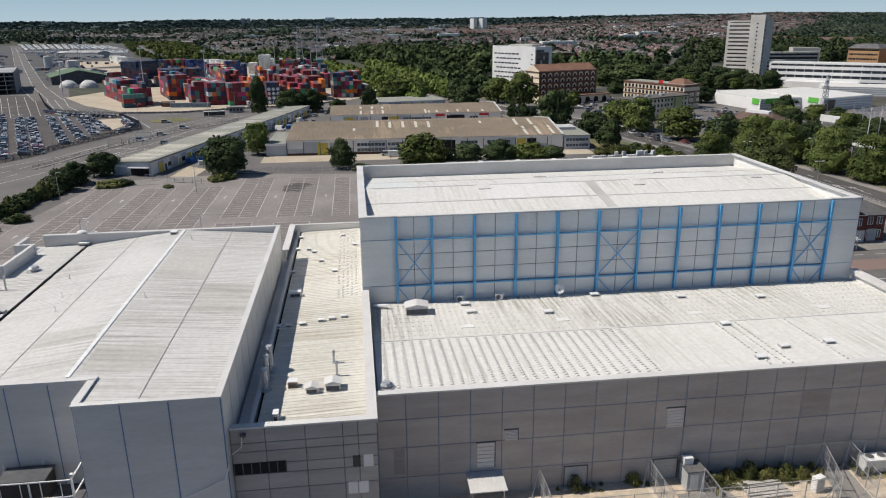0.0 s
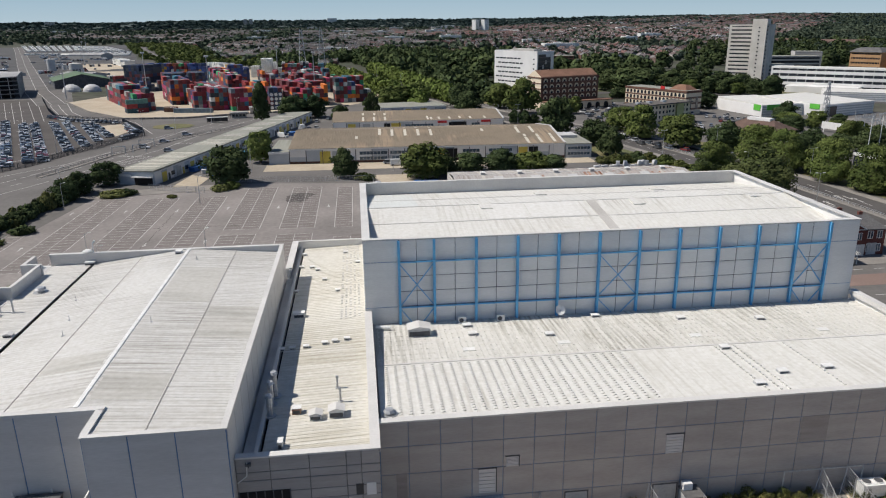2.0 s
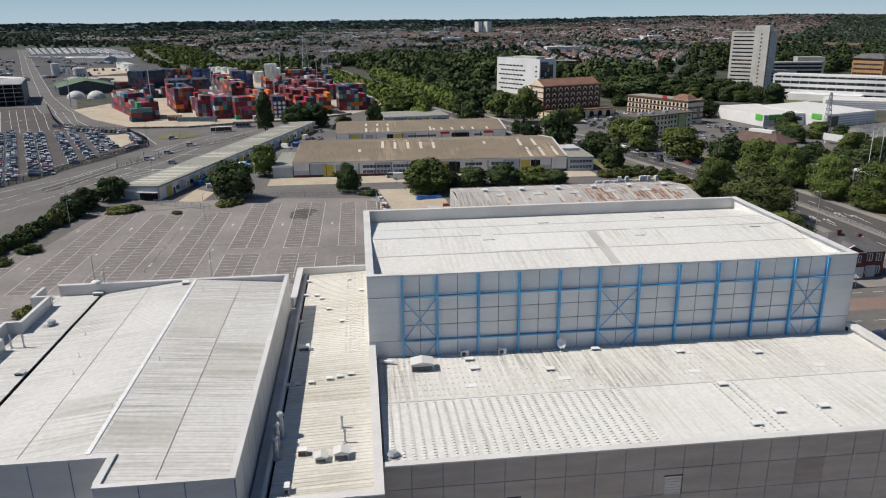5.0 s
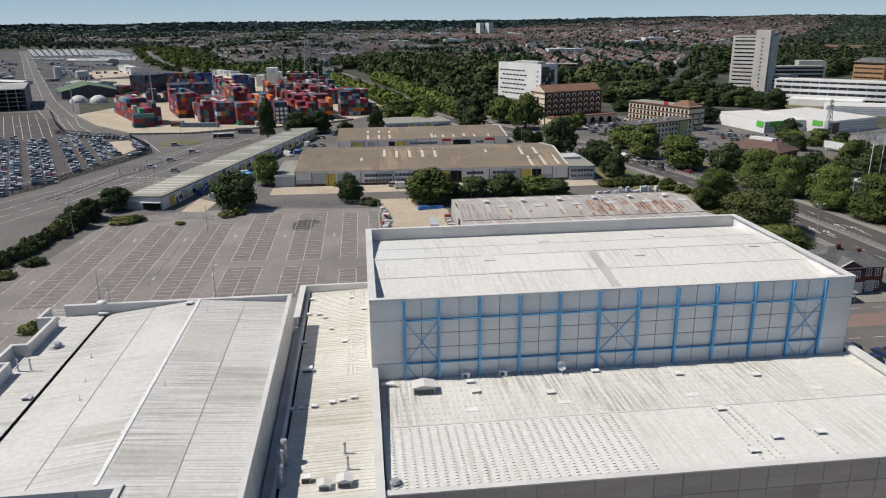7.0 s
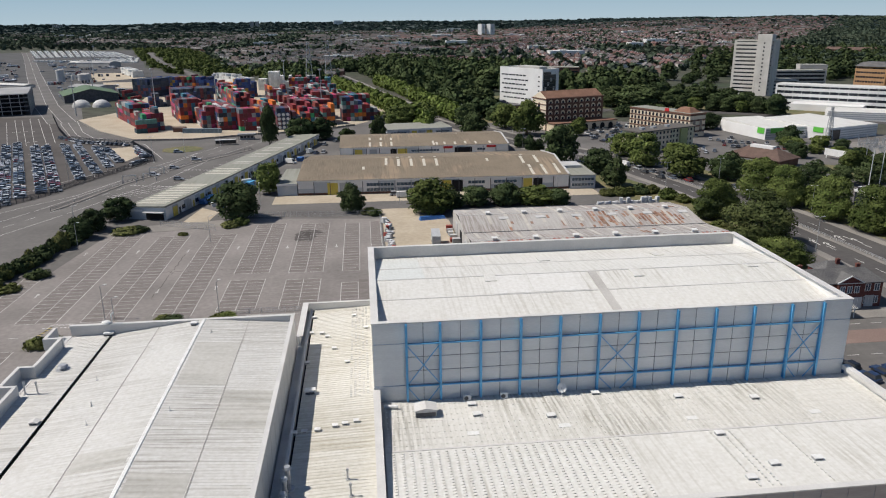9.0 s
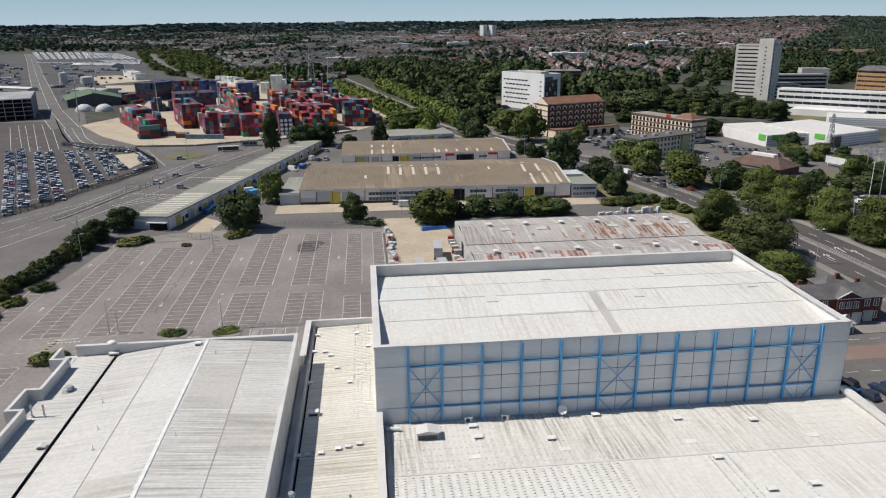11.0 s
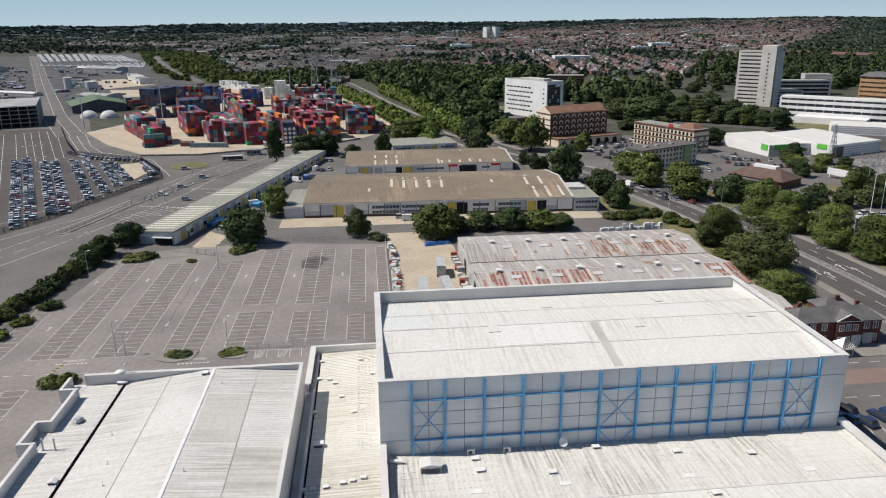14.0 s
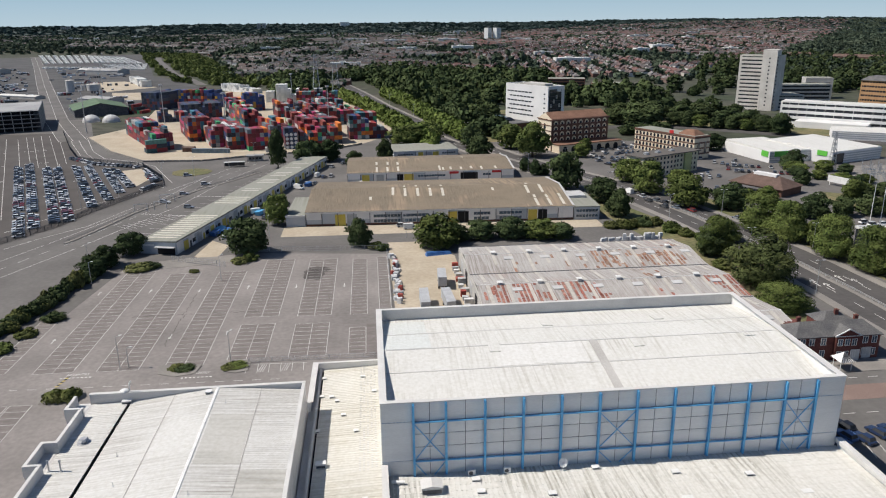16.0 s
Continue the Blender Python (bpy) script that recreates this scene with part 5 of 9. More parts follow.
def arch_pane(w, h, y0=-0.12, y1=-0.02, k=6):
    pts = [(-w / 2, 0), (w / 2, 0), (w / 2, h - w / 2)] + [(w / 2 * math.cos(math.pi * i / k), h - w / 2 + w / 2 * math.sin(math.pi * i / k)) for i in range(1, k)] + [(-w / 2, h - w / 2)]
    g = Geo()
    n = len(pts)
    g.v = [(x, y0, z) for x, z in pts] + [(x, y1, z) for x, z in pts]
    g.f = [tuple(range(n)), tuple(range(2 * n - 1, n - 1, -1))] + [(i, n + i, n + (i + 1) % n, (i + 1) % n) for i in range(n)]
    return g


gh = thing("gabled_hotel", pose(107.7, 430, 0, 0, 0, 19.0), "brown brick hotel with cream bays and a tiled gable roof", "hotel")
part("wall", Geo().box(0, 0, 0, 41, 15, 18), BRICK_BROWN, gh)
part("end_wall", Geo().box(-0.12, 0.2, 0.2, -0.02, 14.8, 18.0), CREAM, gh, "cream rendered end wall")
g = Geo()
g.v = [(-0.3, 0.5, 18.6), (-0.3, 14.5, 18.6), (-0.3, 7.5, 22.2), (0.3, 0.5, 18.6), (0.3, 14.5, 18.6), (0.3, 7.5, 22.2)]
g.f = [(0, 2, 1), (3, 4, 5), (0, 3, 5, 2), (1, 2, 5, 4), (0, 1, 4, 3)]
part("gable", g, CREAM, gh, "cream rendered gable")
part("gable_window", arch_pane(2.2, 8), GLASS_DARK, gh, "", pose(-0.06, 7.5, 8, 0, 0, -90))
part("cornice", Geo().box(-0.5, -0.5, 18.0, 41.5, 15.5, 18.6), BRICK_BROWN, gh)
for s in (0, 1):
    ya, yb = (0.6, 7.5) if s == 0 else (14.4, 7.5)
    q = [(0.4, ya, 18.6), (40.6, ya, 18.6), (40.6, yb, 22.2), (0.4, yb, 22.2)]
    if s:
        q = [q[1], q[0], q[3], q[2]]
    part("roof_slope", Geo().hull8([(x, y, z - 0.02) for x, y, z in q] + [(x, y, z + 0.25) for x, y, z in q]), TILE_BROWN, gh, "brown tiled roof slope")
arch, bay = arch_pane(2.1, 2.3).mesh("window", GLASS_DARK), arch_pane(2.9, 2.7, -0.06, -0.01).mesh("bay_panel", CREAM)
for r in range(4):
    part("string_course", Geo().box(-0.2, -0.3, 5.2 + r * 3.2, 41.2, -0.01, 5.5 + r * 3.2), BRICK_BROWN, gh)
    for k in range(9):
        b = part("bay_panel", bay, CREAM, gh, "", pose(3.0 + k * 4.4, 0, 5.6 + r * 3.2))
        part("window", Geo().box(-0.7, -0.12, 0.2, 0.7, -0.06, 1.7), GLASS_DARK, b)
        part("balcony", Geo().box(1.6 + k * 4.4, -0.9, 5.5 + r * 3.2, 4.4 + k * 4.4, -0.1, 6.2 + r * 3.2), BRICK_BROWN, gh)
    part("string_course", Geo().box(-0.35, -0.2, 5.2 + r * 3.2, -0.13, 15.2, 5.7 + r * 3.2), BRICK_BROWN, gh)
part("podium", Geo().box(0, -9, 0, 45, -1.0, 4.6), CREAM, gh, "cream arcade along the front")
part("podium_roof", Geo().box(-0.4, -9.4, 4.6, 45.4, -1.0, 5.1), TILE_BROWN, gh)
door = arch_pane(3.2, 3.8).mesh("archway", BLACK_GAP)
for k in range(7):
    part("archway", door, BLACK_GAP, gh, "", pose(4 + k * 6.1, -9.0, 0.1))

h2 = thing("striped_hotel", pose(159.6, 431.5, 0, 0, 0, -65), "cream and brown banded hotel with arched windows", "hotel")
part("wall", Geo().box(0, 0, 0, 45, 12.5, 12.5), CREAM, h2)
part("parapet", Geo().box(-0.3, -0.3, 12.0, 45.3, 12.8, 12.9), BRICK_BROWN, h2)
part("roof", Geo().box(0.3, 0.3, 12.9, 44.7, 12.2, 13.0), GREY_ROOF, h2)
part("roof_hut", Geo().hull8([(31, 2, 13), (43, 2, 13), (43, 11, 13), (31, 11, 13), (34, 5, 15.5), (40, 5, 15.5), (40, 8, 15.5), (34, 8, 15.5)]), TILE_BROWN, h2, "brown hipped roof hut")
part("sign", Geo().box(27, -0.5, 12.9, 30, -0.2, 14.6), RED_SIGN, h2, "plain red sign")
small = arch_pane(1.5, 1.9).mesh("window", GLASS_DARK)
side = arch_pane(1.8, 6.5).mesh("end_window", GLASS_DARK)
for r in range(4):
    part("string_course", Geo().box(-0.1, -0.15, 2.6 + r * 3.0, 45.1, -0.01, 3.3 + r * 3.0), BRICK_BROWN, h2)
    part("string_course", Geo().box(45.01, -0.1, 2.6 + r * 3.0, 45.15, 12.5, 3.5 + r * 3.0), BRICK_BROWN, h2)
    for k in range(16):
        part("window", small, GLASS_DARK, h2, "", pose(1.8 + k * 2.76, 0, 0.5 + r * 3.0))
for v in (3.5, 9):
    part("end_window", side, GLASS_DARK, h2, "", pose(45.1, v, 3, 0, 0, 90))

h3 = thing("plain_hotel", pose(133, 347, 0, 0, 0, 25.5), "plain pale hotel block with small square windows", "hotel")
part("wall", Geo().box(0, 0, 0, 39.5, 11, 10.2), PALE_YELLOW, h3)
part("bay", Geo().box(8, -0.5, 0, 22, 0.2, 9.9), CREAM, h3, "pale yellow bay")
part("bay", Geo().box(29, -0.9, 0, 34, 0.2, 10.0), LIME, h3, "pale lime stair bay")
part("end_wall", Geo().box(39.5, 0.4, 0, 39.6, 10.6, 10.0), WHITE_WALL, h3)
part("roof", Geo().box(-0.8, -1.2, 10.2, 40.3, 12, 10.7), DARK_FELT, h3, "dark flat roof with a thin overhang")
for x in (6, 14, 24):
    part("roof_unit", Geo().box(x, 4, 10.7, x + 2.4, 6, 11.6), GALV, h3)
for r in range(4):
    for k in range(15):
        u = 1.2 + k * 2.55
        if not 28.6 < u + 0.5 < 34.3:
            y = -0.57 if 8 < u < 22 else -0.07
            part("window", Geo().box(u, y, 1.0 + r * 2.45, u + 1.1, y + 0.06, 2.3 + r * 2.45), GLASS_DARK, h3)
    for v in (3, 7):
        part("window", Geo().box(39.6, v, 1.0 + r * 2.45, 39.66, v + 1.2, 2.3 + r * 2.45), GLASS_DARK, h3)


def retail(m, w, d, h, label):
    t = thing("retail_shed", m, label, "shop")
    part("wall", Geo().box(0, 0, 0, w, d, h), WHITE_WALL, t)
    g = Geo()
    q = [(0.3, 0.3), (w - 0.3, 0.3), (w - 0.3, d - 0.3), (0.3, d - 0.3)]
    g.hull8([(x, y, h) for x, y in q] + [(0.3, 0.3, h + 0.3), (w - 0.3, 0.3, h + 0.3), (w - 0.3, d - 0.3, h + 1.3), (0.3, d - 0.3, h + 1.3)])
    part("roof", g, WHITE_ROOF, t)
    for k in range(4):
        part("cladding_band", Geo().box(0.2, -0.08, 1.0 + k * 1.25, w - 0.2, -0.01, 1.6 + k * 1.25), GALV, t, "grey cladding band")
    part("side_band", Geo().box(w + 0.01, 0.2, 1.5, w + 0.08, d - 0.2, 4.5), GALV, t)
    return t


ra = retail(pose(214.5, 375.5, 0, 0, 0, 8), 26, 40, 6.0, "white retail shed with a green sign panel")
part("sign", Geo().box(-0.3, 1.0, 3.2, -0.1, 6.5, 6.2), GREEN_SIGN, ra, "plain bright green sign panel")
part("sign", Geo().box(3, -0.3, 3.4, 13, -0.1, 6.2), GREEN_SIGN, ra, "plain green panel")
rb = retail(pose(244.6, 366.8, 0, 0, 0, 19.5), 40, 44, 6.4, "white retail shed with grey bands")
part("sign", Geo().box(-0.3, 3, 4, -0.05, 9, 6.6), GREEN_SIGN, rb, "plain lime green sign panel")
part("shop_front", Geo().box(1.5, -0.3, 0.2, 9, -0.05, 5.6), GLASS_DARK, rb, "dark glazed shop front")
retail(pose(296, 446, 0, 0, 0, -30), 80, 22, 4.5, "far white retail shed with grey bands")

pub = thing("hipped_pub", pose(165.7, 321.6, 0, 0, 0, -60), "low brick restaurant with a brown hipped roof", "restaurant")
pitched(pub, 25, 16, 3.4, 7.4, BRICK_BROWN, TILE_DARK, 0.8, 7.0)
part("roof_rail", Geo().box(7, 6.5, 7.0, 18, 9.5, 8.2), WHITE_WALL, pub, "white box along the ridge")
part("veranda", Geo().box(2, -3.5, 2.6, 20, -0.5, 2.9), SLATE, pub)
for k in range(5):
    framed_window(pub, 2 + k * 4.4, 0.9, 2.6, 1.5, 3)

bh = thing("brick_house", pose(94.6, 149.6, 0), "red brick villa with grey slate roof", "house")
pitched(bh, 20.6, 7.0, 6.0, 8.3, BRICK_RED, SLATE, 0.4, 3.0)
g = Geo()
g.v = [(9.2, -0.9, 6.3), (15.0, -0.9, 6.3), (12.1, -0.9, 7.9), (9.2, 3.2, 6.3), (15.0, 3.2, 6.3), (12.1, 3.2, 7.9)]
g.f = [(0, 1, 2), (3, 5, 4), (0, 2, 5, 3), (1, 4, 5, 2), (0, 3, 4, 1)]
part("pediment", g, BRICK_RED, bh, "brick pediment over the entrance bay")
for sx in (-1, 1):
    part("pediment_roof", Geo().hull8([(12.1 + sx * 3.2, -1.0, 6.28), (12.1, -1.0, 7.93), (12.1, 3.4, 7.93), (12.1 + sx * 3.2, 3.4, 6.28), (12.1 + sx * 3.2, -1.0, 6.4), (12.1, -1.0, 8.05), (12.1, 3.4, 8.05), (12.1 + sx * 3.2, 3.4, 6.4)]), SLATE, bh)
part("pediment_trim", Geo().bar((8.9, -1.0, 6.35), (12.1, -1.0, 8.02), 0.22).bar((15.3, -1.0, 6.35), (12.1, -1.0, 8.02), 0.22).bar((8.9, -1.0, 6.3), (15.3, -1.0, 6.3), 0.12), WHITE_METAL, bh, "white painted pediment trim")
part("entrance_bay", Geo().box(9.3, -0.85, 0, 14.9, -0.02, 6.3), BRICK_RED, bh)
for z in (1.0, 4.0):
    for u in (1.2, 3.4, 6.2, 16.4, 18.6):
        framed_window(bh, u, z, 1.2, 1.6, 2)
    for u in (9.8, 11.5, 13.2):
        f = framed_window(bh, u, z, 1.1, 1.5, 2)
        f.matrix_basis = pose(0, -0.85, 0)
part("wing", Geo().box(11.0, 7.0, 0, 19.0, 13.5, 5.8), BRICK_RED, bh)
part("yard_wall", Geo().box(1.0, 7.0, 0, 5.5, 9.5, 6.6), BRICK_RED, bh, "dark brick stump wall behind the villa")
part("wing_roof", Geo().hull8([(10.7, 6.6, 5.8), (19.3, 6.6, 5.8), (19.3, 13.8, 5.8), (10.7, 13.8, 5.8), (13.4, 10, 7.9), (16.6, 10, 7.9), (16.6, 10.4, 7.9), (13.4, 10.4, 7.9)]), SLATE, bh)
for u in (13.2, 16.6):
    part("shop_front", Geo().box(u, -0.95 if u < 15 else -0.1, 0.2, u + 2.2, -0.88 if u < 15 else -0.02, 2.9), GREY_SHEET, bh, "pale boarded ground-floor window")
for x, y in ((15.0, 9.0), (17.4, 5.2), (3.4, 5.6)):
    c = part("chimney", Geo().box(x, y, 5.6, x + 0.9, y + 0.6, 8.5).box(x - 0.08, y - 0.08, 8.5, x + 0.98, y + 0.68, 8.62), BRICK_RED, bh)
    part("chimney_pot", Geo().tube((x + 0.4, y + 0.3, 8.62), (x + 0.4, y + 0.3, 8.9), 0.12), TILE_BROWN, c)
kiosk = thing("kiosk", pose(103.8, 145.4, 0), "small open pavilion with a striped white roof", "kiosk")
for x, y in ((-1.3, -1.3), (1.3, -1.3), (1.3, 1.3), (-1.3, 1.3)):
    part("post", Geo().tube((x, y, 0.05), (x, y, 2.4), 0.1), WHITE_METAL, kiosk)
part("roof", Geo().hull8([(-1.8, -1.8, 2.4), (1.8, -1.8, 2.4), (1.8, 1.8, 2.4), (-1.8, 1.8, 2.4), (-0.2, -0.2, 4.0), (0.2, -0.2, 4.0), (0.2, 0.2, 4.0), (-0.2, 0.2, 4.0)]), WHITE_METAL, kiosk)
for k in range(7):
    x = -1.5 + k * 0.5
    part("roof_rib", Geo().bar((x, -1.82, 2.45), (x * 0.1, -0.25, 4.02), 0.18, 0.08), DARK_METAL, kiosk)

ob_ = banded("orange_offices", pose(443, 633, 0, 0, 0, -58), 26, 24, 20, 5, BRICK_ORANGE, "orange brick offices under a slate roof", band=0.62, pier=1.0)
part("slate_roof", Geo().hull8([(-1, -1, 20.5), (27, -1, 20.5), (27, 25, 20.5), (-1, 25, 20.5), (4, 4, 24), (22, 4, 24), (22, 20, 24), (4, 20, 24)]), SLATE, ob_)
mullions(ob_, 26, 0, 20, 2.2, BRICK_ORANGE)
banded("orange_offices", pose(470, 600, 0, 0, 0, -20), 60, 24, 18, 5, BRICK_ORANGE, "orange brick offices under a slate roof", band=0.62, pier=1.0, roof=SLATE)
banded("brick_offices", pose(196, 800, 0, 0, 0, -14), 40, 20, 13, 4, BRICK_BROWN, "brown brick low office block with window bands", band=0.5)
banded("brick_offices", pose(240, 782, 0, 0, 0, -15), 34, 18, 9, 3, BRICK_BROWN, "brown brick low office block with window bands", band=0.5)
for x, y, turn, w, d, h in ((742, 1284, -17, 50, 16, 8), (792, 1212, -60, 80, 16, 8)):
    t = thing("long_block", pose(x, y, land_z(x, y), 0, 0, turn), "long low brick block with a brown roof in the woods", "building", "blocks in the woods")
    pitched(t, w, d, h, h + 4, BRICK_BROWN, TILE_DARK, 0.5)
    for z in (1.2, 4.6):
        for u in range(3, w - 4, 5):
            pane(t, u, z, 2.6, 1.7)
tw = banded("white_flats", pose(358, 2205, 18, 0, 0, 38), 16, 15, 34, 11, WHITE_METAL, "white high-rise block of flats on the skyline", "flats", band=0.85, pier=4.0)
copy_thing(tw, pose(384, 2203, 18, 0, 0, 38)).scale = (1.15, 1, 1)
copy_thing(tw, pose(-142, 4300, 16, 0, 0, 5)).scale = (3.3, 2, 1.55)
fl = banded("grey_flats", pose(-580, 4150, 20, 0, 0, 8), 20, 24, 48, 14, GREY_WALL, "grey high-rise flats on the skyline", "flats", band=0.7)
copy_thing(fl, pose(-552, 4150, 20, 0, 0, 8))
copy_thing(fl, pose(-1532, 4000, 14, 0, 0, 14))
copy_thing(fl, pose(-1506, 4000, 14, 0, 0, 14))

# ---------------------------------------------------------------- dock buildings
rack = thing("open_deck", pose(-304, 552, 0, 0, 0, 20), "open steel multi-storey car deck with dark levels", "car deck")
for k in range(5):
    part("deck", Geo().box(0, 0, 2.8 + k * 3.0, 66, 72, 3.1 + k * 3.0), GREY_SHEET_ROOF if k == 4 else DARK_METAL, rack)
    part("rail", Geo().box(0, -0.12, 3.3 + k * 3.0, 66, -0.02, 3.6 + k * 3.0), GREY_WALL, rack)
for i in range(12):
    part("post", Geo().box(i * 6 - 0.2 + (0.2 if i == 0 else 0), 0, 0, i * 6 + 0.2, 0.4, 15.6), GALV, rack)
    part("post", Geo().box(65.8, i * 6.4, 0, 66.2, i * 6.4 + 0.4, 15.6), GALV, rack)
# Added black block inside the decks, in place of their shade.
part("shade", Geo().box(3, 6, 0.1, 62, 68, 14.5), BLACK_GAP, rack, "added black box for the shade between the decks")
gs = thing("green_shed", pose(-208, 668, 0, 0, 0, 114), "green sheeted shed with a pitched roof", "warehouse")
pitched(gs, 50, 42, 6.0, 11.0, DARK_METAL, GREEN_ROOF, 1.0)
for k in range(7):
    part("rib", Geo().box(7 * k + 0.5, -0.12, 0, 7 * k + 0.9, -0.02, 5.9), GREY_WALL, gs)
for p in ((-223, 622), (-207, 620)):
    solid("shelter_dome", Geo().dome((0, 0, 0), 6.9, 5.8, 20, 5), GREY_SHEET, "white round fabric shelter in the docks", "shelter", "shelters in the docks", m=pose(*p, 0.06))
for x, y, r, h in ((-345, 908, 4.6, 13), (-337, 925, 2.4, 6), (-324, 922, 7.2, 7)):
    t = thing("storage_tank", pose(x, y, 0.05), "pale cylindrical storage tank in the docks", "tank")
    part("shell", Geo().tube((0, 0, 0), (0, 0, h), r, r, 28), GREY_SHEET, t)
    part("lid", Geo().dome((0, 0, h), r, r * 0.15, 28, 3), GREY_WALL, t)
for k, (x, y, w, d, h, mt) in enumerate(((-290, 778, 40, 22, 6, GREY_SHEET_ROOF), (-437, 1215, 62, 26, 9, GREY_SHEET_ROOF), (-470, 1275, 20, 14, 6, WHITE_ROOF), (-520, 930, 60, 34, 8, GREY_SHEET_ROOF), (-560, 1050, 50, 40, 12, GREY_SHEET_ROOF),
                                         (-430, 770, 70, 14, 5, GREY_SHEET_ROOF), (-400, 850, 60, 12, 4, WHITE_ROOF), (-640, 1270, 60, 30, 9, GREY_SHEET_ROOF), (-700, 1120, 60, 40, 9, WHITE_ROOF))):
    t = thing("dock_shed", pose(x, y, 0, 0, 0, -30 + k % 3 * 6), "low grey dock shed", "warehouse")
    pitched(t, w, d, h * 0.7, h, GREY_WALL, mt)
orange = thing("loading_ramp", pose(-278, 732, 0, 0, 0, -25), "orange steel loading ramp beside the green shed", "ramp")
part("deck", Geo().box(0, 0, 2.6, 18, 5, 3.2), BRICK_ORANGE, orange)
for k in range(4):
    part("leg", Geo().box(0.5 + 5.4 * k, 0.5, 0, 1.1 + 5.4 * k, 4.5, 2.6), BRICK_ORANGE, orange)
sheet("storage_yard", [(-367, 1045), (-302, 895), (-258, 950), (-328, 1054)], 0.08, PALE_CONCRETE, "pale tan yard in the docks", "yard")
sheet("storage_yard", [(-290, 880), (-262, 800), (-225, 790), (-235, 880)], 0.08, PALE_CONCRETE, "pale tan yard in the docks", "yard")
sheet("storage_yard", [(-560, 900), (-470, 905), (-440, 830), (-530, 820)], 0.08, PALE_CONCRETE, "pale tan yard in the docks", "yard")
long_sheds = thing("transit_shed", pose(-470, 1290, 0, 0, 0, -25), "long low orange transit shed", "warehouse")
pitched(long_sheds, 42, 12, 4, 5, BRICK_ORANGE, BRICK_ORANGE)

# loose plant, trailers and cabins that stand about the docks
g = Geo()
_dock = random.Random(15)
for i in range(330):
    y = 640 * (1380 / 640) ** _dock.random()
    road_x = -254 - (y - 633) * 0.429
    x = road_x + _dock.choice((-1, -1, 1)) * _dock.uniform(15, 130)
    if x > -0.27 * y - 10 or (y < 690 and x > -320) or x < -0.56 * y:
        continue
    a = radians(113.2 + _dock.choice((0, 90)))
    co, si = math.cos(a), math.sin(a)
    L, W, H = _dock.choice((3, 4.4, 6, 12)), _dock.uniform(1.9, 2.5), _dock.uniform(1.3, 2.8)
    for n in range(_dock.choice((1, 1, 2, 5))):
        P = lambda u, v, z: (x + co * u - si * (v + n * 3.0), y + si * u + co * (v + n * 3.0), z)
        g.hull8([P(0, 0, 0.04), P(L, 0, 0.04), P(L, W, 0.04), P(0, W, 0.04), P(0, 0, H), P(L, 0, H), P(L, W, H), P(0, W, H)])
tagged(solid("dock_plant", g, CAR_PAINT_FAR, "trailers, cabins and parked plant about the docks", "vehicles"), kind="stuff")


# ---------------------------------------------------------------- trees
def leaf_cloud(rng, lobes, per, size, jitter=0.5):
    """Leaf cards on the outside of a few lobes: four corners a card, then the direction that the spray faces."""
    out = []
    for c, r in lobes:
        n = max(6, int(per * r[0] * r[1]))
        d = rng.normal(size=(n, 3))
        d[:, 2] = np.where(d[:, 2] < -0.35 * np.abs(d).max(1), -d[:, 2] * 0.6, d[:, 2])
        d /= np.linalg.norm(d, axis=1)[:, None]
        p = np.array(c) + d * np.array(r) * rng.uniform(0.72, 1.12, (n, 1))
        nrm = d + rng.normal(size=(n, 3)) * jitter
        nrm /= np.linalg.norm(nrm, axis=1)[:, None]
        ref = rng.normal(size=(n, 3))
        u = np.cross(nrm, ref)
        u /= np.linalg.norm(u, axis=1)[:, None]
        v = np.cross(nrm, u)
        s = size * rng.uniform(0.6, 1.35, (n, 1))
        face = 0.75 * d + 0.35 * nrm
        face /= np.linalg.norm(face, axis=1)[:, None]
        out.append(np.stack([p - u * s - v * s * 0.55, p + u * s * 0.2 - v * s, p + u * s + v * s * 0.45, p - u * s * 0.3 + v * s, face], 1))
    return np.concatenate(out)


def cards_mesh(name, cards, material):
    """Cards as one mesh, shaded as sprays of the crown that they grow on."""
    n = len(cards)
    me = bpy.data.meshes.new(name)
    me.vertices.add(4 * n)
    me.loops.add(4 * n)
    me.polygons.add(n)
    me.vertices.foreach_set("co", cards[:, :4].astype(np.float32).ravel())
    me.loops.foreach_set("vertex_index", np.arange(4 * n, dtype=np.int32))
    me.polygons.foreach_set("loop_start", np.arange(0, 4 * n, 4, dtype=np.int32))
    me.materials.append(material)
    me.update(calc_edges=True)
    turn = me.attributes.new("custom_normal", 'FLOAT_VECTOR', 'POINT')
    turn.data.foreach_set("vector", np.repeat(cards[:, 4].astype(np.float32), 4, axis=0).ravel())
    me.update()
    return me


def crown_lobes(rng, h, r, n, low=0.28):
    """Lobes scattered in an uneven egg between low*h and h."""
    lobes = [((0, 0, h * (low + 0.9) / 2), (r * 0.74, r * 0.74, h * (1 - low) * 0.45)), ((0, 0, h * (low + 0.3)), (r * 0.84, r * 0.84, h * 0.26)), ((0, 0, h * (low + 0.13)), (r * 0.78, r * 0.78, h * 0.14))]
    for i in range(n):
        a = rng.uniform(0, 6.283)
        f = rng.uniform(0.0, 1.0)
        z = h * (low + 0.1 + (0.80 - low) * f)
        reach = r * math.sqrt(max(0.05, 1 - (2 * f - 0.85) ** 2)) * rng.uniform(0.5, 0.86)
        k = r * rng.uniform(0.26, 0.42)
        lobes.append(((reach * math.cos(a), reach * math.sin(a), z), (k, k, k * 0.85)))
    return lobes


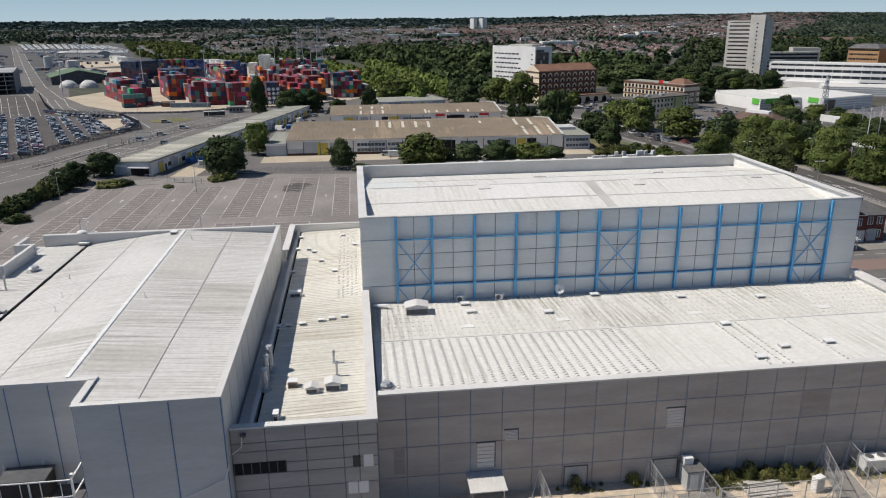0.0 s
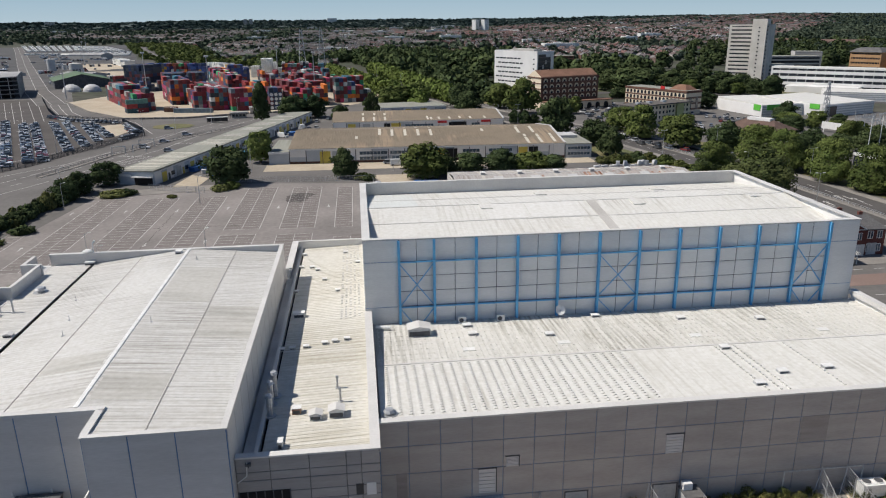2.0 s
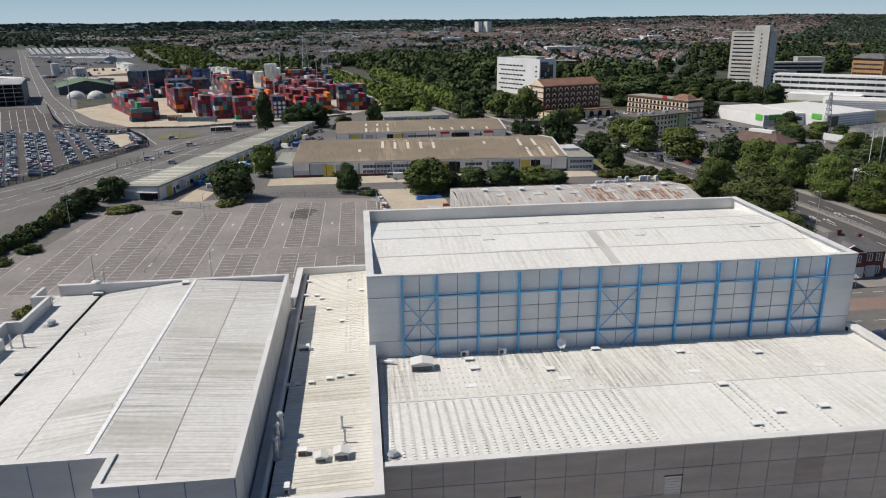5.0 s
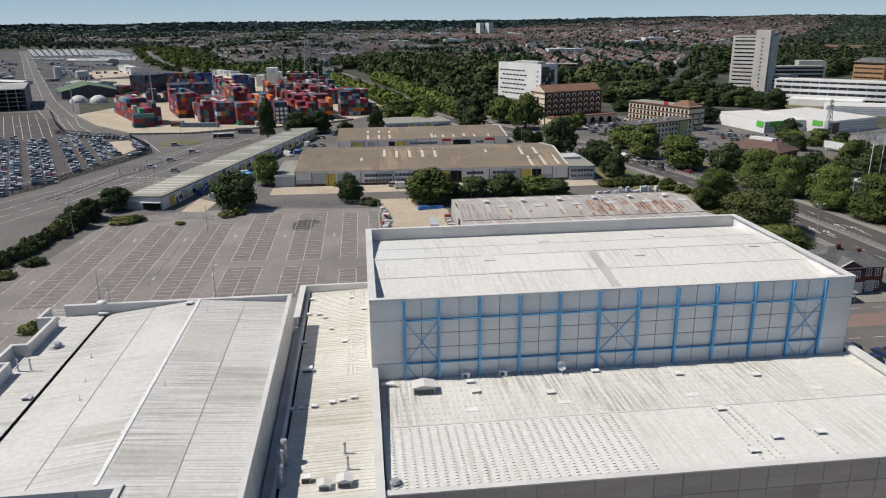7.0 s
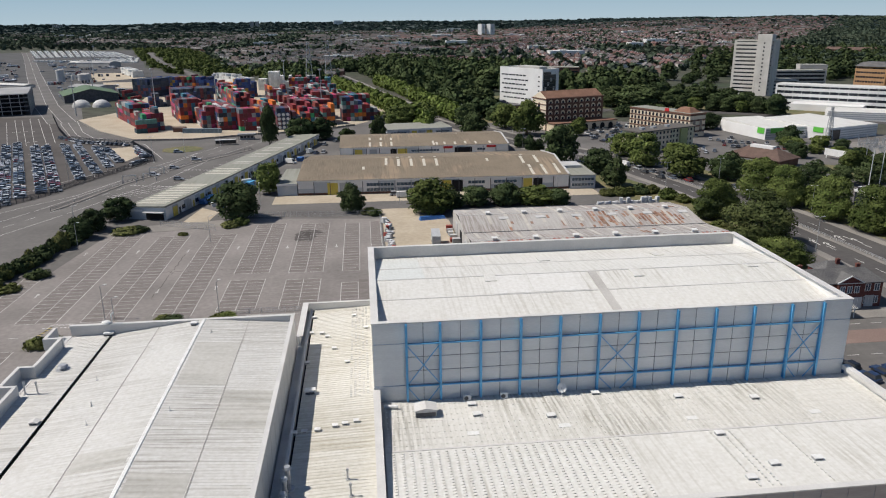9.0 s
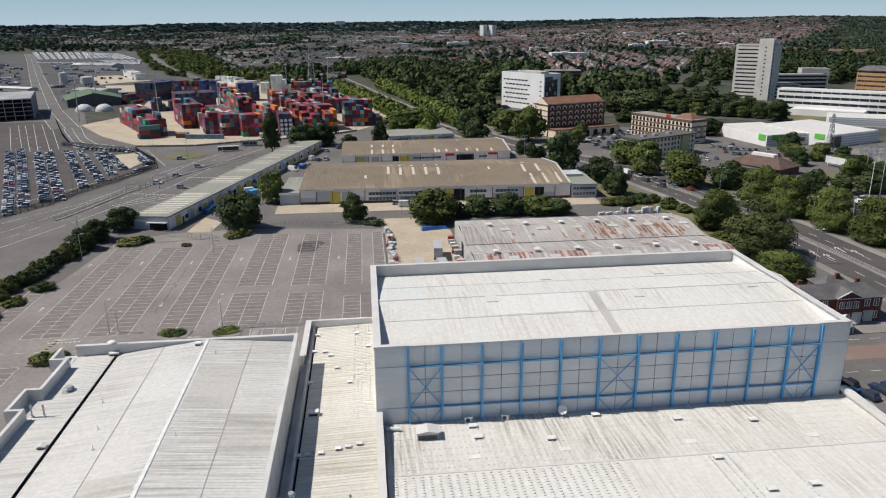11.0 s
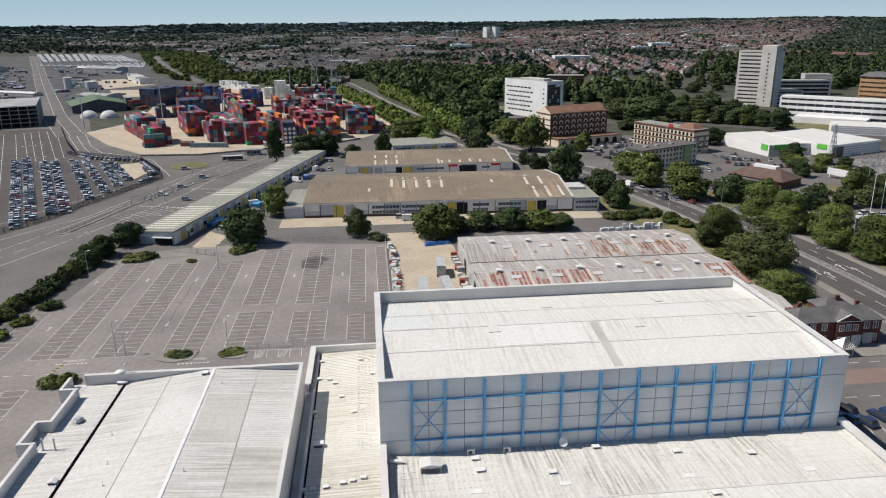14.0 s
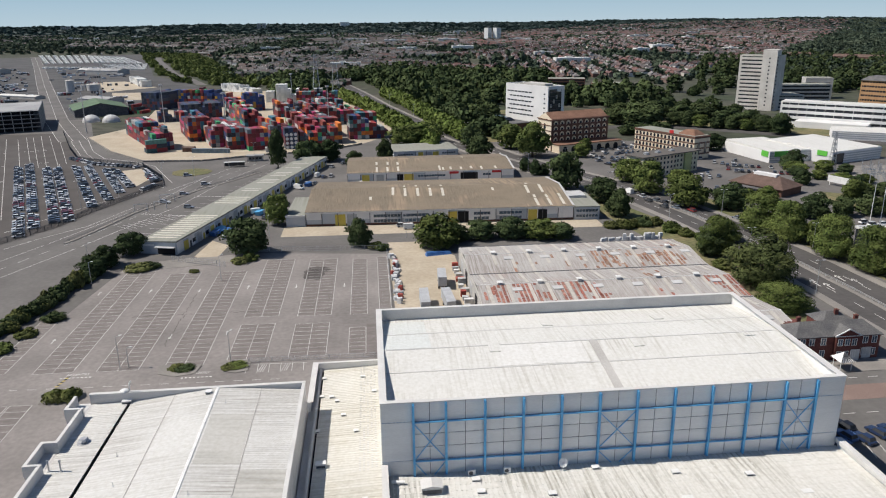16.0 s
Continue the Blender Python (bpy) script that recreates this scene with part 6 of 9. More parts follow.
def make_tree(seed, h, r, material, size=0.35, density=25.0, low=0.25, name="tree", label="", category="tree", group=""):
    rng = np.random.default_rng(seed)
    t = thing(name, Matrix(), label, category, group)
    g = Geo()
    g.tube((0, 0, -0.1), (0.1, 0.05, h * 0.4), r * 0.075 + 0.08, r * 0.05 + 0.04, 8)
    for i in range(5):
        a = i * 1.26 + rng.uniform(0, 0.6)
        g.tube((0.05, 0.03, h * (0.22 + 0.04 * i)), (r * 0.55 * math.cos(a), r * 0.55 * math.sin(a), h * (0.48 + 0.06 * i)), r * 0.03 + 0.03, 0.03, 5)
    part("trunk", g, BARK, t)
    part("crown", cards_mesh("crown", leaf_cloud(rng, crown_lobes(rng, h, r, 24, low), density, size), material), material, t)
    return t


TREES = [make_tree(s, 12, 6.0, m, low=lo, label=lb, group="broad-leaved trees on the estate") for s, m, lo, lb in
         ((1, LEAF, 0.02, "full green broad-leaved tree in summer leaf"), (2, LEAF, 0.0, "bushy green tree with an uneven crown"), (3, LEAF_DARK, 0.02, "dark green dense tree in summer leaf"),
          (4, LEAF, 0.05, "rounded mid-green street tree"), (5, LEAF_DARK, 0.0, "dark bushy tree standing by the road"))]
BIG_TREES = [make_tree(s, 12, 6.0, m, 0.18, 82.0, lo, label=lb, group="broad-leaved trees on the estate") for s, m, lo, lb in
             ((6, LEAF, 0.0, "large full green tree beside the road"), (7, LEAF_DEEP, 0.0, "large dark dome-shaped tree beside the sheds"))]
BUSHES = [make_tree(s, 2.0, 2.2, m, 0.2, 70, 0.0, "bush", lb, "bush", "bushes round the car park") for s, m, lb in
          ((11, LEAF_OLIVE, "low olive-green shrub on the kerb island"), (12, LEAF_DARK, "dark green low shrub"), (13, LEAF, "green low shrub beside the tarmac"))]
WEEDS = [make_tree(s, 2.0, 2.2, m, 0.11, 40, 0.0, "weed", lb, "weeds", "weeds in the yard") for s, m, lb in
         ((14, LEAF_OLIVE, "straggly yellow-green weed by the wall"), (15, WEED_LEAF, "dry leafy weed by the wall"))]
_turn = random.Random(8)
_used = set()


def plant(x, y, h, r, kind, base_h=12.0, base_r=6.0, z=0.0, stock=TREES):
    src = stock[kind % len(stock)]
    m = pose(x, y, z, 0, 0, _turn.uniform(0, 360))
    s = (r / base_r, r / base_r * _turn.uniform(0.9, 1.1), h / base_h)
    ob = src if src.name not in _used else copy_thing(src, m)
    _used.add(src.name)
    ob.matrix_basis = m @ Matrix.Diagonal((*s, 1))
    return ob


# by the car park and the long warehouse
for i, (x, y, h, r) in enumerate([(-43, 250, 13, 7.2), (-37, 286, 13, 5), (-5, 253, 10, 4.3), (22, 249, 12, 8.8), (39, 257, 7, 6), (50, 257, 7.5, 6.5), (60, 255, 7, 6.5), (68, 253, 6, 5), (30, 255, 6, 5),
                                  (-83, 254, 8, 5), (-87, 242, 7, 5), (-88, 233, 7, 4)]):
    plant(x, y, h, r, (2, 0, 4, 1, 2, 4, 0, 2, 4, 2, 4, 2)[i])
# behind the units and by the container yard
for i, (x, y, h, r) in enumerate([(-50, 403, 22, 5), (-35, 416, 13, 8), (-23, 420, 12, 7), (-9, 400, 9, 5), (8, 406, 14, 5), (23, 462, 14, 12), (38, 476, 14, 10), (63, 452, 14, 7), (62, 413, 14, 8), (86, 444, 16, 9),
                                  (93, 415, 19, 10), (80, 374, 7, 3), (83, 363, 8, 3), (87, 362, 6, 3), (90, 330, 18, 8)]):
    plant(x, y, h, r, (2, 2, 4, 2, 4, 0, 1, 4, 2, 0, 3, 4, 4, 4, 2)[i])
# along the carriageway
for i, (x, y, h, r) in enumerate([(99, 305, 11, 7), (98, 280, 11, 5), (124, 342, 12, 7), (125, 318, 15, 8), (132, 291, 13, 9), (114, 229, 13.5, 6.5), (124, 243, 7, 6), (112, 228, 9, 5), (114, 199, 16, 10), (109, 180, 7.5, 7.5),
                                  (147, 284, 11, 6), (142, 252, 15, 8), (145, 240, 15, 7), (150, 242, 10, 5), (150, 221, 15, 7), (154, 206, 15, 8), (154, 232, 11, 6), (173, 267, 10, 6), (186, 269, 8, 5), (156, 190, 15, 8)]):
    if i in (5, 6, 8, 9, 11, 12, 13, 14, 15, 19):
        plant(x, y, h, r, (2, 4, 0, 1, 3, 0, 0, 4, 1, 0, 4, 0, 0, 0, 0, 0, 1, 4, 2, 0)[i], stock=BIG_TREES)
        continue
    plant(x, y, h, r, (2, 4, 0, 1, 3, 2, 1, 4, 2, 1, 4, 0, 1, 3, 0, 3, 1, 4, 2, 3)[i])
# round the hotels and the shops
for i, (x, y, h, r) in enumerate([(203, 420, 10, 8), (222, 365, 9, 5.5), (214, 352, 6, 5), (231, 352, 6, 5), (238, 345, 5, 4), (226, 318, 5, 4), (143, 327, 9, 6), (267, 497, 14, 10), (259, 512, 14, 11), (275, 470, 15, 8),
                                  (252, 545, 13, 14), (199, 526, 18, 15), (188, 542, 15, 13), (120, 408, 9, 4.5), (128, 428, 8, 4), (143, 462, 7, 5), (236, 540, 14, 12), (222, 560, 14, 12), (205, 560, 14, 12)]):
    plant(x, y, h, r, (2, 4, 0, 0, 2, 4, 0, 2, 4, 2, 4, 2, 4, 0, 1, 4, 2, 4, 2)[i])
# belts along the ring road and bushes by the shops
for i, (x, y, h, r) in enumerate([(223, 523, 10, 6), (230, 517, 9, 5.5), (238, 511, 10, 6), (247, 504, 9, 5.5), (255, 498, 10, 6), (263, 492, 9, 5.5), (272, 485, 11, 6.5), (281, 479, 10, 6), (174, 486, 7, 6), (183, 482, 8, 7), (193, 483, 8, 7), (204, 494, 7, 6),
                                  (254, 606, 12, 7), (262, 594, 12, 7), (270, 582, 12, 7), (279, 571, 11, 6), (288, 559, 11, 6), (229, 396, 5, 4), (218, 362, 7, 5), (214, 346, 6, 5), (213, 296, 6, 4), (220, 309, 5, 4), (161, 297, 5.5, 4.5), (171, 299, 5.5, 4.5), (205, 291, 10, 4.5)]):
    plant(x, y, h, r, (2, 4, 0, 4, 2, 0, 4, 2, 4, 2, 4, 2, 4, 2, 4, 2, 2, 1, 2, 0, 4, 0, 1, 3, 0)[i])
# trees round the restaurant and behind its lane
for i, (x, y, h, r) in enumerate([(196.5, 269, 8, 5), (202, 268, 7.5, 4.5), (218, 300, 5.5, 4.5), (224, 298, 6, 4.5), (231, 297, 5.5, 4.5), (211, 344, 5, 4), (217, 334, 5, 4), (225, 328, 4.5, 4), (202.5, 324, 7, 4.5), (148, 292, 8, 5.5), (233, 322, 4.5, 4)]):
    plant(x, y, h, r, (4, 2, 0, 4, 0, 2, 0, 0, 4, 4, 0)[i])
# hedge between car park and dock road, and shrubs
for i in range(34):
    f = i / 33
    plant(-88 - 12 * f + _turn.uniform(-1.2, 1.2), 234 - 66 * f + _turn.uniform(-1.2, 1.2), _turn.uniform(2.2, 4.4) * (1.3 if i % 6 == 0 else 0.85) * (1 - 0.35 * f), _turn.uniform(2.2, 3.4) * (1 - 0.2 * f), (0, 1, 1)[i % 3], 2.0, 2.2, 0, BUSHES)
for i, (x, y, h, r) in enumerate([(-75, 237, 1.8, 4.4), (-72, 238, 1.6, 3), (-44, 240, 1.8, 3), (-41, 242, 2, 2.4), (-57, 232, 0.9, 1.6), (-46, 163.5, 0.9, 2.0), (-44, 163, 0.8, 2.2), (-34, 162.5, 0.8, 2.1), (-32.2, 163, 0.9, 2.1), (-68, 152, 1.8, 2.6),
                                  (-65, 152, 2, 2.6), (-86, 197, 1.8, 3), (-89, 187, 1.6, 3), (-91, 178, 1.8, 3), (-93, 170, 1.6, 3), (0.5, 250, 2, 3), (3, 248, 1.8, 2.4), (110, 215, 2.2, 4), (118, 245, 2, 4), (95, 263, 3, 3.5), (99, 265, 2.6, 3), (103, 265, 3.2, 3.5), (108, 266, 2.8, 3), (110, 256, 3.2, 3.5), (113, 250, 2.6, 3), (90, 264, 2.4, 3)]):
    plant(x, y, h, r, (0, 1, 0, 2, 0)[i % 5], 2.0, 2.2, 0, BUSHES)


def wood(name, label, spots, size, material, seed, density, lobes=6):
    """Many trees too far off to count, as one mesh of leaf cards."""
    rng = np.random.default_rng(seed)
    proto = []
    for s in range(6):
        r2 = np.random.default_rng(seed * 10 + s)
        proto.append(leaf_cloud(r2, crown_lobes(r2, 1.0, 0.5, lobes, 0.02), density, size))
    out = []
    for i, (x, y, h, r) in enumerate(spots):
        c = proto[int(rng.integers(6))]
        a = rng.uniform(0, 6.283)
        co, si = math.cos(a), math.sin(a)
        q = c * np.array((2 * r, 2 * r, h))
        q[:, 4] = c[:, 4]
        q = np.stack([q[..., 0] * co - q[..., 1] * si, q[..., 0] * si + q[..., 1] * co, q[..., 2]], -1)
        q[:, :4] += (x, y, land_z(x, y) - 0.3)
        out.append(q)
    ob = new(name, cards_mesh(name, np.concatenate(out), material))
    return tagged(ob, label, "trees", kind="stuff")


def scatter(n, seed, inside, h, r):
    rng = random.Random(seed)
    out = []
    while len(out) < n:
        p = inside(rng)
        if p:
            k = rng.uniform(0.7, 1.25)
            out.append((*p, h * k * rng.uniform(0.85, 1.15), r * k))
    return out


def beside(line, lo, hi, y0, y1):
    def f(rng):
        i = rng.randrange(len(line) - 1)
        a, b = Vector(line[i]), Vector(line[i + 1])
        t = rng.random()
        p = a.lerp(b, t)
        d = (b - a).normalized()
        p += Vector((d.y, -d.x)) * rng.uniform(lo, hi)
        return (p.x, p.y) if y0 < p.y < y1 else None
    return f


def area(x0, x1, y0, y1, keep=lambda x, y: True):
    def f(rng):
        x, y = rng.uniform(x0, x1), rng.uniform(y0, y1)
        return (x, y) if keep(x, y) else None
    return f


def road_gap(x, y):
    """Distance from the middle of the carriageway, beyond the junction."""
    best = 1e9
    for a, b in zip(CARRIAGEWAY[6:], CARRIAGEWAY[7:]):
        a, b = Vector(a), Vector(b)
        t = max(0, min(1, (Vector((x, y)) - a).dot(b - a) / (b - a).length_squared))
        best = min(best, (a.lerp(b, t) - Vector((x, y))).length)
    return best


def avenue(line, step, h, r, seed):
    """Trees in one row, evenly set."""
    rng = random.Random(seed)
    out = []
    for (ax, ay), (bx, by) in zip(line, line[1:]):
        n = int(math.hypot(bx - ax, by - ay) / step)
        for i in range(n):
            k = rng.uniform(0.85, 1.15)
            out.append((ax + (bx - ax) * i / n + rng.uniform(-1, 1), ay + (by - ay) * i / n + rng.uniform(-1, 1), h * k, r * k))
    return out


wood("avenue_trees", "bright green rows of trees along the carriageway", avenue([(39, 440), (29, 492), (17, 560), (0, 652), (-28, 770)], 6.5, 11.5, 5.6, 31) + avenue([(66, 456), (52, 540), (38, 665), (15, 790)], 6.5, 11.5, 5.6, 32), 0.075, LEAF_BRIGHT, 41, 820)
wood("woodland", "dark dense belt of woodland behind the estate", scatter(470, 33, area(-130, 330, 640, 1000, lambda x, y: road_gap(x, y) > 36 and x > -0.1 * y - 20 + (0 if y > 760 else 75) and not (90 < x < 180 and y < 660) and not (150 < x < 290 and 740 < y < 850) and (x < 0.25 * y or y < 750)
     and not (x > 290 and y < 720) and x < 0.42 * y - 20), 15, 8), 0.085, LEAF_DARK, 42, 480)
wood("woodland", "dark trees behind the offices and the park", scatter(420, 34, area(200, 900, 560, 1300, lambda x, y: x > 0.36 * y and (x > 0.46 * y or y < 770) and not (290 < x < 520 and y < 720)), 14, 8), 0.085, LEAF_DARK, 43, 440)
SIDINGS = [(-560, 1950), (-531, 1864), (-427, 1516), (-338, 1246), (-271, 1056), (-235, 990), (-200, 965), (-160, 925), (-120, 895), (-74, 850), (-30, 860), (-60, 990), (-185, 1095), (-290, 1480), (-400, 1833)]
SIDE_ROAD = [(-470, 1760), (-438, 1639), (-372, 1430), (-295, 1186), (-244, 1068), (-209, 972)]


def inside(poly, x, y):
    hit = False
    for (ax, ay), (bx, by) in zip(poly, poly[1:] + poly[:1]):
        if (ay > y) != (by > y) and x < ax + (bx - ax) * (y - ay) / (by - ay):
            hit = not hit
    return hit


def off_line(line, x, y):
    return min((Vector(a).lerp(Vector(b), max(0, min(1, (Vector((x, y)) - Vector(a)).dot(Vector(b) - Vector(a)) / (Vector(b) - Vector(a)).length_squared))) - Vector((x, y))).length for a, b in zip(line, line[1:]))


strip("side_road", SIDE_ROAD, -6, 6, 0.1, ROAD, "grey road curving between the trees beyond the containers")
wood("woodland", "dark belt of trees beside the dock sidings", scatter(620, 35, area(-570, -20, 840, 1960, lambda x, y: inside(SIDINGS, x, y) and off_line(SIDE_ROAD, x, y) > 11), 8.5, 6.0), 0.10, LEAF, 44, 190, 4)
wood("woodland", "dark trees beside the white hotel", scatter(60, 36, area(58, 110, 480, 640, lambda x, y: road_gap(x, y) > 16 and not inside([(84, 520), (150, 520), (150, 620), (96, 600)], x, y)), 11, 6.5), 0.085, LEAF_DARK, 47, 420)
wood("woodland", "dark wood rising behind the avenue", scatter(150, 37, area(-40, 190, 990, 1190, lambda x, y: y < 1190 - abs(x - 50) * 1.4), 14, 8), 0.085, LEAF_DARK, 48, 300)


# ---------------------------------------------------------------- the town beyond
def town_starts(r):
    """Where the houses begin, by the bearing as x over y."""
    return float(np.interp(r, (-0.30, -0.22, -0.17, -0.06, -0.03, 0.0, 0.05, 0.085, 0.17, 0.25, 0.30, 0.36, 0.42, 0.50, 0.56, 0.62, 0.65, 0.68),
                           (2150, 1880, 1090, 850, 920, 1150, 1230, 1040, 1000, 880, 960, 980, 860, 1180, 1320, 1750, 2100, 4000)))


def build_town():
    rng = random.Random(77)
    walls, grey_roofs, red_roofs, green = Geo(), Geo(), Geo(), []
    size = 340
    for ci in range(-7, 8):
        for cj in range(2, 11):
            cx, cy = ci * size, cj * size
            turn = rng.choice((0.0, 0.12, -0.2, 0.45, -0.5, 0.9, 1.45, 1.7))
            co, si = math.cos(turn), math.sin(turn)
            v, side = -250.0, 0
            while v < 250:
                u = -250 + rng.uniform(0, 12)
                while u < 250:
                    n = rng.choice((1, 2, 2, 2, 3, 4))
                    L, D = rng.uniform(6.0, 7.5) * n + 1.5, rng.uniform(7.0, 9.0)
                    x, y = cx + co * u - si * v, cy + si * u + co * v
                    u0, u = u, u + L + rng.uniform(2, 6)
                    if abs(x - cx) > size / 2 or abs(y - cy) > size / 2 or y < 700 or y > 3450 or not -0.52 < x / y < 0.72:
                        continue
                    r = x / y + 0.05 * noise.noise((x / 300, y / 300, 4.0))
                    park = noise.noise((x / 260, y / 260, 7.7)) < -0.34 or (r < -0.03 and noise.noise((x / 150, y / 150, 2.2)) < 0.02 and y > 1350)
                    if y < town_starts(r) or park or rng.random() < 0.16 or (330 < x < 430 and 2130 < y < 2280):
                        if y > town_starts(r) - 40 or (r > 0.3 and y > 1000):
                            green.append((x, y, 1.0))
                        continue
                    z0 = land_z(x, y)
                    h, rh = rng.uniform(4.8, 5.6), rng.uniform(2.4, 3.3)
                    P = lambda p, q, w: (x + co * p - si * q, y + si * p + co * q, z0 + w)
                    walls.hull8([P(0, 0, -1.5), P(L, 0, -1.5), P(L, D, -1.5), P(0, D, -1.5), P(0, 0, h), P(L, 0, h), P(L, D, h), P(0, D, h)])
                    k = 0.4
                    roofs = red_roofs if r > 0.06 + rng.uniform(-0.08, 0.08) else grey_roofs
                    i = len(roofs.v)
                    hip = 2.5 if rng.random() < 0.35 else 0.0
                    roofs.v += [P(-k, -k, h - 0.2), P(L + k, -k, h - 0.2), P(L + k, D + k, h - 0.2), P(-k, D + k, h - 0.2), P(-k + hip, D / 2, h + rh), P(L + k - hip, D / 2, h + rh)]
                    roofs.f += [(i, i + 1, i + 5, i + 4), (i + 2, i + 3, i + 4, i + 5), (i + 1, i + 2, i + 5), (i + 3, i, i + 4), (i + 3, i + 2, i + 1, i)]
                    if y < 2000:
                        for c in range(n):
                            p = (c + 0.95) * L / n - 0.5
                            walls.hull8([P(p, D / 2 - 0.5, h + rh - 0.9), P(p + 0.9, D / 2 - 0.5, h + rh - 0.9), P(p + 0.9, D / 2 + 0.5, h + rh - 0.9), P(p, D / 2 + 0.5, h + rh - 0.9),
                                         P(p, D / 2 - 0.5, h + rh + 0.9), P(p + 0.9, D / 2 - 0.5, h + rh + 0.9), P(p + 0.9, D / 2 + 0.5, h + rh + 0.9), P(p, D / 2 + 0.5, h + rh + 0.9)])
                    for _ in range(rng.choice((1, 1, 2, 2)) if y < 1900 else rng.choice((1, 1, 1, 2))):
                        w = v + (rng.uniform(13, 20) if side == 1 else rng.uniform(-13, -5))
                        p = u0 + rng.uniform(0, L)
                        green.append((cx + co * p - si * w, cy + si * p + co * w, rng.uniform(0.5, 1.0)))
                v += 20 if side == 0 else 31
                side = 1 - side
    t = thing("terraced_town", Matrix(), "red-brown roofed suburb of terraced houses among trees", "houses", kind="stuff")
    tagged(part("house_walls", walls, HOUSE_WALL, t), kind="stuff")
    tagged(part("house_roofs", grey_roofs, HOUSE_ROOF, t), kind="stuff")
    tagged(part("house_roofs", red_roofs, HOUSE_ROOF_RED, t, "red-brown tiled roofs"), kind="stuff")
    big = Geo()
    for i in range(52):
        y = rng.uniform(1250, 3300)
        x = rng.uniform(-0.5, 0.56) * y
        if y < town_starts(x / y) + 150:
            continue
        w, d, h, z = rng.uniform(25, 70), rng.uniform(12, 25), rng.uniform(7, 12), land_z(x, y)
        big.box(x, y, z - 2, x + w, y + d, z + h)
        big.box(x + w * 0.3, y + d * 0.3, z + h, x + w * 0.5, y + d * 0.6, z + h + 2)
    tagged(part("large_blocks", big, WHITE_BOX_PAINT, t, "pale larger roofs among the houses"), kind="stuff")
    far = []
    r2 = random.Random(5)
    while len(far) < 5200:
        d = r2.uniform(2700, 4850)
        a = r2.uniform(-0.62, 0.70)
        if d > (3350 if a < 0.35 else 3150 if a < 0.52 else 2700) + r2.uniform(-150, 150):
            far.append((d * math.sin(a), d * math.cos(a)))
    for _ in range(1000):
        y = r2.uniform(1990, 3300)
        green.append((r2.uniform(-0.58, -0.25) * y, y, 1.0))
    woods = []
    for _ in range(1500):
        y = r2.uniform(950, 2900)
        r = 0.52 + 0.24 * r2.random() ** 0.75
        if y < town_starts(r) - 20:
            if abs(r * y - 775) < 62 and abs(y - 1230 + 0.5 * (r * y - 775)) < 60:
                continue
            woods.append((r * y, y, r2.uniform(9, 13), r2.uniform(6, 9)))
    spots = [(x, y, r2.uniform(8, 12) * k, r2.uniform(5, 8) * k) for x, y, k in green]
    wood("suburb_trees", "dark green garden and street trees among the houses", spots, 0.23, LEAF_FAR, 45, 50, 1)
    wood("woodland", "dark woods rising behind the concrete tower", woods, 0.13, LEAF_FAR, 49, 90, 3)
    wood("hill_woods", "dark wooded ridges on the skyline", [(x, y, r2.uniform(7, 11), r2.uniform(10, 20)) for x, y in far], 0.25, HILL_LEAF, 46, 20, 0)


build_town()


# ---------------------------------------------------------------- painted marks
def paint(name, rects, label, material=None, z=0.075):
    """Thin painted bars on the ground: each from a to b, w wide."""
    g = Geo()
    for (xa, ya), (xb, yb), w in rects:
        d = Vector((xb - xa, yb - ya)).normalized() * (w / 2)
        q = [(xa - d.y, ya + d.x), (xa + d.y, ya - d.x), (xb + d.y, yb - d.x), (xb - d.y, yb + d.x)]
        g.hull8([(x, y, z - 0.012) for x, y in q] + [(x, y, z) for x, y in q])
    return solid(name, g, material or PAINT, label, "road marking", "painted marks on the car park", "structure")


def bay_block(x0, x1, y0, y1, both=True):
    """A block of parking bays, one or two rows deep."""
    r = []
    n = max(1, round((y1 - y0) / 2.42))
    for i in range(n + 1):
        y = y0 + (y1 - y0) * i / n
        r.append(((x0, y), (x1, y), 0.085))
    for x in ([x0, (x0 + x1) / 2, x1] if both else [x0, x1]):
        r.append(((x, y0), (x, y1), 0.11))
    sheet("bay_surface", [(x0, y0), (x1, y0), (x1, y1), (x0, y1)], 0.066, BAY_ASPHALT, "browner worn tarmac of a parking bay block", "car park")
    paint("bay_marking", r, "white painted lines of a parking bay block")


for x0, x1, y0, y1 in ((-78.1, -69.3, 164.5, 234), (-64.0, -54.7, 164, 231), (-49.0, -40.4, 164.5, 231), (-35.3, -26.5, 166.5, 187.2), (-35.3, -26.2, 192.4, 241.2), (-21.1, -12.3, 166.3, 186), (-21.1, -12.1, 191.5, 240)):
    bay_block(x0, x1, y0, y1)
for x0, x1, y0, y1 in ((-7.0, -2.8, 166.2, 182), (-7.0, -2.4, 191, 238.5), (-89.0, -84.5, 165.5, 196), (1.0, 4.2, 190, 240), (-82, -77, 132, 150), (-76.5, -72, 132, 150), (-95, -90, 90, 150)):
    bay_block(x0, x1, y0, y1, False)
paint("bay_marking", [((-30 + i * 2.6, 159.2), (-30.2 + i * 2.6, 163.6), 0.12) for i in range(6)] + [((-30, 163.7), (-16.5, 163.0), 0.12)], "white lines of the front row of bays")
paint("hatch_marking", [((-27.2 + i * 0.5 + k, 159.6), (-26.6 + i * 0.5 + k, 163.2), 0.14) for i in range(3) for k in (0, 5.3)], "faded pale hatching between two bays")
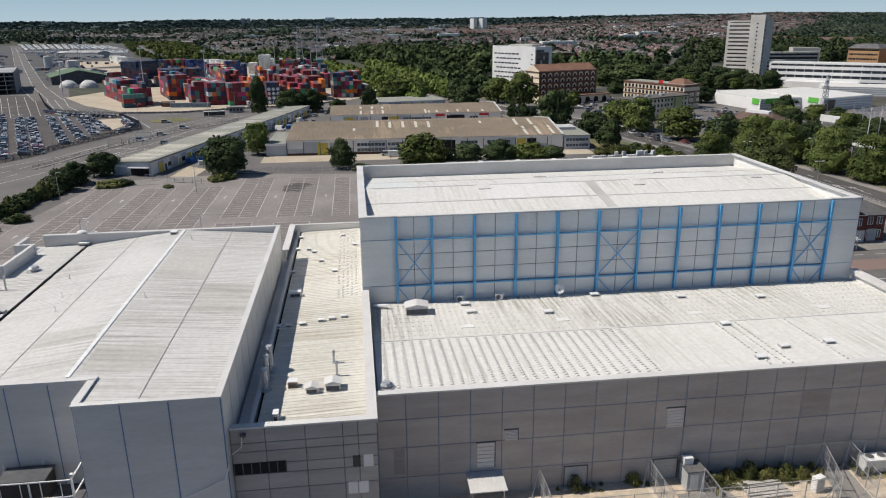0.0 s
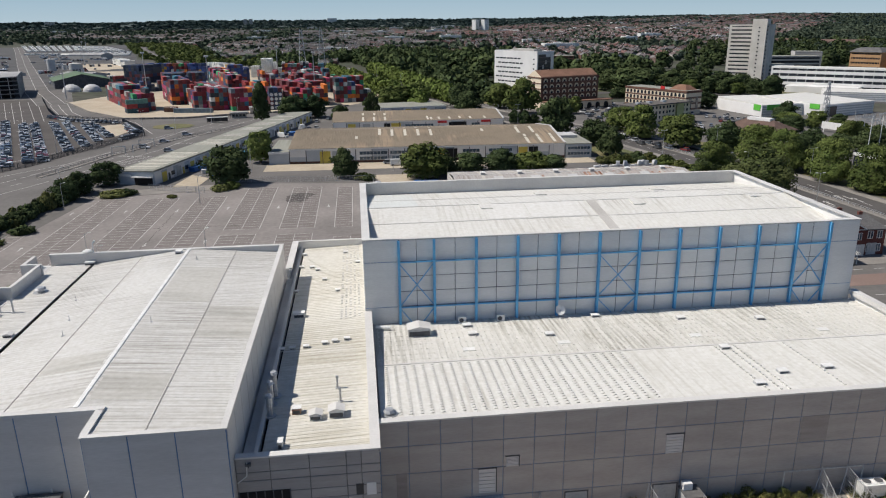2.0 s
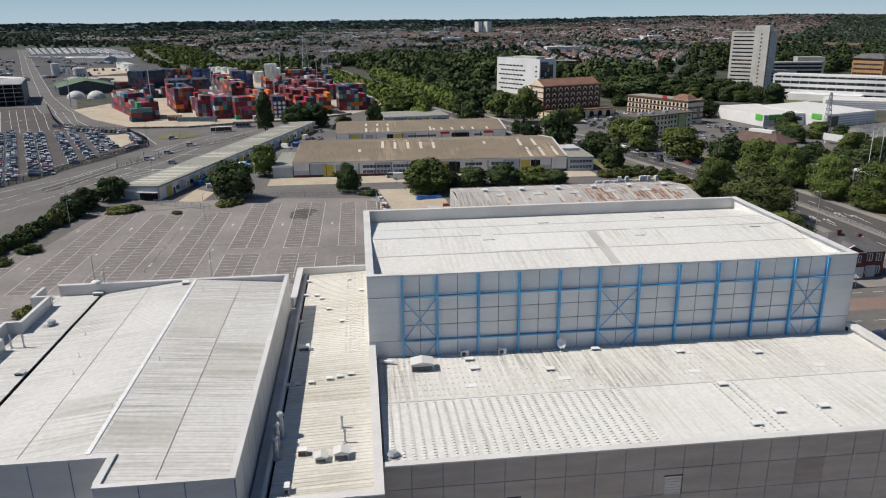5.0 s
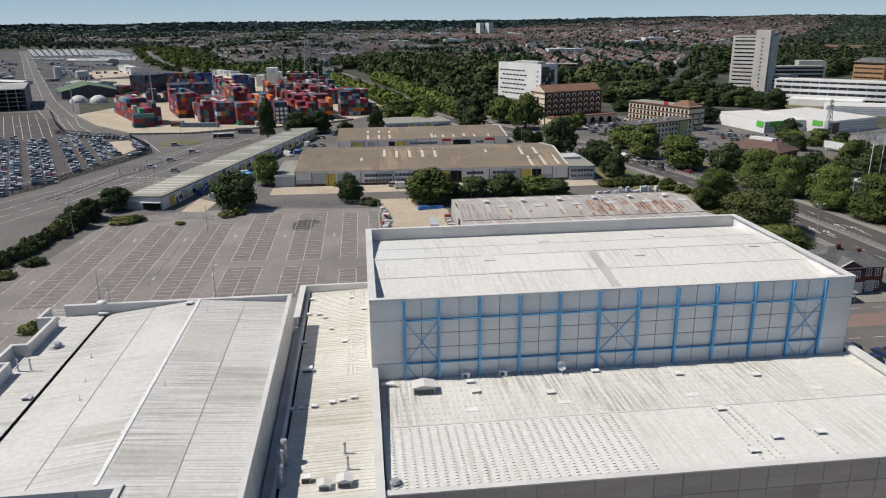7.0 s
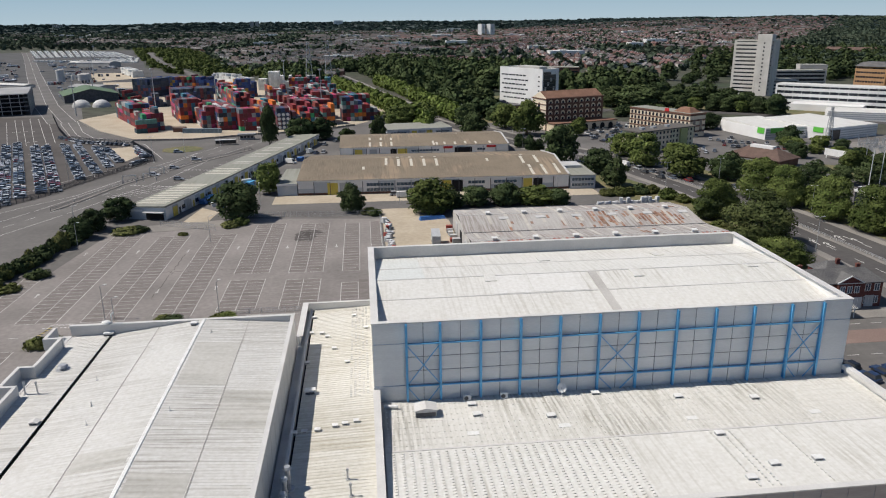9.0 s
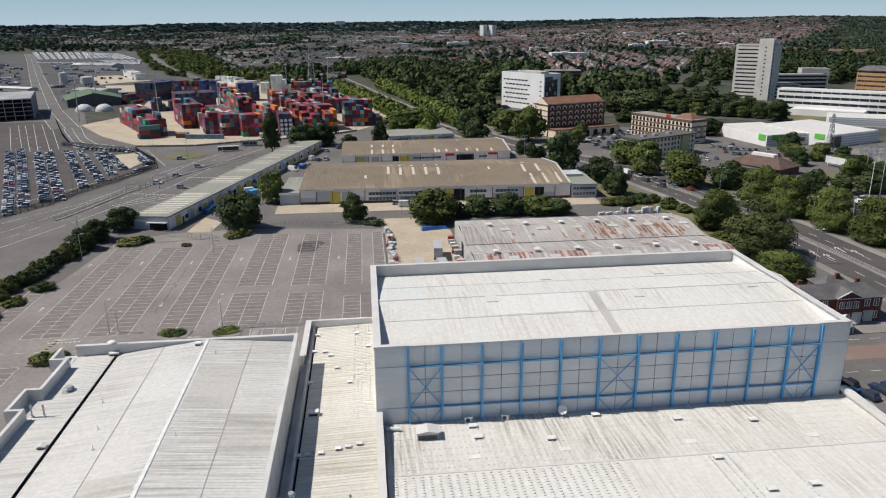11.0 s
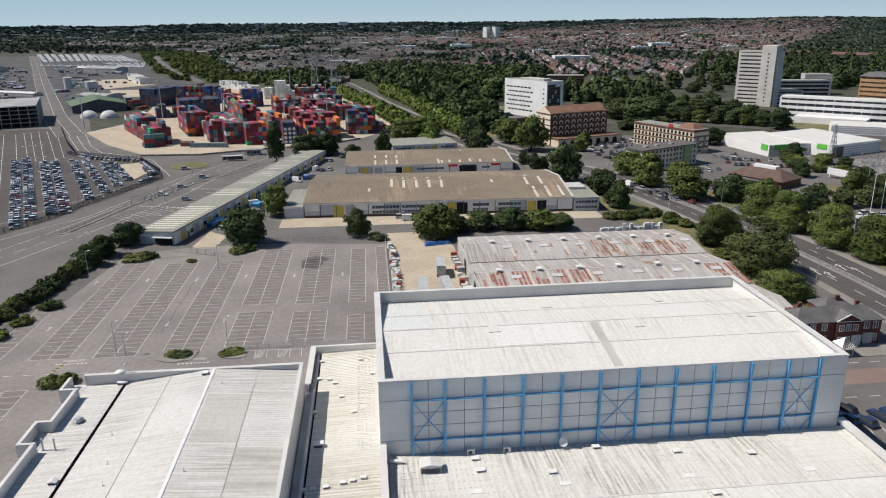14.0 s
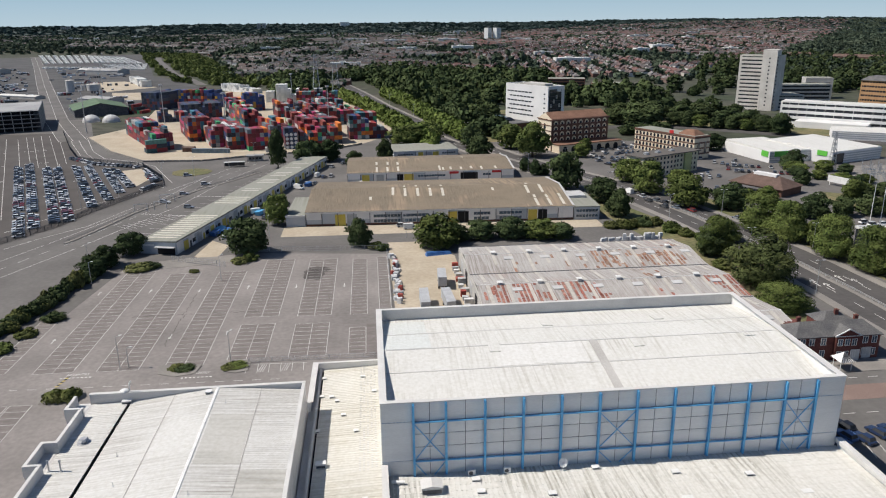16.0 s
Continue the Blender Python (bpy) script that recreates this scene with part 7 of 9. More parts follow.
paint("speed_hump", [((-70.4 + 0.12 * i, 157.6 + i * 0.62), (-69.8 + 0.12 * i, 157.9 + i * 0.62), 0.5) for i in range(0, 8, 2)], "yellow bands of a striped speed hump", YELLOW_PAINT, 0.12)
paint("speed_hump", [((-70.4 + 0.12 * i, 157.6 + i * 0.62), (-69.8 + 0.12 * i, 157.9 + i * 0.62), 0.5) for i in range(1, 8, 2)], "black rubber bands of a striped speed hump", RUBBER, 0.12)
for x, y, s in ((-80.7, 216, 1), (-66.2, 216, 1), (-51.8, 215, -1), (-37.8, 216, 1), (-23.5, 215, -1), (-9.2, 214, -1), (-80.6, 182.5, 1), (-52, 182, -1), (-38.1, 182.4, 1)):
    paint("arrow_marking", [((x, y - s * 1.4), (x, y + s * 0.6), 0.22), ((x - 0.3, y + s * 0.5), (x, y + s * 1.4), 0.28), ((x + 0.3, y + s * 0.5), (x, y + s * 1.4), 0.28)], "white painted direction arrow")
def words(text, x, y, size, turn, label):
    c = bpy.data.curves.new("lettering", 'FONT')
    c.body, c.size, c.extrude, c.align_x = text, size, 0.004, 'CENTER'
    ob = new("lettering", c)
    ob.matrix_basis = pose(x, y, 0.082, 0, 0, turn)
    c.materials.append(PAINT)
    me = bpy.data.meshes.new_from_object(ob)
    bpy.data.objects.remove(ob)
    ob = new("road_lettering", me)
    ob.matrix_basis = pose(x, y, 0.082, 0, 0, turn) @ Matrix.Diagonal((1, 1.5, 1, 1))
    return tagged(ob, label, "road marking", "", "structure")


words("NO ENTRY", -40.5, 160.2, 1.0, -4, "white NO ENTRY lettering painted on the road")
words("NO ENTRY", -67.5, 162.6, 1.0, 0, "white NO ENTRY lettering painted on the road")
paint("lane_marking", [((-100 + i * 4, 157.6 - i * 0.1), (-98 + i * 4, 157.5 - i * 0.1), 0.13) for i in range(20)], "broken white line of the access road")
paint("give_way_marking", [((-44 + i * 0.9, 158.6), (-43.5 + i * 0.9, 158.6), 0.45) for i in range(8)] + [((-71 + i * 0.9, 161.6), (-70.5 + i * 0.9, 161.6), 0.45) for i in range(8)], "white give-way dashes")
sheet("kerb_island", [(-50.4, 165.4), (-49.6, 161), (-45.5, 159.2), (-41.2, 160.4), (-40.6, 164.8)], 0.2, PAVING, "raised kerb island with low shrubs", "kerb")
sheet("kerb_island", [(-35.8, 165.0), (-35.2, 160.6), (-32.2, 159.6), (-29.6, 160.2), (-29.4, 165.2)], 0.2, PAVING, "raised kerb island with low shrubs", "kerb")
sheet("kerb_island", [(-72.2, 154.6), (-63, 154.8), (-62.2, 151.5), (-66, 149.8), (-71, 150.2)], 0.2, PAVING, "raised kerb island with low shrubs", "kerb")
sheet("verge", [(-80, 242), (-77, 233), (-70, 236), (-50, 240), (-40, 242), (-38, 248), (-62, 247)], 0.13, PAVING, "dusty kerbed strip behind the bays", "kerb")
STAIN = mat("worn_dark_tarmac", (0.055, 0.049, 0.045), (0.095, 0.085, 0.078), 0.35, rough=0.95, grain=0.3, grain_scale=1.2)
_blot = random.Random(31)
for cx, cy, rx, ry in ((-18.8, 226.3, 3.4, 6.4), (-17.6, 229.0, 3.6, 3.2), (-20.6, 223.0, 1.6, 3.0)):
    sheet("oil_stain", [(cx + rx * math.cos(k * 0.2094) * _blot.uniform(0.8, 1.12), cy + ry * math.sin(k * 0.2094) * _blot.uniform(0.8, 1.12)) for k in range(30)], 0.0705 + 0.0012 * _blot.random(), STAIN, "dark worn patch on the tarmac", "stain")
sheet("worn_patch", [(-2.6, 184), (4.4, 184), (4.4, 164), (-2.6, 164)], 0.068, BAY_ASPHALT, "dark worn corner of the tarmac", "stain")
CRACKS = random.Random(14)
paint("tar_crack", [((-65.5 + i * 1.4, 196.5 + CRACKS.uniform(-0.5, 0.5)), (-64.1 + i * 1.4, 196.5 + CRACKS.uniform(-0.5, 0.5)), 0.14) for i in range(24)] + [((-52 + CRACKS.uniform(-0.4, 0.4), 176 + i * 2), (-52 + CRACKS.uniform(-0.4, 0.4), 178 + i * 2), 0.14) for i in range(18)],
      "dark repaired cracks in the tarmac", DARK_TAR)

# lane marks of the dual carriageway and dock road
for off in (-5.6, 5.6):
    l, r = band(CARRIAGEWAY, off - 0.08, off + 0.08)
    rr = []
    for (ax, ay), (bx, by) in zip(l, l[1:]):
        L = math.hypot(bx - ax, by - ay)
        for k in range(int(L / 8)):
            t0, t1 = k * 8 / L, (k * 8 + 4) / L
            rr.append(((ax + (bx - ax) * t0, ay + (by - ay) * t0), (ax + (bx - ax) * t1, ay + (by - ay) * t1), 0.2))
    paint("lane_marking", rr, "broken white lane line of the carriageway", None, 0.105)
for x, y in ((130.1, 197.5), (132.6, 194.5), (140.0, 200.5), (143.0, 197.0)):
    paint("arrow_marking", [((x, y - 2.6), (x, y + 1.4), 0.36), ((x - 0.8, y + 1.2), (x + 0.05, y + 2.8), 0.45), ((x + 0.8, y + 1.2), (x - 0.05, y + 2.8), 0.45)], "large white lane arrow", None, 0.106)
rail = thing("guard_rail", Matrix(), "grey steel rail along the central kerb island", "guard rail")
for a, b in zip(CARRIAGEWAY[1:6], CARRIAGEWAY[2:7]):
    part("beam", Geo().bar((*a, 1.0), (*b, 1.0), 0.08), GALV, rail)
    part("beam", Geo().bar((*a, 0.65), (*b, 0.65), 0.06), GALV, rail)
    n = int(math.hypot(b[0] - a[0], b[1] - a[1]) / 2.5)
    for k in range(n):
        p = Vector(a).lerp(Vector(b), k / n)
        part("post", Geo().box(p.x - 0.05, p.y - 0.05, 0.19, p.x + 0.05, p.y + 0.05, 1.05), GALV, rail)
for off in (-8.5, 0.0, 8.5):
    l, r = band(DOCK_ROAD[2:], off - 0.1, off + 0.1)
    paint("lane_marking", [(a, b, 0.3) for a, b in zip(l, l[1:])], "white line of the dock road", None, 0.105)
PORT_LINES = [[(-216, 556), (-196, 508), (-167, 446)], [(-206, 543), (-186, 497), (-172, 466), (-160, 444)], [(-194, 530), (-171, 474), (-156, 448), (-134, 433), (-119, 418), (-98, 371)], [(-152, 446), (-128, 426), (-112, 398)]]
for l in PORT_LINES:
    paint("lane_marking", [(a, b, 0.3) for a, b in zip(l, l[1:])], "white edge line of the port road", None, 0.075)
for l in ([(-140, 288), (-129, 314), (-116, 341), (-99, 363)], [(-130, 266), (-122, 279), (-111, 294), (-102, 322)], [(-96, 352), (-84, 384)]):
    paint("lane_marking", [(a, b, 0.25) for a, b in zip(l, l[1:])], "white line along the port road", None, 0.075)
LANES = [(-146, 232), (-128, 275), (-108, 330), (-96, 385), (-78, 432)]
for off in (12, 19, 26):
    l, r = band(LANES, off - 0.1, off + 0.1)
    rr = []
    for (ax, ay), (bx, by) in zip(l, l[1:]):
        L = math.hypot(bx - ax, by - ay)
        step = 9 if off == 19 else 3
        for k in range(int(L / step)):
            t0, t1 = k * step / L, (k * step + (4.5 if step == 9 else 3)) / L
            rr.append(((ax + (bx - ax) * t0, ay + (by - ay) * t0), (ax + (bx - ax) * t1, ay + (by - ay) * t1), 0.22))
    paint("lane_marking", rr, "white lane line of the port road", None, 0.06)
paint("bay_marking", [((-99.5 + i * 1.55, 292 + i * 1.6), (-92.5 + i * 1.55, 286.5 + i * 1.6), 0.2) for i in range(11)] + [((-92 + i * 1.9, 268 + i * 6.4), (-80.5 + i * 1.9, 264.5 + i * 6.4), 0.18) for i in range(24)], "faded slanting lines of the lorry lanes", None, 0.055)
paint("bay_marking", [((-95.6 + i * 1.66, 310.3 - i * 0.48), (-94.6 + i * 1.66, 310.0 - i * 0.48), 0.6) for i in range(13)] + [((-80.9 + i * 1.65, 340.5 - i * 0.32), (-79.9 + i * 1.65, 340.3 - i * 0.32), 0.6) for i in range(10)], "dotted pale line across the lorry lanes", None, 0.056)
for a, b in (((-241, 533), (-192, 422)), ((-239, 541), (-187, 424)), ((-234, 540), (-183, 424)), ((-232, 548), (-180, 427)), ((-226, 547), (-138, 345)), ((-219, 545), (-171, 432)), ((-187, 425), (-138, 311)), ((-175, 432), (-127, 319)),
             ((-156, 421), (-116, 330)), ((-249, 534), (-150, 308)), ((-262, 530), (-160, 300))):
    paint("bay_marking", [(a, b, 0.24)], "pale line between the storage rows", None, 0.085)
for k in range(5):
    ox, oy = -133 - 19 * k, 300 + 44 * k
    paint("bay_marking", [((ox - 46 + i * 3.4, oy - 14 + i * 1.4), (ox - 44.6 + i * 3.4, oy - 13.4 + i * 1.4), 0.75) for i in range(18) if i % 6 < 4], "dotted white line across the storage rows", None, 0.086)
sheet("grass_island", [(-105, 400), (-101, 405), (-95, 407.5), (-88, 405), (-84, 399), (-85, 392), (-90, 388), (-97, 387), (-103, 391)], 0.18, GRASS, "dry yellowish oval traffic island", "kerb")
sheet("sand_patch", [(-133, 407), (-124, 411), (-112, 382), (-114, 364), (-119, 372)], 0.085, PALE_CONCRETE, "pale sandy square among the parked cars", "yard")
sheet("bus_lane", [(86, 132), (150, 132), (150, 138), (98, 138)], 0.05, mat("red_asphalt", (0.19, 0.135, 0.115), (0.23, 0.165, 0.14), 0.1, rough=0.95), "faded red surfaced bus lane", "road")
paint("lane_marking", [((92 + i * 5, 141), (94.5 + i * 5, 141), 0.16) for i in range(10)] + [((92 + i * 5, 127), (94.5 + i * 5, 127), 0.16) for i in range(10)] + [((78 + i * 2.6, 112), (79 + i * 2.6, 117), 0.12) for i in range(12)], "white lines of the front road", None, 0.056)
sheet("paved_court", [(92, 143.5), (125, 143.5), (125, 149.5), (92, 149.5)], 0.12, PAVING, "pale paved strip in front of the villa", "pavement")


# ---------------------------------------------------------------- shipping containers
def box_mesh(material, long=12.19):
    """One skin: long sides and doors sunk a little inside the corner posts."""
    w, h = 2.44, 2.59
    g = Geo()
    o = [(0, 0, 0), (long, 0, 0), (long, w, 0), (0, w, 0), (0, 0, h), (long, 0, h), (long, w, h), (0, w, h)]
    g.v += o
    g.f += [(3, 2, 1, 0), (4, 5, 6, 7)]
    for q, n in (((0, 1, 5, 4), (0, 1)), ((2, 3, 7, 6), (0, -1)), ((1, 2, 6, 5), (-1, 0)), ((3, 0, 4, 7), (1, 0))):
        c = [Vector(o[k]) for k in q]
        mid = sum(c, Vector()) / 4
        i = len(g.v)
        for p in c:
            d = mid - p
            e = Vector((math.copysign(0.16, d.x) if abs(d.x) > 0.01 else 0, math.copysign(0.16, d.y) if abs(d.y) > 0.01 else 0, math.copysign(0.14, d.z)))
            g.v.append(tuple(p + e + Vector((n[0], n[1], 0)) * 0.07))
        g.f += [(q[k], q[(k + 1) % 4], i + (k + 1) % 4, i + k) for k in range(4)] + [(i, i + 1, i + 2, i + 3)]
    return g.mesh("shipping_container", material)


BOX_40, BOX_20 = box_mesh(BOX_PAINT), box_mesh(BOX_PAINT, 6.06)
far_boxes, dark_boxes, white_boxes, blue_boxes = Geo(), Geo(), Geo(), Geo()
_stack = random.Random(61)
_count = 0


def stack_rows(x, y, turn, rows, low, high, near=0):
    """A long block: five boxes abreast, lying along the turned x axis one behind the other."""
    global _count
    a = radians(turn)
    co, si = math.cos(a), math.sin(a)
    for j in range(max(1, round(rows * 2.62 / 12.6))):
        level = _stack.randint(low, high)
        for i in range(5):
            tiers = max(low - 1, min(high, level + _stack.choice((-1, 0, 0, 0, 0, 1))))
            for k in range(tiers):
                short = _stack.random() < 0.4
                for s0 in ((0.0, 6.13) if short else (0.0,)):
                    u, v = j * 12.6 + s0, i * 2.5
                    px, py, pz = x + co * u - si * v, y + si * u + co * v, 0.07 + k * 2.6
                    long = 6.06 if short else 12.19
                    if j < near and _count < 290 and (j == 0 and s0 == 0 or k >= tiers - 1 or i == 4):
                        solid("shipping_container", BOX_20 if short else BOX_40, BOX_PAINT, "short painted steel container stacked in the yard" if short else "long painted steel container stacked in the yard",
                              "container", "stacked containers", m=pose(px, py, pz, 0, 0, turn))
                        _count += 1
                    else:
                        P = lambda s, w, z: (px + co * s - si * w, py + si * s + co * w, pz + z)
                        far_boxes.hull8([P(0, 0, 0), P(long, 0, 0), P(long, 2.44, 0), P(0, 2.44, 0), P(0, 0, 2.57), P(long, 0, 2.57), P(long, 2.44, 2.57), P(0, 2.44, 2.57)])


def stack_block(x, y, turn, rows, deep, low, high, kind='mix', near=0, step=None):
    """Rows side by side along the turned x axis, containers lying along its y axis, several tiers high."""
    global _count
    a = radians(turn)
    co, si = math.cos(a), math.sin(a)
    tiers0 = _stack.randint(low, high)
    for i in range(rows):
        if _stack.random() < 0.45:
            tiers0 = _stack.randint(low, high)
        for j in range(deep):
            tiers = max(1, min(high, tiers0 + _stack.choice((-2, -1, 0, 0, 0, 0, 0, 1)))) if step is None else max(1, high - int(i * step))
            for k in range(tiers):
                short = _stack.random() < 0.45
                for s0 in ((0.0, 6.13) if short else (0.0,)):
                    u, v = i * 2.62 + 2.5, j * 12.6 + s0
                    px, py, pz = x + co * u - si * v, y + si * u + co * v, 0.07 + k * 2.6
                    long = 6.06 if short else 12.19
                    if kind == 'mix' and i < near and _count < 290 and (j == 0 or k >= tiers - 1):
                        solid("shipping_container", BOX_20 if short else BOX_40, BOX_PAINT, "short painted steel container stacked in the yard" if short else "long painted steel container stacked in the yard",
                              "container", "stacked containers", m=pose(px, py, pz, 0, 0, turn + 90))
                        _count += 1
                    else:
                        g = far_boxes if kind == 'mix' else dark_boxes if kind == 'dark' else blue_boxes if kind == 'blue' else white_boxes
                        P = lambda s, w, z: (px - si * s - co * w, py + co * s - si * w, pz + z)
                        g.hull8([P(0, 0, 0), P(long, 0, 0), P(long, 2.44, 0), P(0, 2.44, 0), P(0, 0, 2.57), P(long, 0, 2.57), P(long, 2.44, 2.57), P(0, 2.44, 2.57)])


# long axes lie across the rows, which run away from the road
stack_rows(-122, 474, 117, 33, 3, 5, 3)
stack_block(-124, 466, 117, 3, 1, 1, 3, near=3)
stack_rows(-107, 507, 110, 19, 5, 6, 2)
stack_rows(-87.5, 480, 110, 26, 4, 5, 2)
stack_rows(-75.5, 470, 110, 26, 5, 5, 2)
stack_rows(-62.5, 465, 110, 5, 4, 5, 1)
stack_rows(-53, 497, 110, 15, 4, 5, 1)
stack_rows(-75.5, 537, 107, 42, 5, 6)
stack_block(-52, 462, 12, 3, 1, 4, 5, 'dark')
stack_block(-43, 464, 12, 2, 1, 3, 5, 'dark')
stack_block(-38, 476, 12, 8, 2, 4, 5, near=8)
stack_rows(-34, 507, 104, 16, 3, 5, 1)
stack_rows(-21, 509, 104, 18, 4, 5)
stack_block(-13, 495, 10, 10, 1, 3, 6, near=10, step=0.45)
stack_block(-10, 510, 10, 6, 1, 4, 6)
stack_block(-60, 562, 12, 22, 2, 4, 5)
stack_block(-48, 596, 12, 14, 1, 4, 6)
stack_block(-75, 624, 16, 18, 2, 4, 5)
stack_block(-149, 612, 20, 12, 2, 5, 5, 'dark')
stack_block(-166, 606, 20, 6, 1, 1, 4, 'dark')
stack_block(-205, 700, -20, 8, 2, 5, 6, 'dark')
stack_block(-212, 676, -20, 6, 1, 1, 3)
stack_block(-192, 722, -14, 9, 1, 5, 6, 'blue')
stack_block(-168, 716, -14, 6, 1, 5, 6)
stack_block(-152, 712, -14, 6, 1, 5, 6, 'blue')
stack_block(-170, 742, -10, 14, 1, 5, 6)
stack_block(-112, 672, 20, 8, 1, 4, 6, 'blue')
stack_block(-88, 728, 0, 4, 1, 7, 7, 'white')
stack_block(-75, 708, 0, 4, 1, 6, 6, 'white')
stack_block(-100, 745, 0, 3, 1, 3, 4, 'white')
stack_block(-170, 890, -50, 26, 1, 2, 3, 'white')
stack_block(-318, 1040, -65, 36, 1, 2, 3, 'white')
stack_block(-64, 676, 0, 14, 1, 5, 6)
stack_block(-66, 705, 0, 9, 1, 6, 6)
stack_block(-720, 1290, 20, 14, 2, 3, 5, 'dark')
t = thing("container_stacks", Matrix(), "mass of red, blue and orange containers stacked behind", "containers", kind="stuff")
tagged(part("coloured_box", far_boxes, BOX_PAINT_FAR, t), kind="stuff")
tagged(part("dark_box", dark_boxes, DARK_BOX_PAINT, t, "dark blue and black containers"), kind="stuff")
tagged(part("blue_box", blue_boxes, BLUE_BOX_PAINT, t, "dark blue containers"), kind="stuff")
tagged(part("white_box", white_boxes, WHITE_BOX_PAINT, t, "white refrigerated containers"), kind="stuff")
SLATE_BLUE_PAINT = mat("slate_blue_container_paint", (0.115, 0.165, 0.20), (0.165, 0.215, 0.245), 0.4, rough=0.65, grain=0.2, grain_scale=0.7)
BOX_EDGE = box_mesh(SLATE_BLUE_PAINT, 11.4)
for i in range(2):
    solid("shipping_container", BOX_EDGE, SLATE_BLUE_PAINT, "faded slate-blue container along the yard edge", "container", "containers along the edge", m=pose(-107.8 + i * 11.55, 457.8 - 1.9 * i, 0.07, 0, 0, -9))
t = thing("yard_cabin", pose(-114.5, 463, 0.06, 0, 0, -6), "low brown timber yard cabin beside the containers", "cabin")
pitched(t, 7.0, 4.0, 2.3, 3.0, BRICK_BROWN, TILE_DARK, 0.3)
t = thing("yard_cabin", pose(-63.0, 453.7, 0.06, 0, 0, 12), "low grey yard cabin beside the tall tree", "cabin")
pitched(t, 6.0, 3.6, 2.4, 3.0, GREY_WALL, GREY_SHEET_ROOF, 0.3)


for i in range(3):
    for k in range(4):
        a = radians(12)
        u = 2.5 + i * 2.62 - 2.2
        x, y = -52 + math.cos(a) * u, 462 + math.sin(a) * u
        solid("cooling_end", Geo().tube((1.0, -0.12, 1.25), (1.0, -0.02, 1.25), 1.0, 1.0, 10), WHITE_METAL, "white cooling end of a refrigerated container", "container end", "cooling ends", m=pose(x, y, 0.07 + k * 2.6, 0, 0, 12))


# ---------------------------------------------------------------- cars
def wheel_mesh():
    return Geo().tube((0, -0.1, 0), (0, 0.1, 0), 0.32, 0.32, 12).mesh("wheel", RUBBER)


WHEEL = wheel_mesh()


def make_car(name="car", length=4.4, width=1.78, height=1.48, label="parked car in faded paint", group="parked cars", material=None, van=False):
    material = material or CAR_PAINT
    t = thing(name, Matrix(), label, "van" if van else "car", group)
    L, W, H = length / 2, width / 2, height
    g = Geo()
    belt = 0.82 if not van else 1.05
    prof = [(-L, 0.28), (-L, belt - 0.12), (-L * 0.86, belt), (L * 0.45, belt), (L * 0.93, belt - 0.16), (L, 0.6), (L, 0.28)]
    for s in (-1, 1):
        g.v += [(x, s * (W - (0.06 if z > belt - 0.15 else 0.0)), z) for x, z in prof]
    n = len(prof)
    g.f += [tuple(range(n)), tuple(range(2 * n - 1, n - 1, -1))] + [(i, n + i, n + (i + 1) % n, (i + 1) % n) for i in range(n)]
    rear, front = (-L * 0.78, L * 0.08) if not van else (-L * 0.97, L * 0.42)
    g.box(rear + 0.05, -W + 0.25, H - 0.08, front - 0.06, W - 0.25, H)
    part("body", g, material, t)
    lo, hi = (-L * 0.88, L * 0.36) if not van else (-L * 0.985, L * 0.72)
    g = Geo().hull8([(lo, -W + 0.1, belt - 0.02), (hi, -W + 0.1, belt - 0.02), (hi, W - 0.1, belt - 0.02), (lo, W - 0.1, belt - 0.02),
                     (rear, -W + 0.24, H - 0.05), (front, -W + 0.24, H - 0.05), (front, W - 0.24, H - 0.05), (rear, W - 0.24, H - 0.05)])
    part("glasshouse", g, CAR_GLASS if not van else material, t, "dark glass")
    if van:
        part("windscreen", Geo().hull8([(hi - 0.1, -W + 0.2, belt + 0.05), (hi + 0.06, -W + 0.2, belt + 0.05), (hi + 0.06, W - 0.2, belt + 0.05), (hi - 0.1, W - 0.2, belt + 0.05),
                                        (front - 0.1, -W + 0.3, H - 0.2), (front + 0.08, -W + 0.3, H - 0.2), (front + 0.08, W - 0.3, H - 0.2), (front - 0.1, W - 0.3, H - 0.2)]), GLASS_DARK, t)
    for x in (-L * 0.62, L * 0.62):
        for s in (-1, 1):
            part("wheel", WHEEL, RUBBER, t, "", pose(x, s * (W - 0.09), 0.32))
    return t


CAR = make_car()
SUV = make_car("car", 4.6, 1.86, 1.68, "tall parked car in plain paint")
DARK_CAR_PAINT = mat("dark_car_paint", (0.3, 0.3, 0.3), palette=[(0.012, 0.013, 0.016), (0.02, 0.035, 0.08), (0.03, 0.03, 0.032), (0.05, 0.10, 0.22)], rough=0.22, grain=0.03, spec=0.6)
DARK_CAR = make_car("car", 4.4, 1.8, 1.5, "dark glossy car parked before the villa", "parked cars", DARK_CAR_PAINT)
VAN = make_car("van", 5.2, 2.0, 2.3, "white panel van on the estate", "vans on the estate", WHITE_METAL, True)
_parked = random.Random(23)
_first = {}


spare_cars, spare_cabins = Geo(), Geo()
_cars = 0


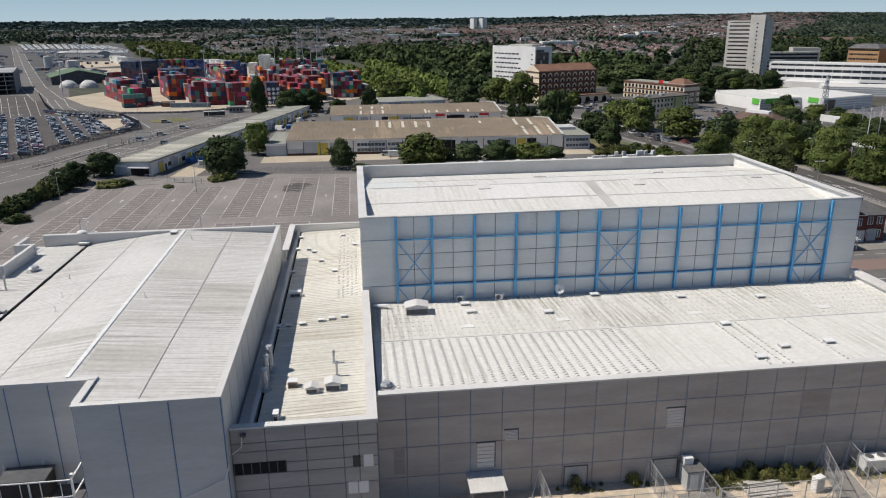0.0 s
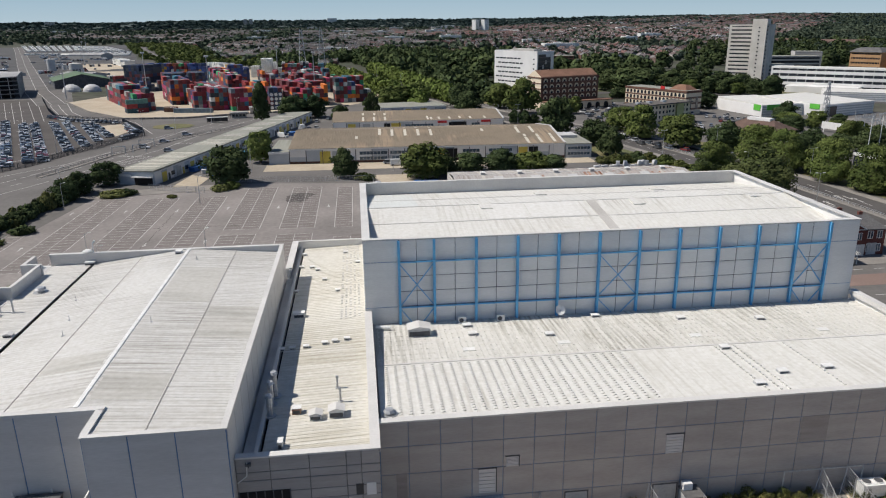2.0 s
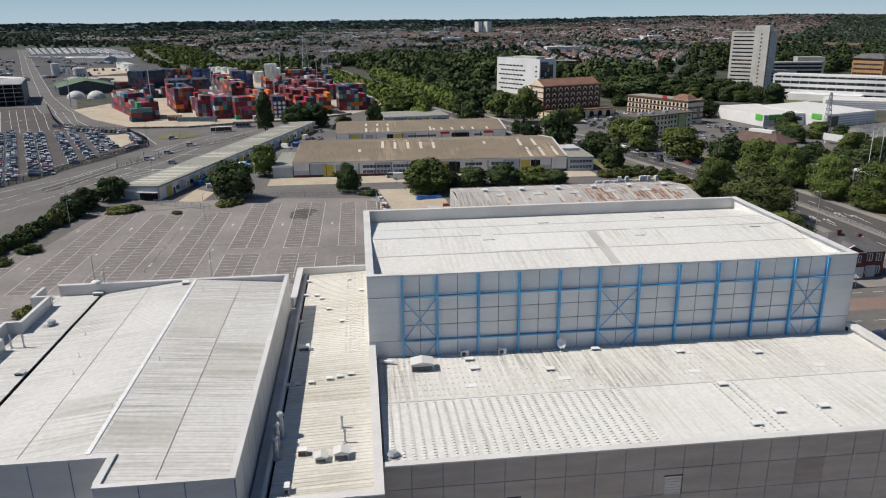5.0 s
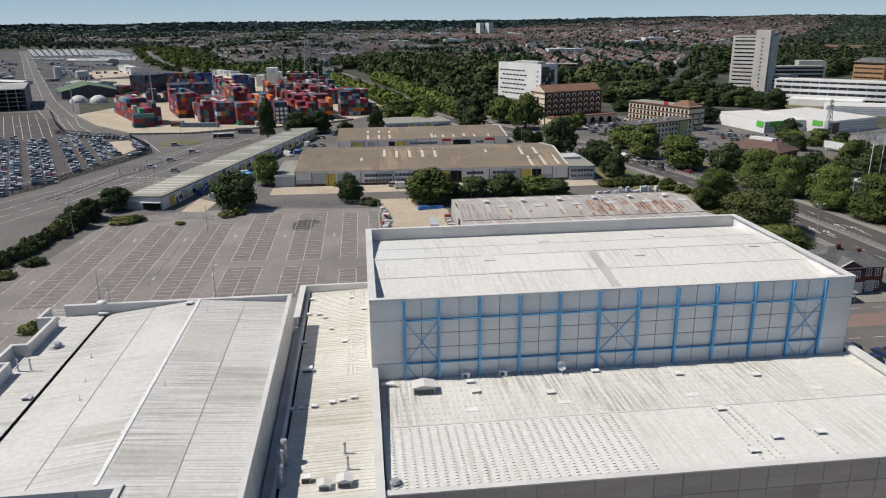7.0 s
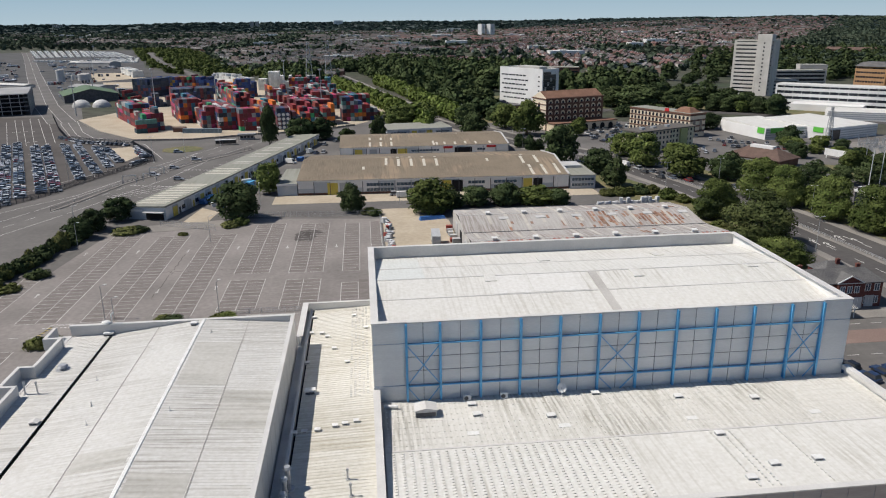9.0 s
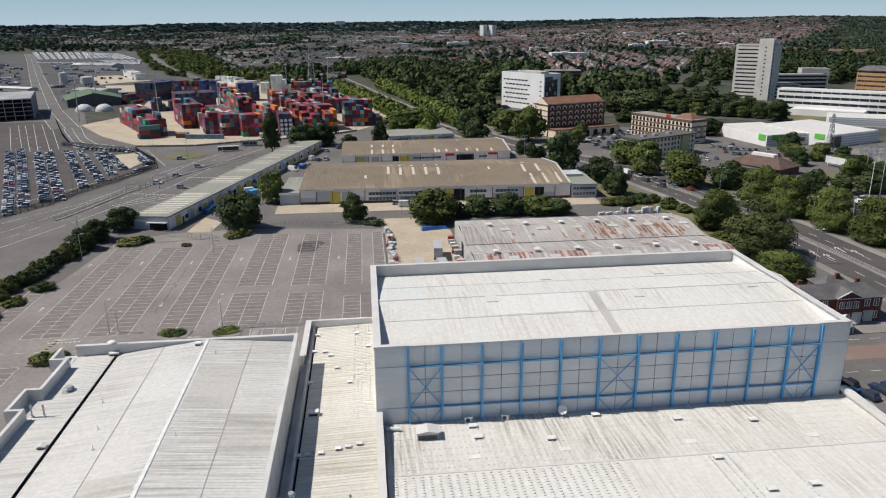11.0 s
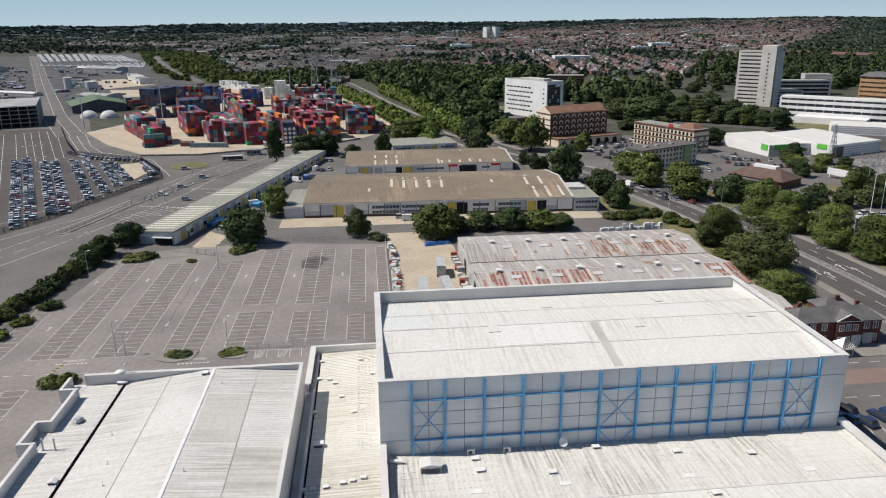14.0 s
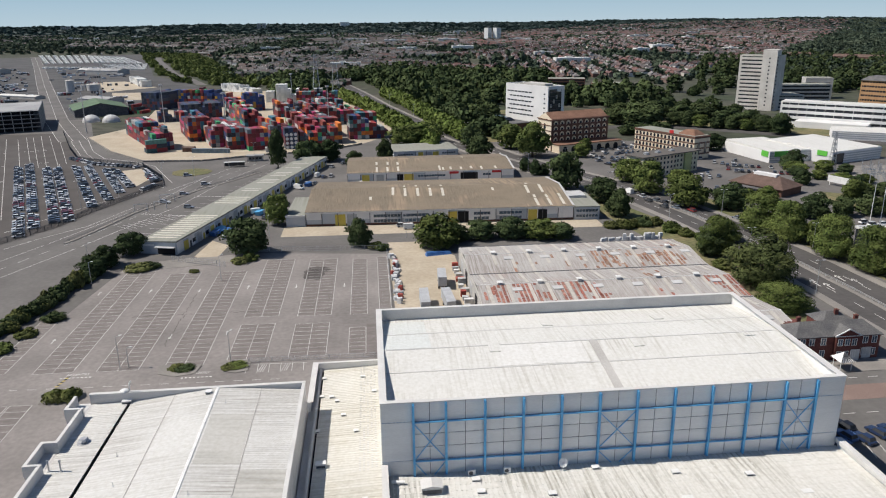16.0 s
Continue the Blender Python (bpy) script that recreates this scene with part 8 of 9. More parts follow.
def park(src, x, y, turn, z=0.09):
    """Stands a car at a place; past about 300 they go into one joined mesh."""
    global _cars
    m = pose(x, y, z, 0, 0, turn)
    if src is not VAN:
        _cars += 1
        if _cars > 300:
            for (x0, x1, w, z0, z1, s) in ((-2.2, 2.2, 0.88, 0.25, 0.85, 1.0), (-1.7, 0.9, 0.8, 0.85, 1.48, 0.8)):
                q = [(x0, -w), (x1, -w), (x1, w), (x0, w)]
                (spare_cabins if z0 > 0.5 else spare_cars).hull8([m @ Vector((a, b, z0)) for a, b in q] + [m @ Vector((a * s, b * s, z1)) for a, b in q])
            return None
    if src.name not in _first:
        _first[src.name] = 1
        src.matrix_basis = m
        return src
    return copy_thing(src, m)


for x, y, r in ((-90.6, 328.5, -10), (-78, 318, -12), (-86.1, 344, 10), (-80.6, 364.4, 12), (-94.3, 387.6, 12), (118, 318, 103), (119, 310, 103), (119, 302, 103), (122.4, 302, 103), (124, 297, 103), (121.5, 291, 103), (125.5, 288.5, 103), (-43, 296, 75), (-37, 318, 75), (-31.2, 358.2, 70), (-27, 357.6, 75), (-23.8, 372.6, 70), (-20.1, 374.4, 80), (-20.9, 399.3, 80), (-14.9, 409.2, 60), (186.9, 256.6, 8), (187.9, 253.2, 8), (192.4, 253.6, 8), (142.3, 269.4, 100), (-14, 351, 90), (48, 351, 92), (56, 277, 2), (130, 283, 102), (11.3, 276, 2), (88, 455, 110), (66, 505, 110), (133, 262, 280),
                (150, 150, 98)):
    park(_parked.choice((CAR, SUV)), x, y, r, 0.11)
for x, y, r in ((-34.2, 348.6, -35), (-5, 351, 92), (14, 272.5, 0), (-47.4, 304.5, 20), (-27.2, 375.5, 70), (116, 318, 103)):
    park(VAN, x, y, r, 0.1)
for x, y in ((88.9, 122.1), (87.0, 118.9), (89.7, 117.6), (93.6, 119.2), (96.4, 119.6), (84.5, 116.2)):
    park(DARK_CAR, x, y, 104)
for (ax, ay), (bx, by) in (((-131.5, 281), (-193.8, 425)), ((-131.0, 293), (-191.5, 433)), ((-126, 300), (-177.5, 421)), ((-121.2, 302), (-172.0, 421)), ((-120, 325), (-162.5, 422)), ((-117.8, 338), (-157, 424)),
                           ((-117, 352), (-143.5, 413)), ((-113.8, 360), (-138.5, 411))):
    d = Vector((bx - ax, by - ay))
    L = d.length
    turn = math.degrees(math.atan2(d.y, d.x)) - 90
    n = int(L / 4.1)
    for i in range(n):
        if _parked.random() < 0.97:
            park(_parked.choice((CAR, CAR, SUV)), ax + d.x * i / n + _parked.uniform(-0.15, 0.15), ay + d.y * i / n, turn + _parked.choice((0, 180)) + _parked.uniform(-1.5, 1.5))
for a, b in (((-173, 447), (-153, 427)), ((-153, 427), (-125, 414)), ((-119, 404), (-105, 374)), ((-115, 392), (-106, 371)), ((-107, 356), (-104, 368))):
    n = int(math.hypot(b[0] - a[0], b[1] - a[1]) / 3.0)
    for i in range(n):
        park(_parked.choice((CAR, SUV)), a[0] + (b[0] - a[0]) * i / n, a[1] + (b[1] - a[1]) * i / n, 60 + _parked.uniform(-4, 4))
for x, y in ((164, 348), (184, 393), (186, 380), (189, 377), (185, 362), (193, 371), (188, 357), (166, 343), (172, 346), (159, 321), (153, 310), (178, 389), (176, 396), (181, 399), (196, 379), (200, 384), (169, 352), (160, 340)):
    park(_parked.choice((CAR, SUV)), x, y, 63 + _parked.uniform(-5, 5))
for x, y in ((144, 429), (153, 443), (138, 420), (145, 415), (130, 402), (134, 392), (128, 384), (148, 462), (140, 432), (158, 450), (163, 441), (150, 428), (128, 412), (134, 424), (142, 445), (137, 455), (152, 434), (126, 394)):
    park(_parked.choice((CAR, SUV)), x, y, _parked.choice((28, 118)) + _parked.uniform(-5, 5))
park(VAN, 167, 314, 30)
for i in range(64):
    k, j = divmod(i, 16)
    if _parked.random() < 0.75:
        park(_parked.choice((CAR, SUV)), 128 + j * 2.9 * 0.9 + k * 9, 405 - j * 2.9 * 0.45 + k * 11 - (6 if k > 1 else 0), 63 + _parked.uniform(-3, 3))
for i in range(26):
    if _parked.random() < 0.8:
        park(_parked.choice((CAR, SUV)), 186 + (i % 13) * 2.8, 372 - (i % 13) * 1.2 - (i // 13) * 16, 66)
t = thing("distant_cars", Matrix(), "further parked cars between the hotels and shops", "cars", kind="stuff")
tagged(part("body", spare_cars, CAR_PAINT_FAR, t), kind="stuff")
tagged(part("glass", spare_cabins, GLASS_DARK, t, "dark car windows"), kind="stuff")

# rows of new white cars far off in the docks
g = Geo()
for (ax, ay), (bx, by), (cx, cy), (dx, dy), across, along in (((-628, 1541), (-545, 1557), (-679, 1916), (-812, 1960), 22, 78), ((-540, 1560), (-430, 1500), (-560, 1800), (-670, 1900), 24, 60),
                                                              ((-572, 1385), (-400, 1335), (-415, 1375), (-585, 1425), 48, 6), ((-400, 1310), (-372, 1300), (-418, 1485), (-500, 1480), 18, 30)):
    for i in range(across):
        for j in range(along):
            f, e = i / (across - 1), j / (along - 1)
            x = (ax + (bx - ax) * f) * (1 - e) + (dx + (cx - dx) * f) * e
            y = (ay + (by - ay) * f) * (1 - e) + (dy + (cy - dy) * f) * e
            if _parked.random() < 0.92 and i % 3 != 2 and j % 26 > 1:
                g.box(x, y, 0.06, x + 3.4, y + 3.6, 1.7)
tagged(solid("stored_cars", g, WHITE_BOX_PAINT, "rows of white stored cars far off in the docks", "cars"), kind="stuff")


# ---------------------------------------------------------------- roof equipment
def roof_box(x, y, z, w, d, h, label="pale metal roof box", material=None, pitched_top=0.0, name="roof_unit"):
    t = thing(name, pose(x, y, z), label, "roof vent", "roof vents")
    part("casing", Geo().box(0, 0, 0, w, d, h), material or WHITE_METAL, t)
    if pitched_top:
        i = Geo()
        i.v = [(-0.15, -0.15, h), (w + 0.15, -0.15, h), (w + 0.15, d + 0.15, h), (-0.15, d + 0.15, h), (w / 2, -0.15, h + pitched_top), (w / 2, d + 0.15, h + pitched_top)]
        i.f = [(0, 1, 4), (1, 2, 5, 4), (2, 3, 5), (3, 0, 4, 5), (3, 2, 1, 0)]
        part("cap", i, COPING, t)
    else:
        part("cap", Geo().box(-0.05, -0.05, h, w + 0.05, d + 0.05, h + 0.08), WHITE_METAL, t)
    part("louvre", Geo().box(0.1, -0.04, 0.15, w - 0.1, -0.005, h * 0.7), DARK_METAL, t)
    return t


def flue(x, y, z, h, r, label="short galvanised flue on the roof"):
    t = thing("flue", pose(x, y, z), label, "flue", "roof vents")
    part("pipe", Geo().tube((0, 0, 0), (0, 0, h), r), GALV, t)
    part("flange", Geo().tube((0, 0, 0), (0, 0, 0.12), r * 2.2), GALV, t)
    part("cowl", Geo().tube((0, 0, h - 0.02), (0, 0, h + 0.25), r * 1.6, r * 1.1), GALV, t)
    return t


ZM = lambda x: 11.35 + 0.5 * (x + 12.4) / 13.25
ZL = lambda y: 10.75 + 1.25 * (101.3 - y) / 28.7
for x, y, h, r in ((-10.3, 77.2, 2.3, 0.3), (-10.4, 79.6, 2.6, 0.3), (-10.2, 81.4, 2.8, 0.34), (-3.4, 82.0, 1.3, 0.12), (-3.0, 78.8, 1.5, 0.12)):
    flue(x, y, ZM(x), h, r)
roof_box(-8.0, 77.0, ZM(-8) - 0.03, 0.9, 0.8, 0.7, "rusty reddish roof cowl", mat("rusty_cowl", (0.33, 0.17, 0.10), (0.42, 0.30, 0.22), 2.0))
roof_box(-6.1, 75.4, ZM(-6) - 0.03, 1.2, 1.0, 0.7, "pale ridged roof ventilator", None, 0.25)
roof_box(-4.1, 75.5, ZM(-4) - 0.03, 1.5, 1.2, 0.9, "pale ridged roof ventilator", None, 0.3)
for x, y in ((-7.9, 93.2), (-5.6, 93.8), (-4.3, 94.1), (-2.8, 94.5), (-10.9, 93.0), (-9.6, 93.1), (-10.6, 113.5), (-8.8, 124.6), (-10.5, 131.9), (-4.3, 112.6), (-1.2, 125.4), (-3.3, 131.4), (-7.8, 123.0), (-6.5, 118.0), (-10.6, 125.0)):
    roof_box(x, y, ZM(x) - 0.03, 0.7, 0.55, 0.32, "small pale roof vent on the cream roof", None, 0.0, "roof_vent")
roof_box(-9.9, 103.4, ZM(-9.9) - 0.03, 1.5, 0.9, 0.75, "white cylinder-like roof ventilator")
roof_box(-8.9, 70.6, ZM(-8.9) - 0.03, 0.5, 0.9, 0.8, "small pale roof box")
hut = roof_box(5.6, 95.9, ZL(95.9) - 0.03, 2.9, 2.0, 1.15, "grey roof hut with a pale pitched lid", GALV, 0.35, "roof_hut")
for x in (12.8, 18.2):
    t = thing("air_conditioner", pose(x, 100.0, ZL(100.4) + 0.03), "white air-conditioning unit by the tall wall", "air conditioner", "air conditioners")
    part("casing", Geo().box(0, 0, 0, 1.1, 0.5, 0.85), WHITE_METAL, t)
    part("fan_grille", Geo().tube((0.42, -0.02, 0.42), (0.42, -0.005, 0.42), 0.32, 0.32, 16), DARK_METAL, t)
    part("bracket", Geo().box(0, 0, -0.05, 0.1, 0.5, 0.0).box(1.0, 0, -0.05, 1.1, 0.5, 0), GALV, t)
for x, y in ((13.7, 98.6), (14.0, 95.5), (24.0, 93.8), (54.1, 95.1), (43.5, 96.9), (32.1, 99.6), (44.4, 86.2), (47.5, 78.6), (53.3, 79.0), (43.3, 76.1)):
    t = roof_box(x - 0.5, y - 0.3, ZL(y) - 0.04, 1.1, 0.8, 0.34, "low grey roof vent with a pale lid", GALV, 0.0, "roof_vent")
for x, y in ((12.0, 90.3), (24.4, 90.7), (42.0, 90.4), (59.4, 89.8)):
    solid("roof_hatch", Geo().box(0, 0, -0.03, 1.6, 0.9, 0.1), WHITE_METAL, "flat white roof hatch", "roof hatch", "roof vents", m=pose(x, y, ZL(y) - 0.02))
flue(2.1, 75.2, ZL(75.2), 0.35, 0.42, "squat round cowl in the roof corner")
t = thing("duct", pose(1.4, 99.2, 11.0), "short white duct at the foot of the tall wall", "duct", "roof vents")
part("pipe", Geo().tube((0, 0, 0.25), (1.9, -0.3, 0.25), 0.26, 0.26, 10), WHITE_METAL, t)
part("support", Geo().box(0.8, -0.4, -0.2, 1.1, 0.1, 0.05), GALV, t)
t = thing("satellite_dish", pose(27.2, 100.0, 10.82), "white satellite dish standing on the roof", "satellite dish")
part("mast", Geo().tube((0, 0, 0), (0, 0, 1.2), 0.06), GALV, t)
part("foot", Geo().box(-0.5, -0.5, -0.05, 0.5, 0.5, 0.03).bar((0.9, -0.3, 0.0), (0.0, 0.0, 0.9), 0.06), GALV, t)
g = Geo()
k, n = 18, 4
for q in range(n + 1):
    r = 0.72 * q / n
    g.v += [(r * math.cos(6.28318 * j / k), 0.22 * (1 - (q / n) ** 2), r * math.sin(6.28318 * j / k)) for j in range(k)]
    g.v += [(r * math.cos(6.28318 * j / k), 0.22 * (1 - (q / n) ** 2) + 0.03, r * math.sin(6.28318 * j / k)) for j in range(k)]
for q in range(n):
    for j in range(k):
        a, b = q * 2 * k, (q + 1) * 2 * k
        g.f += [(a + j, a + (j + 1) % k, b + (j + 1) % k, b + j), (a + k + j, b + k + j, b + k + (j + 1) % k, a + k + (j + 1) % k)]
part("reflector", g, WHITE_METAL, t, "white dish", pose(0, -0.15, 1.25, -25, 0, 10))
part("feed_arm", Geo().bar((0, -0.1, 0.7), (0.1, -0.85, 1.25), 0.05), GALV, t)
ZS = lambda x: 17.05 - 1.2 * (x + 26.9) / 14.4 if x > -26.9 else 17.05 - 1.75 * (-26.9 - x) / 14.5
for x, y in ((-28.6, 118.6),):
    roof_box(x, y, ZS(x) - 0.05, 0.9, 0.9, 0.5, "small grey ridge vent", GALV)
for x, y in ((-25.3, 91.6), (-35.2, 90.9), (-36.3, 96.0), (-38.2, 103.7), (-24.8, 115.5)):
    solid("lightning_rod", Geo().tube((0, 0, -0.05), (0, 0, 0.7), 0.045, 0.03, 6).box(-0.15, -0.15, -0.03, 0.15, 0.15, 0.05), GALV, "short thin rod on the roof sheets", "rod", "roof rods", m=pose(x, y, ZS(x)))
ZG = 15.2
for x, y, h in ((-45.2, 101.4, 1.7), (-46.9, 101.6, 1.7)):
    flue(x, y, ZG, h, 0.12, "thin pale flue pipe on the side roof")
for x, y in ((-42.9, 93.0),):
    roof_box(x, y, ZG - 0.05, 1.0, 0.8, 0.5, "pale round-topped roof vent", GALV, 0.2)
roof_box(-42.6, 119.9, ZG - 0.05, 1.5, 0.9, 0.6, "grey box at the roof end", GALV)
flue(-44.7, 108.8, ZG, 0.55, 0.48, "squat round galvanised cowl on the side roof")
t = thing("floodlight", pose(-41.4, 121.0, 17.02), "white round floodlight on the shed's back wall", "lamp")
part("post", Geo().tube((0, 0, 0), (0, 0, 1.5), 0.08), WHITE_METAL, t)
part("lamp_head", Geo().dome((-0.9, 0, 0.15), 0.75, 0.4, 16, 3), WHITE_METAL, t, "white domed head")
part("arm", Geo().bar((0, 0, 1.4), (0.35, 0.1, 1.9), 0.3, 0.2), WHITE_METAL, t)
cable = Geo()
for (ax, az), (bx, bz) in (((-11.3, 12.4), (-11.4, 11.0)), ((-11.4, 11.0), (-12.3, 10.3)), ((-12.3, 10.3), (-12.75, 8.9)), ((-12.75, 8.9), (-19.5, 5.9))):
    cable.tube((ax, 65.75 if bx < -12.4 else 67.45, az), (bx, 65.75 if bx < -12.4 else 67.45, bz), 0.055, 0.055, 6)
solid("downpipe", cable, WHITE_METAL, "pale bent drainpipe running down the walls", "pipe")
solid("wall_lamp", Geo().box(-0.25, -0.3, -0.12, 0.25, 0.02, 0.12).box(-0.05, -0.1, -0.4, 0.05, 0.02, -0.1), DARK_METAL, "dark lamp bracket on the wall", "lamp", m=pose(-11.2, 67.6, 12.2))

# ---------------------------------------------------------------- escape stair at the stepped wall
t = thing("plant_cage", pose(-33.6, 67.0, 0), "white railed plant platform at the grey wall", "platform")
part("deck", Geo().box(0, 0, 6.2, 7.4, 3.7, 6.4), DARK_METAL, t)
for x in (0.1, 3.6, 7.2):
    for y in (0.1, 3.4):
        part("post", Geo().box(x, y, 0, x + 0.12, y + 0.12, 9.2), WHITE_METAL, t)
for z in (7.4, 9.1):
    part("rail", Geo().box(0.1, 0.1, z, 7.3, 0.2, z + 0.1), WHITE_METAL, t)
    part("rail", Geo().box(7.2, 0.1, z, 7.3, 3.5, z + 0.1), WHITE_METAL, t)
for i in range(4):
    part("baluster", Geo().box(1.2 + i * 1.7, 0.12, 6.4, 1.26 + i * 1.7, 0.18, 9.1), WHITE_METAL, t)
part("tank", Geo().box(0.6, 1.0, 6.4, 4.6, 3.3, 8.7), BRICK_DARK, t, "dark tank on the platform")
part("tank_lid", Geo().box(0.5, 0.9, 8.7, 4.7, 3.4, 8.82), DARK_METAL, t, "dark flat lid with a pale edge")
solid("lamp_post", Geo().tube((0, 0, 0), (0, 0, 9.6), 0.07, 0.05, 8).box(-0.14, -0.14, 9.6, 0.14, 0.14, 9.9), WHITE_METAL, "thin post with a pale lamp head", "lamp", m=pose(-26.1, 66.9, 0.05))


# ---------------------------------------------------------------- yard before the low shed
def mesh_fence(x0, y0, x1, y1, h, label, step=2.4, stay=True):
    """Post and wire fence: posts, stays, rails and thin wires."""
    d = Vector((x1 - x0, y1 - y0))
    t = thing("wire_fence", pose(x0, y0, 0.07, 0, 0, math.degrees(math.atan2(d.y, d.x))), label, "fence", "fences")
    L = d.length
    n = max(1, round(L / step))
    for i in range(n + 1):
        part("post", Geo().tube((L * i / n, 0, -0.05), (L * i / n, 0, h), 0.06, 0.06, 6), GALV, t)
    if stay:
        for x, s in ((0, 1), (L, -1)):
            part("stay", Geo().bar((x, 0, h * 0.85), (x + s * 1.0, 0.9, 0.0), 0.07), GALV, t)
    for z in (0.15, h * 0.5, h - 0.05):
        part("rail", Geo().box(0, -0.025, z - 0.025, L, 0.025, z + 0.025), GALV, t)
    g = Geo()
    for i in range(int(L / 0.3)):
        g.box(0.15 + i * 0.3 - 0.006, -0.006, 0.1, 0.15 + i * 0.3 + 0.006, 0.006, h - 0.05)
    for z in np.arange(0.3, h, 0.3):
        g.box(0, -0.006, z, L, 0.006, z + 0.012)
    tagged(part("wire", g, GALV, t), kind="stuff")
    return t


mesh_fence(17.6, 66, 17.6, 72.2, 3.0, "tall wire fence with steel posts by the wall")
mesh_fence(29.6, 66, 29.6, 72.2, 3.0, "tall wire fence with steel posts by the wall")
mesh_fence(34.6, 66, 34.6, 69.6, 3.0, "tall wire fence with steel posts by the wall")
mesh_fence(47.5, 66, 49.6, 72.2, 3.2, "tall wire fence beside the service gate")
mesh_fence(51.6, 66, 52.6, 72.2, 3.2, "tall wire fence beside the service gate")
mesh_fence(17.6, 67.2, 34.6, 67.2, 2.4, "wire fence along the yard front", 2.8, False)
mesh_fence(35.0, 67.0, 47.5, 67.0, 2.4, "wire fence along the yard front", 2.8, False)
mesh_fence(54.0, 67.5, 62, 68.5, 2.6, "wire fence round the cooling plant", 2.4)
solid("gate_beam", Geo().box(44.8, 71.7, 3.3, 54.2, 71.82, 3.44).box(44.8, 71.7, 0, 44.92, 71.82, 3.3).box(54.08, 71.7, 0, 54.2, 71.82, 3.3), GREY_DOOR, "galvanised gate frame over the service way", "gate frame")
t = thing("lean_to", pose(10.0, 69.4, 0.07), "open shelter with a pale sheet roof", "shelter")
for x in (0.1, 3.3):
    for y in (0.1, 2.9):
        part("post", Geo().box(x, y, 0, x + 0.1, y + 0.1, 2.5 if y < 1 else 2.7), GALV, t)
part("roof", ribbed(-0.1, 3.7, -0.1, 3.2, lambda x, y: 2.55 + 0.06 * y, 0.3, 'y', 0.04, 0.08, 0.06), COPING, t, "pale grey ribbed sheet")
part("back_panel", Geo().box(0.2, 2.95, 0.1, 3.3, 3.0, 2.4), GREY_DOOR, t)
t = thing("plant_hut", pose(33.0, 70.0, 0.07), "grey plant hut with a flat lid", "hut")
part("body", Geo().box(0, 0, 0, 1.9, 2.0, 2.3), GREY_DOOR, t)
part("lid", Geo().box(-0.12, -0.12, 2.3, 2.02, 2.12, 2.42), SLATE, t)
part("hut_door", Geo().box(0.3, -0.04, 0.1, 1.2, -0.005, 2.0), WHITE_METAL, t)
part("top_box", Geo().box(0.1, 1.2, 2.42, 1.1, 1.9, 3.2), WHITE_METAL, t, "white box on the lid")
t = thing("cooling_unit", pose(53.4, 70.2, 0.07), "large white cooling unit with two fans", "cooling unit")
part("casing", Geo().box(0, 0, 0.25, 3.0, 1.5, 1.7), WHITE_METAL, t)
for x in (0.8, 2.2):
    f = part("fan", Geo().tube((x, 0.75, 1.7), (x, 0.75, 1.82), 0.52, 0.5, 18), WHITE_METAL, t)
    part("grille", Geo().tube((x, 0.75, 1.82), (x, 0.75, 1.85), 0.45, 0.45, 18), DARK_METAL, f)
part("skid", Geo().box(0.1, 0.1, 0, 2.9, 0.3, 0.25).box(0.1, 1.2, 0, 2.9, 1.4, 0.25), GALV, t)
t = thing("switch_cabinet", pose(46.2, 67.9, 0.07, 0, 0, 15), "white cabinet standing in the yard", "cabinet")
part("casing", Geo().box(0, 0, 0, 1.2, 0.7, 1.7), WHITE_METAL, t)
part("cabinet_door", Geo().box(0.1, -0.03, 0.2, 1.1, -0.004, 1.5), GALV, t)
for i in range(6):
    solid("timber_stack", Geo().box(0, 0, 0, 4.6, 0.34, 0.25 + 0.05 * (i % 3)), mat("grey_timber", (0.34, 0.32, 0.29), (0.44, 0.42, 0.38), 1.5, grain=0.2) if i == 0 else bpy.data.materials["grey_timber"],
          "weathered grey beam lying in the yard", "beam", "stacked beams", m=pose(39.0, 67.6 + i * 0.44, 0.07, 0, 0, 3))
sheet("concrete_pad", [(31.5, 67.3), (38.0, 67.3), (37.2, 69.8), (31.8, 69.6)], 0.16, PAVING, "pale concrete pad", "pad")
sheet("concrete_path", [(47.8, 66), (51.4, 66), (52.4, 72.4), (49.8, 72.4)], 0.12, PAVING, "concrete path to the wall door", "path")
sheet("weed_bed", [(35.5, 70.2), (48.5, 70.2), (48.8, 72.5), (35.5, 72.5)], 0.1, GRASS, "weedy strip along the wall", "grass")
for i, (x, y, h, r) in enumerate([(21.5, 71.8, 1.9, 0.9), (28.0, 71.9, 1.7, 0.8), (36.5, 70.6, 1.4, 1.0), (38.5, 71.5, 1.2, 0.9), (40.8, 71.6, 2.0, 1.0), (42.6, 71.2, 1.3, 1.1), (44.8, 71.4, 1.6, 0.9), (46.6, 70.8, 1.2, 0.8), (55.5, 72.0, 1.2, 1.2),
                                  (57.8, 71.8, 1.5, 1.1), (60, 71.5, 1.3, 1.2), (36.0, 69.0, 0.9, 0.7)]):
    plant(x, y, h * 0.85, r, i, 2.0, 2.2, 0.05, WEEDS)
for i in range(70):
    k = _turn.random() ** 2
    plant(35.2 + _turn.uniform(0, 13.5), 69.6 + _turn.uniform(0, 2.7), 0.25 + 0.9 * k, _turn.uniform(0.22, 0.6), i, 2.0, 2.2, 0.05, WEEDS)
